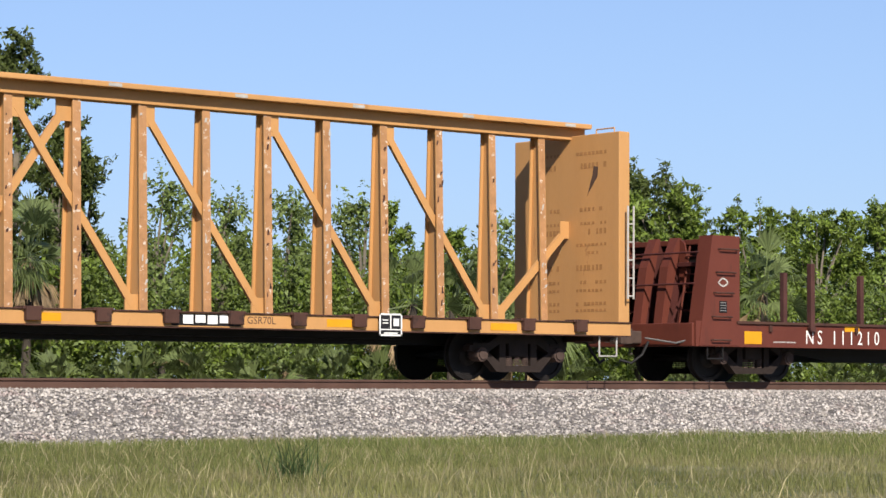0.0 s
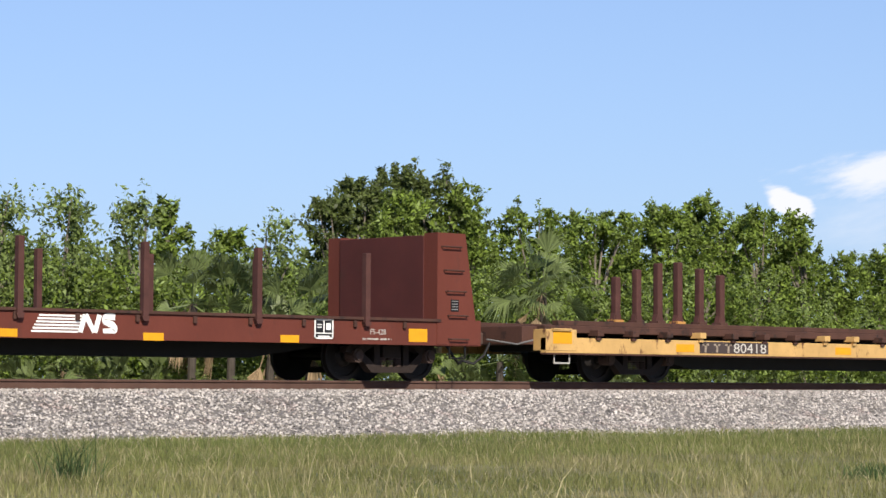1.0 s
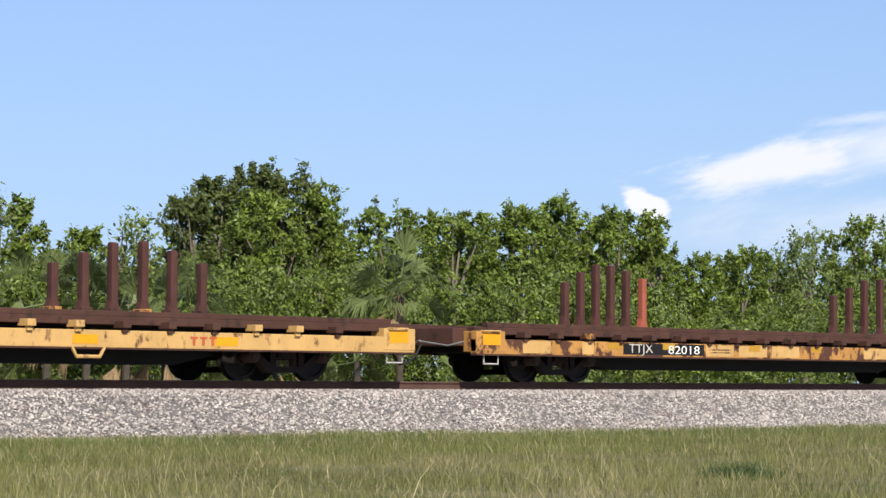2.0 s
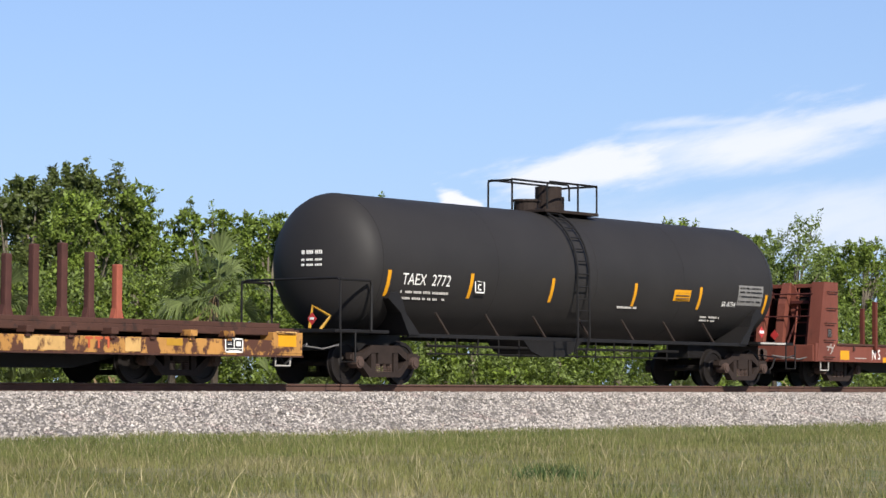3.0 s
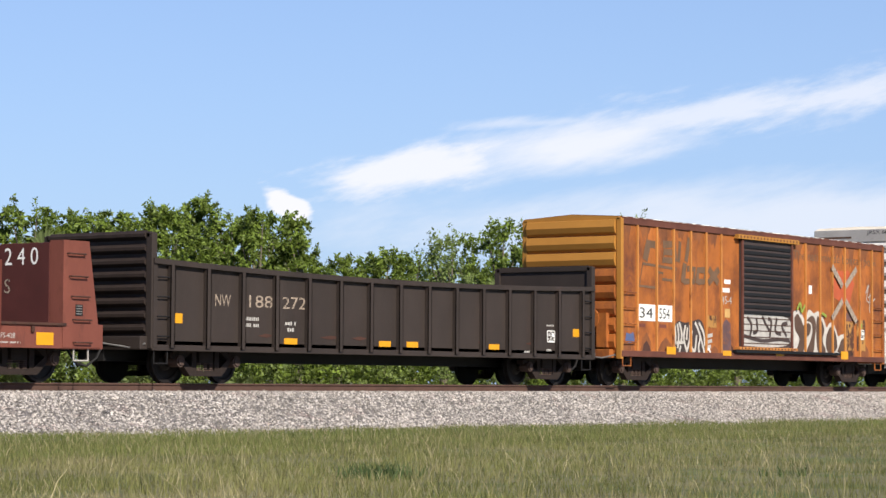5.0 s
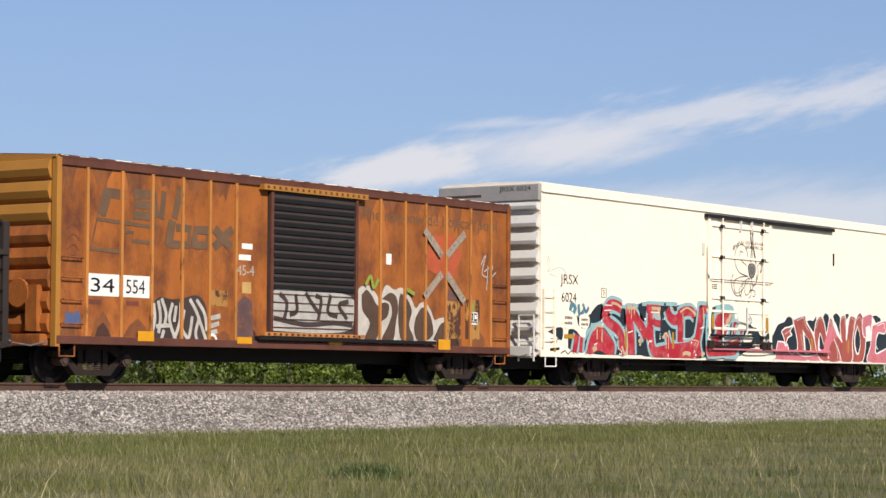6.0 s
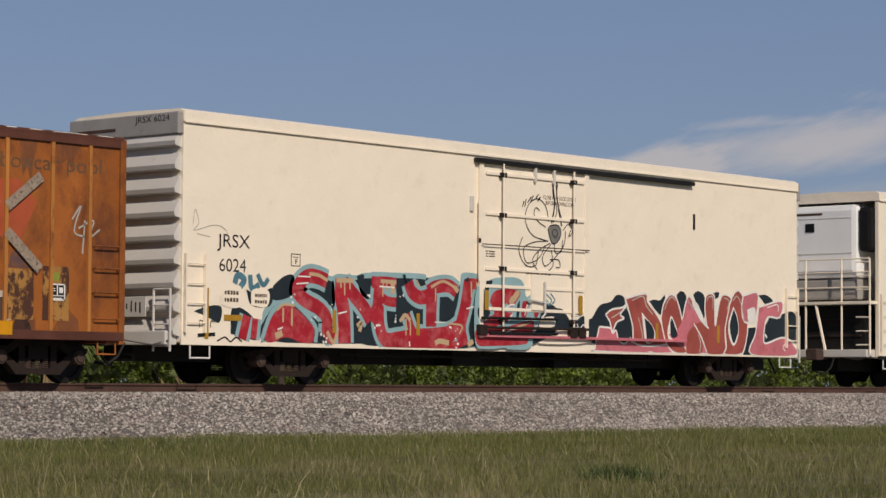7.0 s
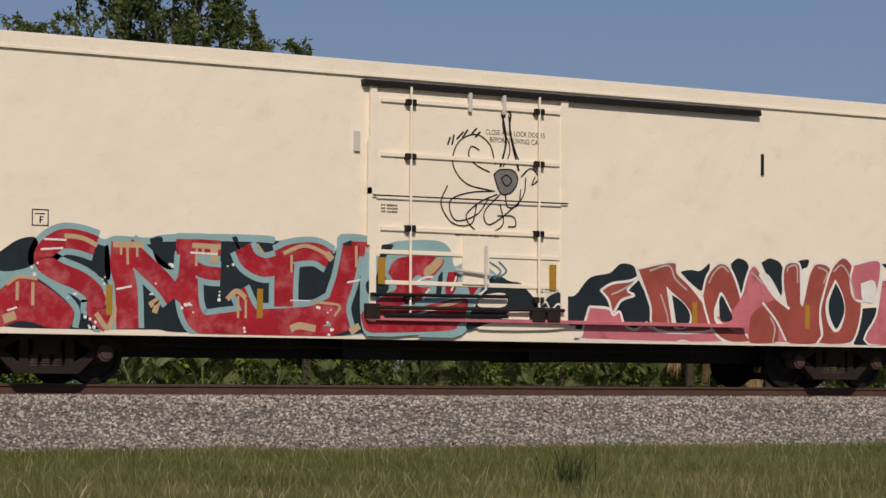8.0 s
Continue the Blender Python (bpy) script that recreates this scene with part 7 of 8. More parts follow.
    LETTERS += [
        # upright and its neighbours
        ([(-4.12, 2.09), (-4.01, 1.90), (-3.74, 1.79), (-3.41, 1.87)], 0.29),
        ([(-3.52, 1.92), (-3.25, 2.03), (-2.86, 2.06), (-2.61, 1.95)], 0.28),
        ([(-3.39, 1.87), (-3.41, 1.53), (-3.41, 1.20)], 0.33),
        ([(-4.53, 0.89), (-3.95, 0.97), (-3.41, 1.00), (-2.86, 1.06), (-2.52, 1.21)], 0.35),
        ([(-4.48, 0.82), (-3.40, 0.82), (-2.52, 0.83)], 0.17),
        ([(-2.22, 2.16), (-2.33, 1.66), (-2.47, 1.22), (-2.38, 0.82)], 0.32),
        ([(-2.22, 2.13), (-1.88, 2.13)], 0.23),
        ([(-4.17, 1.44), (-4.00, 1.13), (-3.79, 0.95)], 0.20)]
    LETTERS += [([(-8.85, 0.85), (-8.72, 1.3)], 0.22), ([(-8.55, 0.86), (-8.5, 1.25)], 0.16)]
    strokes("graffiti_outline", [(p, w + 0.18) for p, w in LETTERS], "spray_blue", 0.006, "pale blue outline of letters")
    strokes("graffiti", LETTERS, "spray_red", 0.020, "fat red sprayed letters")
    HI = [([(-7.03, 2.16), (-6.76, 2.14), (-6.51, 2.04)], 0.07), ([(-6.26, 2.06), (-5.77, 2.07)], 0.09), ([(-6.03, 2.07), (-6.02, 1.77)], 0.04), ([(-5.87, 2.07), (-5.87, 1.89)], 0.04), ([(-6.13, 2.06), (-6.13, 1.91)], 0.04), ([(-4.97, 2.09), (-4.49, 2.08)], 0.08), ([(-4.60, 2.08), (-4.60, 1.84)], 0.13), ([(-4.89, 2.09), (-4.90, 1.78)], 0.04), ([(-4.79, 2.09), (-4.78, 1.90)], 0.04), ([(-3.42, 2.02), (-3.03, 2.15), (-2.59, 2.00)], 0.06), ([(-2.67, 2.04), (-2.56, 1.95)], 0.11), ([(-3.28, 2.00), (-3.28, 1.73)], 0.04), ([(-2.14, 2.18), (-2.13, 1.84)], 0.05), ([(-1.94, 2.17), (-1.96, 1.97)], 0.07)]
    HI += [([(-4.38, 1.29), (-4.22, 1.42), (-4.06, 1.32)], 0.08), ([(-4.19, 1.35), (-4.19, 1.01)], 0.04), ([(-4.06, 1.30), (-4.06, 1.01)], 0.04), ([(-7.92, 1.42), (-7.73, 1.54), (-7.44, 1.52)], 0.05), ([(-7.75, 1.47), (-7.75, 1.20)], 0.05), ([(-7.51, 1.47), (-7.51, 1.13)], 0.05), ([(-6.52, 1.04), (-6.34, 0.83), (-6.22, 1.04)], 0.08), ([(-6.40, 1.36), (-6.22, 1.14), (-6.23, 1.00)], 0.04), ([(-5.66, 1.17), (-5.53, 1.24), (-5.58, 1.06)], 0.09), ([(-3.29, 0.86), (-3.13, 0.91), (-2.85, 0.87)], 0.11), ([(-2.24, 0.83), (-2.07, 0.93)], 0.11), ([(-7.96, 0.92), (-7.77, 0.99)], 0.13), ([(-2.88, 1.28), (-2.44, 1.24), (-2.52, 1.07)], 0.04), ([(-3.88, 2.15), (-3.77, 2.01)], 0.04)]
    blot("graffiti", [[(-1.59, 1.77), (-1.49, 1.95), (-1.24, 2.04), (-0.74, 2.05), (-0.55, 1.98), (-0.76, 1.73), (-0.87, 1.68), (-1.03, 1.75), (-1.14, 1.67), (-1.05, 1.57), (-0.80, 1.55), (-0.93, 1.41), (-1.09, 1.33), (-1.57, 1.22), (-1.86, 1.24), (-1.63, 1.43), (-1.43, 1.54)],
                      [(-2.08, 1.10), (-1.92, 1.23), (-1.47, 1.20), (-1.09, 1.23), (-0.42, 1.37), (-0.10, 1.38), (-0.17, 1.10), (-0.29, 0.97), (-0.46, 0.88), (-1.57, 0.83), (-1.97, 0.85)],
                      [(-0.48, 1.81), (-0.29, 1.80), (-0.36, 1.49), (-0.53, 1.49)], [(-0.02, 1.88), (0.17, 1.92), (0.30, 1.84), (0.11, 1.60), (-0.04, 1.45), (-0.10, 1.64)]], "spray_red", 0.020, "fat red sprayed letter on the door")
    blot("graffiti_highlight", [[(-0.81, 1.93), (-0.68, 2.04), (-0.57, 1.98), (-0.78, 1.77), (-0.93, 1.75), (-0.91, 1.86)], [(-0.78, 1.23), (-0.46, 1.33), (-0.17, 1.36), (-0.42, 1.28)]], "spray_beige", 0.030, "beige highlight")
    strokes("graffiti_line", [([(-1.10, 1.62), (-0.93, 1.71), (-0.76, 1.73)], 0.035), ([(-0.95, 1.35), (-0.89, 1.46), (-0.82, 1.54)], 0.035), ([(-0.32, 1.77), (-0.36, 1.64), (-0.42, 1.51)], 0.035), ([(0.02, 1.70), (0.15, 1.83), (0.09, 1.87)], 0.035), ([(-1.22, 1.08), (-0.84, 1.19), (-0.53, 1.24)], 0.035)], "white", 0.040, "white shine lines")
    strokes("graffiti_line", [([(0.30, 2.00), (0.52, 1.86), (0.39, 1.73)], 0.03), ([(0.48, 2.01), (0.63, 1.86), (0.48, 1.75)], 0.03), ([(-1.05, 1.35), (-0.53, 1.40), (-0.10, 1.43)], 0.02)], "spray_teal", 0.020, "teal sprayed chevrons")
    blot("graffiti_hole", [[(0.13, 1.46), (0.59, 1.50), (0.61, 1.29), (0.11, 1.27)], [(0.48, 1.06), (0.70, 1.15), (1.09, 1.23), (1.65, 1.21), (1.76, 0.95), (0.11, 0.91)]], "cream", 0.030, "unpainted cream patch")
    blot("graffiti_halo", [[(-1.05, 0.77), (-0.88, 0.84), (-0.52, 0.84), (-0.35, 0.77)], [(-2.01, 0.77), (-1.91, 0.80), (-1.75, 0.80), (-1.65, 0.77)]], "spray_blue", 0.036, "pale blue sprayed dome")
    strokes("graffiti_highlight", HI, "spray_beige", 0.036, "beige drips and highlights")
    dots = bmesh.new()
    rnd = random.Random(12)
    for px, pz in ((-6.89, 1.28), (-6.62, 0.92), (-6.45, 1.57), (-5.64, 1.41), (-5.06, 1.21), (-4.54, 1.31), (-4.33, 1.82), (-4.03, 0.82), (-2.75, 1.21), (-5.01, 1.11), (-2.60, 1.07), (-7.49, 1.68), (-5.36, 1.84), (-2.57, 0.82), (-1.70, 0.82), (-6.59, 0.85)):
        for k in range(3):
            r = rnd.uniform(0.014, 0.032)
            ox, oz = px + rnd.uniform(-0.08, 0.08), pz + rnd.uniform(-0.1, 0.1)
            dots.faces.new([dots.verts.new((ox + r * math.cos(a), y - 0.0056 - 0.0001 * k, oz + r * math.sin(a))) for a in np.linspace(0, 6.283, 9)[:-1]])
    tagged(part("graffiti_dots", dots, "white", c, "white paint blobs"), kind="stuff")
    strokes("graffiti_line", [([(-7.35, 2.1), (-7.0, 2.1)], 0.03), ([(-7.4, 1.95), (-7.05, 1.98)], 0.03), ([(-5.0, 1.98), (-4.55, 1.97)], 0.03), ([(-6.2, 1.4), (-5.95, 1.45)], 0.03), ([(-2.3, 1.6), (-2.05, 1.65)], 0.03), ([(-3.3, 1.3), (-2.95, 1.3)], 0.02),
                               ([(-7.9, 1.05), (-7.75, 1.1)], 0.03)], "white", 0.056, "white shine lines")
    strokes("graffiti", [([(-9.05, 1.90), (-8.98, 2.06), (-8.80, 1.98), (-8.95, 1.80)], 0.13), ([(-8.65, 2.08), (-8.6, 1.82), (-8.4, 1.90)], 0.12), ([(-8.45, 2.10), (-8.3, 1.90), (-8.15, 2.02)], 0.10)], "spray_teal", 0.012, "small teal sprayed letters")
    blot("panel_patch", [[(-9.42, 1.50), (-9.38, 1.82), (-8.9, 1.85), (-8.9, 1.48), (-9.2, 1.44)], [(-8.62, 1.50), (-8.58, 1.80), (-8.15, 1.78), (-8.2, 1.48)]], "cream", 0.058, "pale panels of small print")
    bars("small_print", c, -9.32, -8.95, 1.55, 0.08, 2, "faded_black", y - 0.008, 41)
    bars("small_print", c, -8.52, -8.2, 1.54, 0.07, 2, "faded_black", y - 0.008, 42)
    # second piece: pink and brick letters with white edges on dark ground
    blot("graffiti_ground", [[(1.75, 1.51), (2.01, 1.50), (2.31, 1.80), (2.71, 1.89), (2.94, 2.05), (3.20, 2.02), (3.29, 1.83), (3.55, 1.36), (3.59, 0.96), (2.15, 0.94), (2.03, 1.00), (1.78, 1.05)],
                            [(4.18, 1.95), (4.38, 1.99), (4.60, 1.98), (4.81, 2.10), (4.67, 1.66), (4.43, 1.75)],
                            [(5.26, 2.12), (5.43, 2.22), (5.65, 2.09), (5.50, 1.62), (5.33, 1.87)],
                            [(5.93, 2.16), (6.14, 2.24), (6.40, 2.09), (6.35, 1.54), (6.10, 1.86)],
                            [(6.68, 2.20), (6.99, 2.24), (6.91, 2.01), (6.78, 1.53)],
                            [(8.19, 1.41), (8.60, 1.41), (8.55, 1.06), (8.49, 0.77), (8.02, 0.77), (8.12, 1.06)],
                            [(6.37, 0.77), (6.50, 0.91), (6.70, 0.77)],
                            [(8.67, 2.22), (8.99, 2.24), (9.29, 2.11), (9.09, 1.94)],
                            [(9.14, 1.69), (9.71, 1.79), (10.14, 1.86), (10.37, 1.68), (10.37, 1.13), (9.96, 1.18), (8.96, 1.08), (8.89, 1.37)]], "spray_navy", 0.002, "dark sprayed shadow")
    PINK = {
        "flag": [(2.53, 1.60), (2.77, 1.72), (3.13, 1.77), (3.36, 1.86), (3.08, 1.62), (3.22, 1.53), (2.95, 1.44), (2.78, 1.23), (2.69, 1.44)],
        "base": [(2.30, 1.32), (2.69, 1.30), (2.79, 1.19), (2.92, 1.25), (3.02, 1.03), (3.25, 0.96), (3.48, 1.08), (3.67, 0.98), (5.33, 1.01), (5.28, 0.77), (2.26, 0.77), (2.15, 0.85)],
        "d": [(3.27, 1.98), (4.03, 2.12), (4.12, 1.93), (4.38, 1.73), (4.67, 1.44), (4.79, 1.23), (4.87, 0.97), (3.69, 0.95), (3.55, 1.36), (3.41, 1.69)],
        "a": [(4.64, 1.56), (4.75, 1.91), (4.99, 2.12), (5.21, 2.08), (5.38, 1.81), (5.50, 1.50), (5.70, 1.21), (5.77, 0.82), (5.21, 0.77), (4.87, 0.97), (4.72, 1.27)],
        "w1": [(5.48, 1.52), (5.63, 1.97), (5.78, 2.11), (5.98, 1.90), (6.38, 1.50), (6.53, 1.38), (6.68, 0.84), (6.63, 0.77), (6.22, 0.77), (5.95, 0.77), (5.58, 0.92)],
        "w2": [(6.50, 1.35), (6.40, 1.82), (6.47, 2.15), (6.77, 2.17), (6.81, 1.83), (6.83, 1.43), (6.99, 1.97), (7.17, 2.19), (7.50, 2.09), (7.32, 1.64), (7.24, 1.24), (7.29, 0.85), (7.21, 0.77), (6.60, 0.77)],
        "o": [(7.32, 1.64), (7.50, 2.09), (7.76, 2.31), (7.97, 2.20), (8.15, 1.86), (8.20, 1.41), (8.07, 0.94), (7.86, 0.77), (7.21, 0.77), (7.29, 0.94), (7.24, 1.34)],
        "bar": [(8.01, 2.19), (8.59, 2.29), (8.64, 2.01), (8.49, 1.62), (8.06, 1.56), (7.94, 1.90)],
        "e": [(8.67, 1.93), (9.69, 2.10), (9.59, 1.70), (9.04, 1.68), (8.89, 1.16), (9.03, 1.06), (9.71, 1.21), (10.14, 1.10), (10.29, 0.77), (8.35, 0.77), (8.54, 1.30)],
    }
    BRICK = ("flag", "d", "a", "w2", "o")
    for k, (word, rim) in enumerate(PINK.items()):
        deep = 0.012 + 0.004 * k
        blot("graffiti", [rim], "spray_brick" if word in BRICK else "spray_pink", deep, "fat pink and brick red sprayed letter")
        strokes("graffiti_outline", [(rim + rim[:1], 0.045)], "white", deep + 0.003, "white edge of a letter", 4)
    blot("graffiti_hole", [[(3.88, 1.70), (4.03, 1.58), (4.26, 1.42), (4.41, 1.23), (4.36, 1.03), (4.05, 0.99), (3.95, 1.32)], [(4.96, 1.49), (5.04, 1.63), (5.18, 1.47), (5.33, 1.13), (4.96, 1.08), (4.89, 1.29)], [(7.59, 1.92), (7.75, 1.67), (7.82, 1.37), (7.71, 1.05), (7.55, 0.99), (7.39, 1.22), (7.38, 1.54)]], "white", 0.056, "white sprayed gap in a letter")
    blot("graffiti_hole", [[(4.00, 1.56), (4.24, 1.42), (4.38, 1.23), (4.32, 1.04), (4.12, 1.02), (4.05, 1.28)], [(5.00, 1.47), (5.06, 1.57), (5.18, 1.40), (5.29, 1.17), (5.04, 1.14)], [(7.60, 1.85), (7.73, 1.65), (7.80, 1.37), (7.68, 1.11), (7.58, 1.05), (7.45, 1.30), (7.45, 1.54)]], "spray_navy", 0.060, "dark gap in a letter")
    blot("graffiti_hole", [[(5.95, 2.00), (6.13, 1.91), (6.43, 1.46), (6.22, 1.60)], [(6.83, 2.07), (6.94, 2.09), (6.91, 1.83), (6.81, 1.53)], [(8.18, 1.86), (8.50, 1.91), (8.52, 1.55), (8.23, 1.56)], [(4.06, 0.77), (4.22, 0.80), (4.38, 0.77)]], "white", 0.058, "white sprayed wedge")
    blot("graffiti", [[(5.68, 1.21), (5.82, 1.35), (6.05, 1.40), (6.25, 1.22), (6.30, 0.87), (6.17, 0.77), (5.67, 0.77)]], "spray_brick", 0.061, "brick red sprayed oval")
    blot("graffiti", [[(4.94, 1.20), (5.33, 1.35), (5.65, 1.82), (5.80, 2.00), (6.02, 1.81), (6.27, 1.52), (5.95, 1.41), (5.70, 1.21), (5.58, 0.92), (5.21, 1.01)]], "spray_pink", 0.0575, "pink fade across letters")
    strokes("graffiti_line", [([(3.53, 1.95), (3.93, 2.05), (4.07, 1.83), (4.31, 1.65)], 0.03), ([(4.78, 1.77), (4.89, 1.95), (5.06, 2.07), (5.21, 1.98)], 0.03), ([(5.70, 1.99), (5.83, 1.90), (5.97, 1.79)], 0.03), ([(6.50, 2.02), (6.53, 2.10), (6.71, 2.12), (6.73, 1.83)], 0.03), ([(7.19, 2.12), (7.40, 2.04), (7.32, 1.84)], 0.03), ([(7.55, 2.05), (7.74, 2.17), (7.92, 1.96), (8.05, 1.56)], 0.03), ([(3.18, 1.73), (2.95, 1.61), (2.74, 1.53)], 0.03), ([(3.76, 1.56), (3.88, 1.27), (3.93, 1.06)], 0.03), ([(6.12, 1.22), (6.22, 1.03), (6.17, 0.77)], 0.03)], "sprayed_white", 0.066, "thin pale shine lines")
    strokes("graffiti_line", [([(9.04, 1.93), (9.49, 2.01), (9.54, 1.84)], 0.03), ([(9.89, 1.07), (9.73, 0.98), (9.84, 0.88)], 0.03), ([(8.94, 1.28), (9.03, 1.19)], 0.06)], "white", 0.066, "white shine lines")
    blot("graffiti", [[(5.97, 1.43), (6.25, 1.52), (6.55, 1.37), (6.73, 0.84), (6.65, 0.77), (6.47, 0.83), (6.25, 1.20)]], "spray_brick", 0.063, "brick red sprayed stroke")
    strokes("graffiti_outline", [([(5.95, 1.47), (6.25, 1.16), (6.47, 0.81)], 0.04), ([(5.88, 1.96), (6.22, 1.58), (6.55, 1.37)], 0.05)], "white", 0.067, "white edge of a letter")
    strokes("scrawl", [([(1.25, 1.5), (1.35, 1.62), (1.4, 1.45), (1.55, 1.6), (1.75, 1.5)], 0.03), ([(1.3, 1.3), (1.4, 1.38), (1.5, 1.25), (1.65, 1.35), (1.8, 1.22)], 0.03)], "white", 0.040, "thin white scrawl")
    strokes("scrawl", [([(-9.95, 1.05), (-9.95, 1.18), (-9.85, 1.15), (-9.9, 1.08)], 0.02), ([(-9.78, 1.05), (-9.76, 1.16)], 0.02), ([(-9.68, 1.05), (-9.66, 1.17), (-9.58, 1.16)], 0.02), ([(-10.0, 0.90), (-9.55, 0.93)], 0.07), ([(-9.5, 0.80), (-9.3, 0.88), (-9.15, 0.80), (-9.0, 0.88), (-8.85, 0.8)], 0.03)], "ink", 0.004, "black marker scrawl")
    strokes("scrawl", [([(-10.15, 2.95), (-10.1, 3.25), (-10.0, 3.0), (-10.12, 2.85), (-9.6, 2.98), (-9.3, 2.9), (-9.2, 2.7)], 0.014), ([(-10.05, 2.8), (-9.7, 2.75)], 0.012)], "dirty_white", 0.002, "faint scratched scrawl")

    # ---- the sliding door ----
    a, b = -1.86, 1.74
    door = part("door", bevelled(0.012, (a, b, -W - 0.05, -W, 1.08, 4.62)), "cream", c, "cream sliding plug door with steel fittings")
    pieces("door_frame", bevelled(0.01, (a - 0.07, a + 0.05, -W - 0.075, -W, 1.0, 4.72), (b - 0.05, b + 0.09, -W - 0.075, -W, 1.0, 4.72)), "cream", c)
    part("door_rail", bevelled(0.008, (-2.07, 5.85, -W - 0.12, -W, 4.70, 4.78)), "black", c, "dark overhead door rail")
    part("rail_cover", boxes((-2.07, 5.85, -W - 0.10, -W, 4.775, 4.80)), "truck", c)
    part("lower_rail", bevelled(0.008, (-2.0, 5.5, -W - 0.14, -W, 1.02, 1.08)), "spray_pink", c, "overpainted lower door rail")
    for z, y1 in ((4.50, 0.09), (3.64, 0.085), (2.47, 0.085), (2.10, 0.075), (1.62, 0.07)):
        part("door_rib", bevelled(0.01, (a + 0.12, b - 0.08, -W - y1, -W - 0.04, z - 0.035, z + 0.035)), "cream", door)
    for xx in (-1.22, 1.22):
        bm = bmesh.new()
        rod(bm, (xx, -W - 0.13, 1.15), (xx, -W - 0.13, 4.72), 0.022, 8)
        part("lock_rod", bm, "cream", door, "round locking rod")
        for z in (4.48, 3.62, 2.48, 1.4):
            part("rod_bracket", bevelled(0.012, (xx - 0.09, xx + 0.09, -W - 0.15, -W - 0.05, z - 0.05, z + 0.05)), "black" if z in (4.48, 2.48) else "truck", door)
    bm = bmesh.new()
    rod(bm, (a - 0.05, -W - 0.12, 2.98), (b + 0.05, -W - 0.12, 3.0), 0.012, 6)
    part("cross_rod", bm, "truck", door)
    for xx in (-0.10, 0.55):
        part("hanger", bevelled(0.008, (xx - 0.03, xx + 0.03, -W - 0.12, -W - 0.05, 4.40, 4.72)), "end_grey", door)
    part("lock_box", bevelled(0.012, (-0.22, 0.28, -W - 0.10, -W - 0.04, 1.62, 2.40)), "cream", door)
    bm = bmesh.new()
    pipe(bm, [(0.18, -W - 0.15, 2.25), (0.18, -W - 0.15, 1.55), (0.05, -W - 0.15, 1.45)], 0.025)
    pipe(bm, [(-0.4, -W - 0.15, 1.85), (0.3, -W - 0.15, 1.78)], 0.022)
    part("door_handle", bm, "end_grey", door)
    for z, m, x0, x1 in ((1.42, "black", -1.95, 0.6), (1.22, "truck", -1.9, 1.7), (1.10, "black", -1.7, 0.6)):
        bm = bmesh.new()
        rod(bm, (x0, -W - 0.15, z), (x1, -W - 0.15, z + 0.02), 0.03, 8)
        part("operating_rod", bm, m, door)
    for xx in (-1.9, 1.2, 1.5):
        part("roller_bracket", bevelled(0.015, (xx - 0.12, xx + 0.12, -W - 0.17, -W, 1.05, 1.28)), "truck", c)
    yd = -W - 0.056
    lettering("door_warning", "CLOSE AND LOCK DOORS", 0.22, 4.06, 0.085, door, "faded_black", yd, 1.15)
    lettering("door_warning", "BEFORE MOVING CAR", 0.30, 3.94, 0.085, door, "faded_black", yd, 1.0)
    # a line drawing of looping tentacles
    lines = [[(0.58, 4.42), (0.55, 4.2), (0.68, 3.9), (0.66, 3.72), (0.55, 3.55)], [(0.66, 4.4), (0.70, 4.1), (0.80, 3.8), (0.90, 3.6)], [(0.40, 3.58), (0.30, 3.9), (0.02, 4.05), (-0.30, 3.9), (-0.40, 3.55), (-0.15, 3.25), (0.35, 3.15)],
             [(0.30, 3.45), (0.05, 3.55), (-0.1, 3.7), (-0.05, 3.85), (0.1, 3.8)], [(0.40, 3.15), (-0.1, 3.1), (-0.45, 2.95), (-0.35, 2.65), (0.05, 2.75), (0.3, 3.05)], [(0.45, 3.1), (0.1, 2.95), (-0.15, 2.7), (0.15, 2.45), (0.55, 2.6), (0.5, 2.95)],
             [(0.5, 3.1), (0.2, 2.8), (0.3, 2.6), (0.7, 2.85), (0.95, 3.1), (1.0, 3.4)], [(-0.5, 3.2), (-0.62, 2.9), (-0.4, 2.6), (-0.05, 2.6), (0.05, 2.9)], [(0.9, 3.4), (1.1, 3.55), (1.25, 3.4), (1.12, 3.28), (1.18, 3.42)], [(0.6, 3.1), (0.65, 2.9), (0.85, 2.95), (0.9, 3.2)],
             [(0.38, 3.42), (0.5, 3.50), (0.75, 3.50), (0.84, 3.35), (0.74, 3.16), (0.55, 3.10), (0.45, 3.22), (0.38, 3.42)], [(0.52, 3.35), (0.62, 3.42), (0.72, 3.33), (0.62, 3.24), (0.52, 3.35)],
             [(0.45, 2.75), (0.75, 2.75), (0.8, 2.6), (0.65, 2.58)]]
    bm = bmesh.new()
    for i, l in enumerate(lines):
        ribbon(bm, smooth_line(l, 6), 0.022, yd - 0.002 - 0.0004 * i)
    for l in ([(-0.5, 3.85), (-0.45, 3.98)], [(-0.42, 3.85), (-0.38, 4.02)], [(-0.33, 3.95), (-0.2, 4.08)], [(-0.22, 3.98), (-0.12, 4.12)], [(-0.05, 4.05), (0.05, 4.15)], [(0.02, 4.0), (0.12, 4.1)]):
        ribbon(bm, l, 0.03, yd - 0.002)
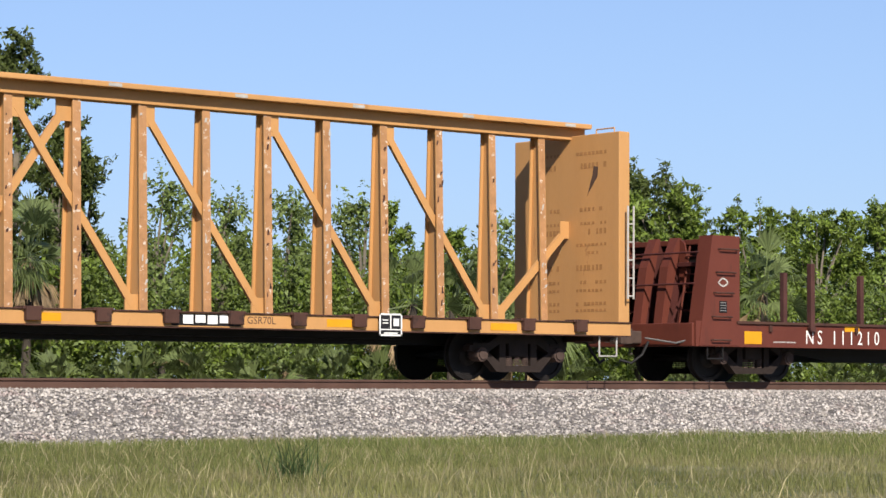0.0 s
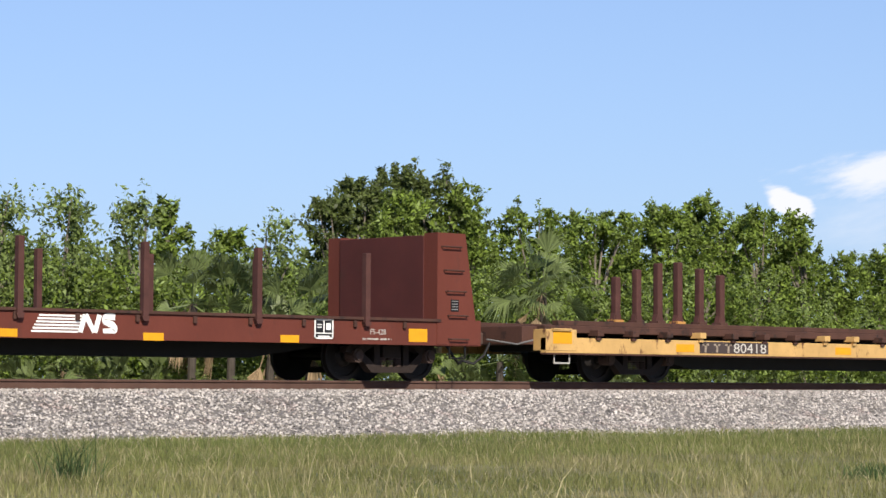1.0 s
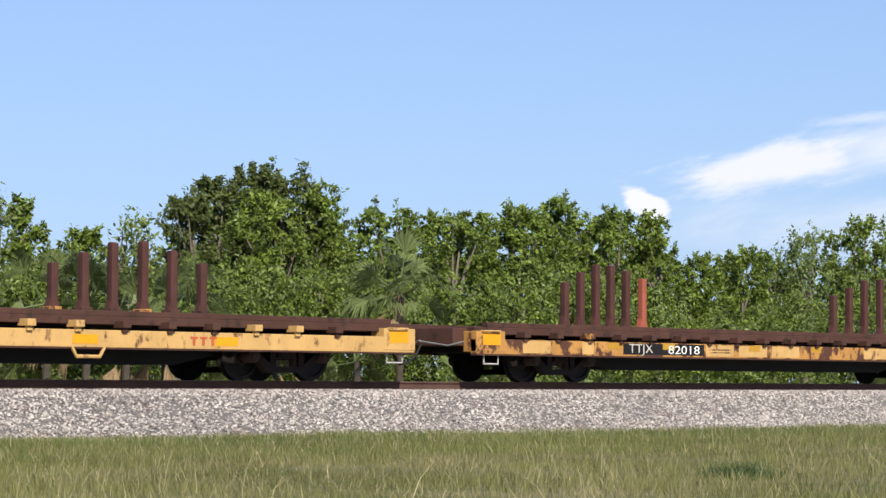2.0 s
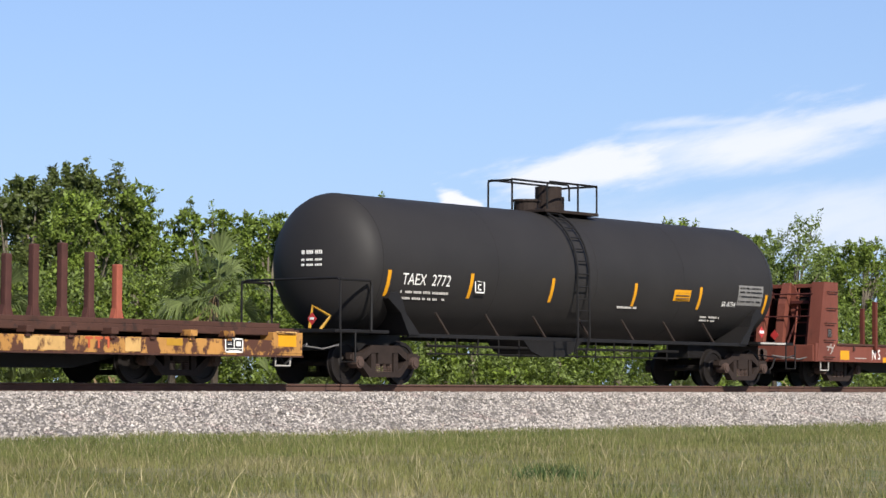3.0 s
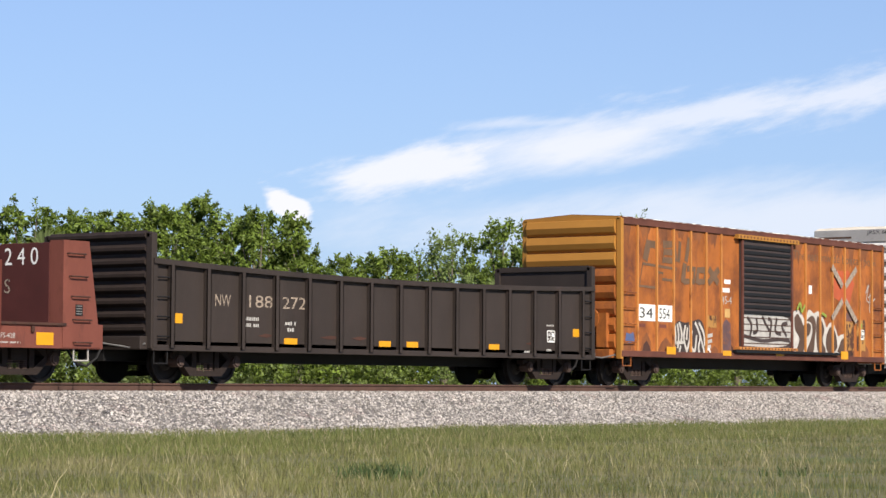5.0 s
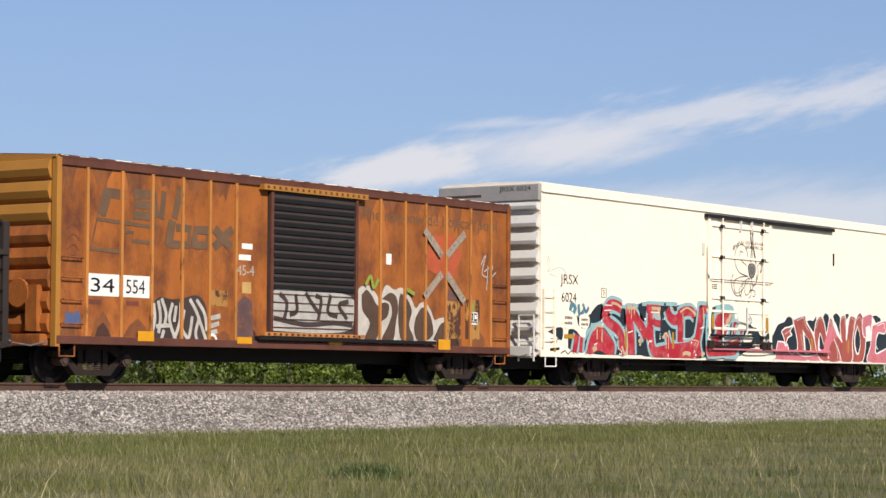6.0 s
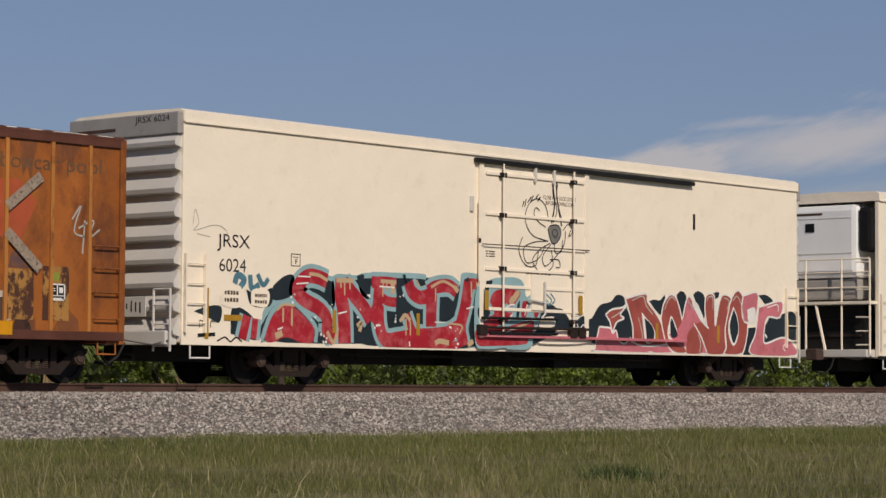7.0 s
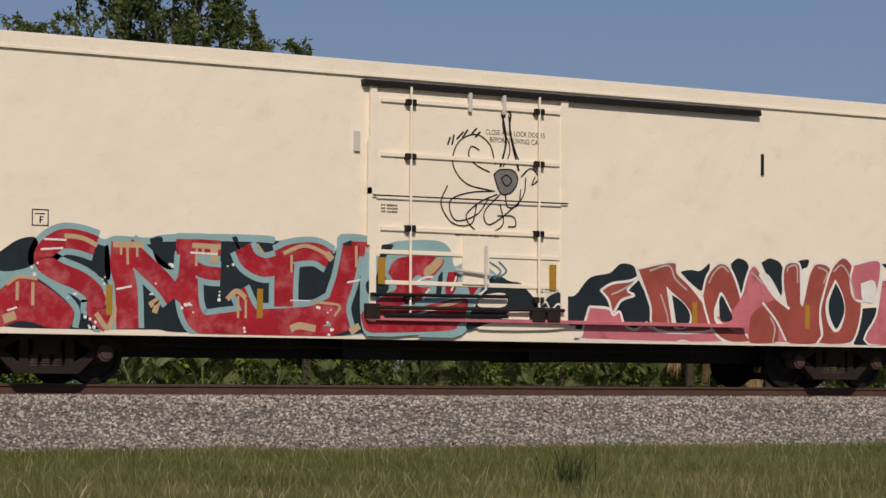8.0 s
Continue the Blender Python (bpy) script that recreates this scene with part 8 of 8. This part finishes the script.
    for l in ([(0.52, 4.42), (0.58, 4.2), (0.60, 3.9), (0.50, 3.55)], [(0.70, 4.42), (0.68, 4.2), (0.74, 3.9), (0.86, 3.5)], [(0.52, 4.42), (0.60, 4.50), (0.70, 4.42)]):
        ribbon(bm, smooth_line(l, 6), 0.035, yd - 0.0075)
    part("marker_drawing", bm, "ink", door, "black marker drawing of looping tentacles")
    bm = bmesh.new()
    a2 = [bm.verts.new((p[0], yd - 0.001, p[1])) for p in smooth_line([(0.38, 3.42), (0.5, 3.50), (0.75, 3.50), (0.84, 3.35), (0.74, 3.16), (0.55, 3.10), (0.45, 3.22), (0.38, 3.42)], 4)[:-1]]
    bm.faces.new(a2)
    part("marker_fill", bm, "plate_grey", door, "grey marker fill")
    for x0, z, n in ((-1.72, 2.72, 3), (1.22, 1.52, 3)):
        bars("small_print", door, x0, x0 + 0.3, z, 0.03, n, "faded_black", yd, int(z * 10))
    bars("small_print", door, -0.35, 0.5, 2.40, 0.03, 1, "faded_black", yd, 77)
    for xx, z in ((-1.72, 1.80), (1.52, 1.78)):
        reflector(door, xx, z, 0.13, 0.42, "reflector_dull", yd - 0.03)
    for xx, z, h in ((-9.78, 1.32, 0.95), (-6.31, 1.24, 0.45), (-3.82, 1.24, 0.45), (4.48, 1.24, 0.42), (6.95, 1.24, 0.42), (9.95, 1.45, 0.45)):
        reflector(c, xx, z, 0.10, h, "reflector_dull", y - 0.008)
    reflector(c, -9.1, 1.25, 0.46, 0.11, "reflector_dull", y - 0.008)
    part("hinge_plate", bevelled(0.01, (-2.20, -2.10, -W - 0.05, -W, 3.66, 3.98)), "end_grey", c)
    part("vent_slot", bevelled(0.01, (5.92, 5.97, -W - 0.04, -W, 3.68, 4.05)), "black", c)
    bm = bmesh.new()
    for z in (3.0, 2.2):
        quad(bm, -1.98, -1.90, z, z + 0.9, -W - 0.078)
    part("faded_strip", bm, "cream", c)
    trucks(c, -7.1, 7.95)
    return c


centrebeam()
bulkhead_flat(-39.8, "111210", False)
stake_flat(-17.25, "80418", False)
stake_flat(5.40, "82018", True)
tank_car()
bulkhead_flat(46.0, "111240", True)
gondola()
boxcar()
reefer(103.6)
reefer(128.3, True)


def place_at(x, t):
    return x - SPEED * (t - 4) - 0.5 * DRIFT * (t - 4) ** 2


def motions():
    """The train rolls towards -x at an almost steady speed; its wheels roll without slip."""
    for thing, x in TRAIN:
        walk(thing, [(t, pose(place_at(x, t), TRACK_Y, 0)) for t in (0, 1, 2, 3, 4, 5, 6, 7, 8)])
    for ws in WHEELS:
        home = ws.location.copy()
        spin = ws.parent.matrix_basis.translation.x * 7.0
        walk(ws, [(i / FPS, pose(home.x, 0, WHEEL_R, 0, math.degrees(place_at(0, i / FPS) / WHEEL_R) + spin, 0)) for i in range(8 * FPS + 1)])


motions()
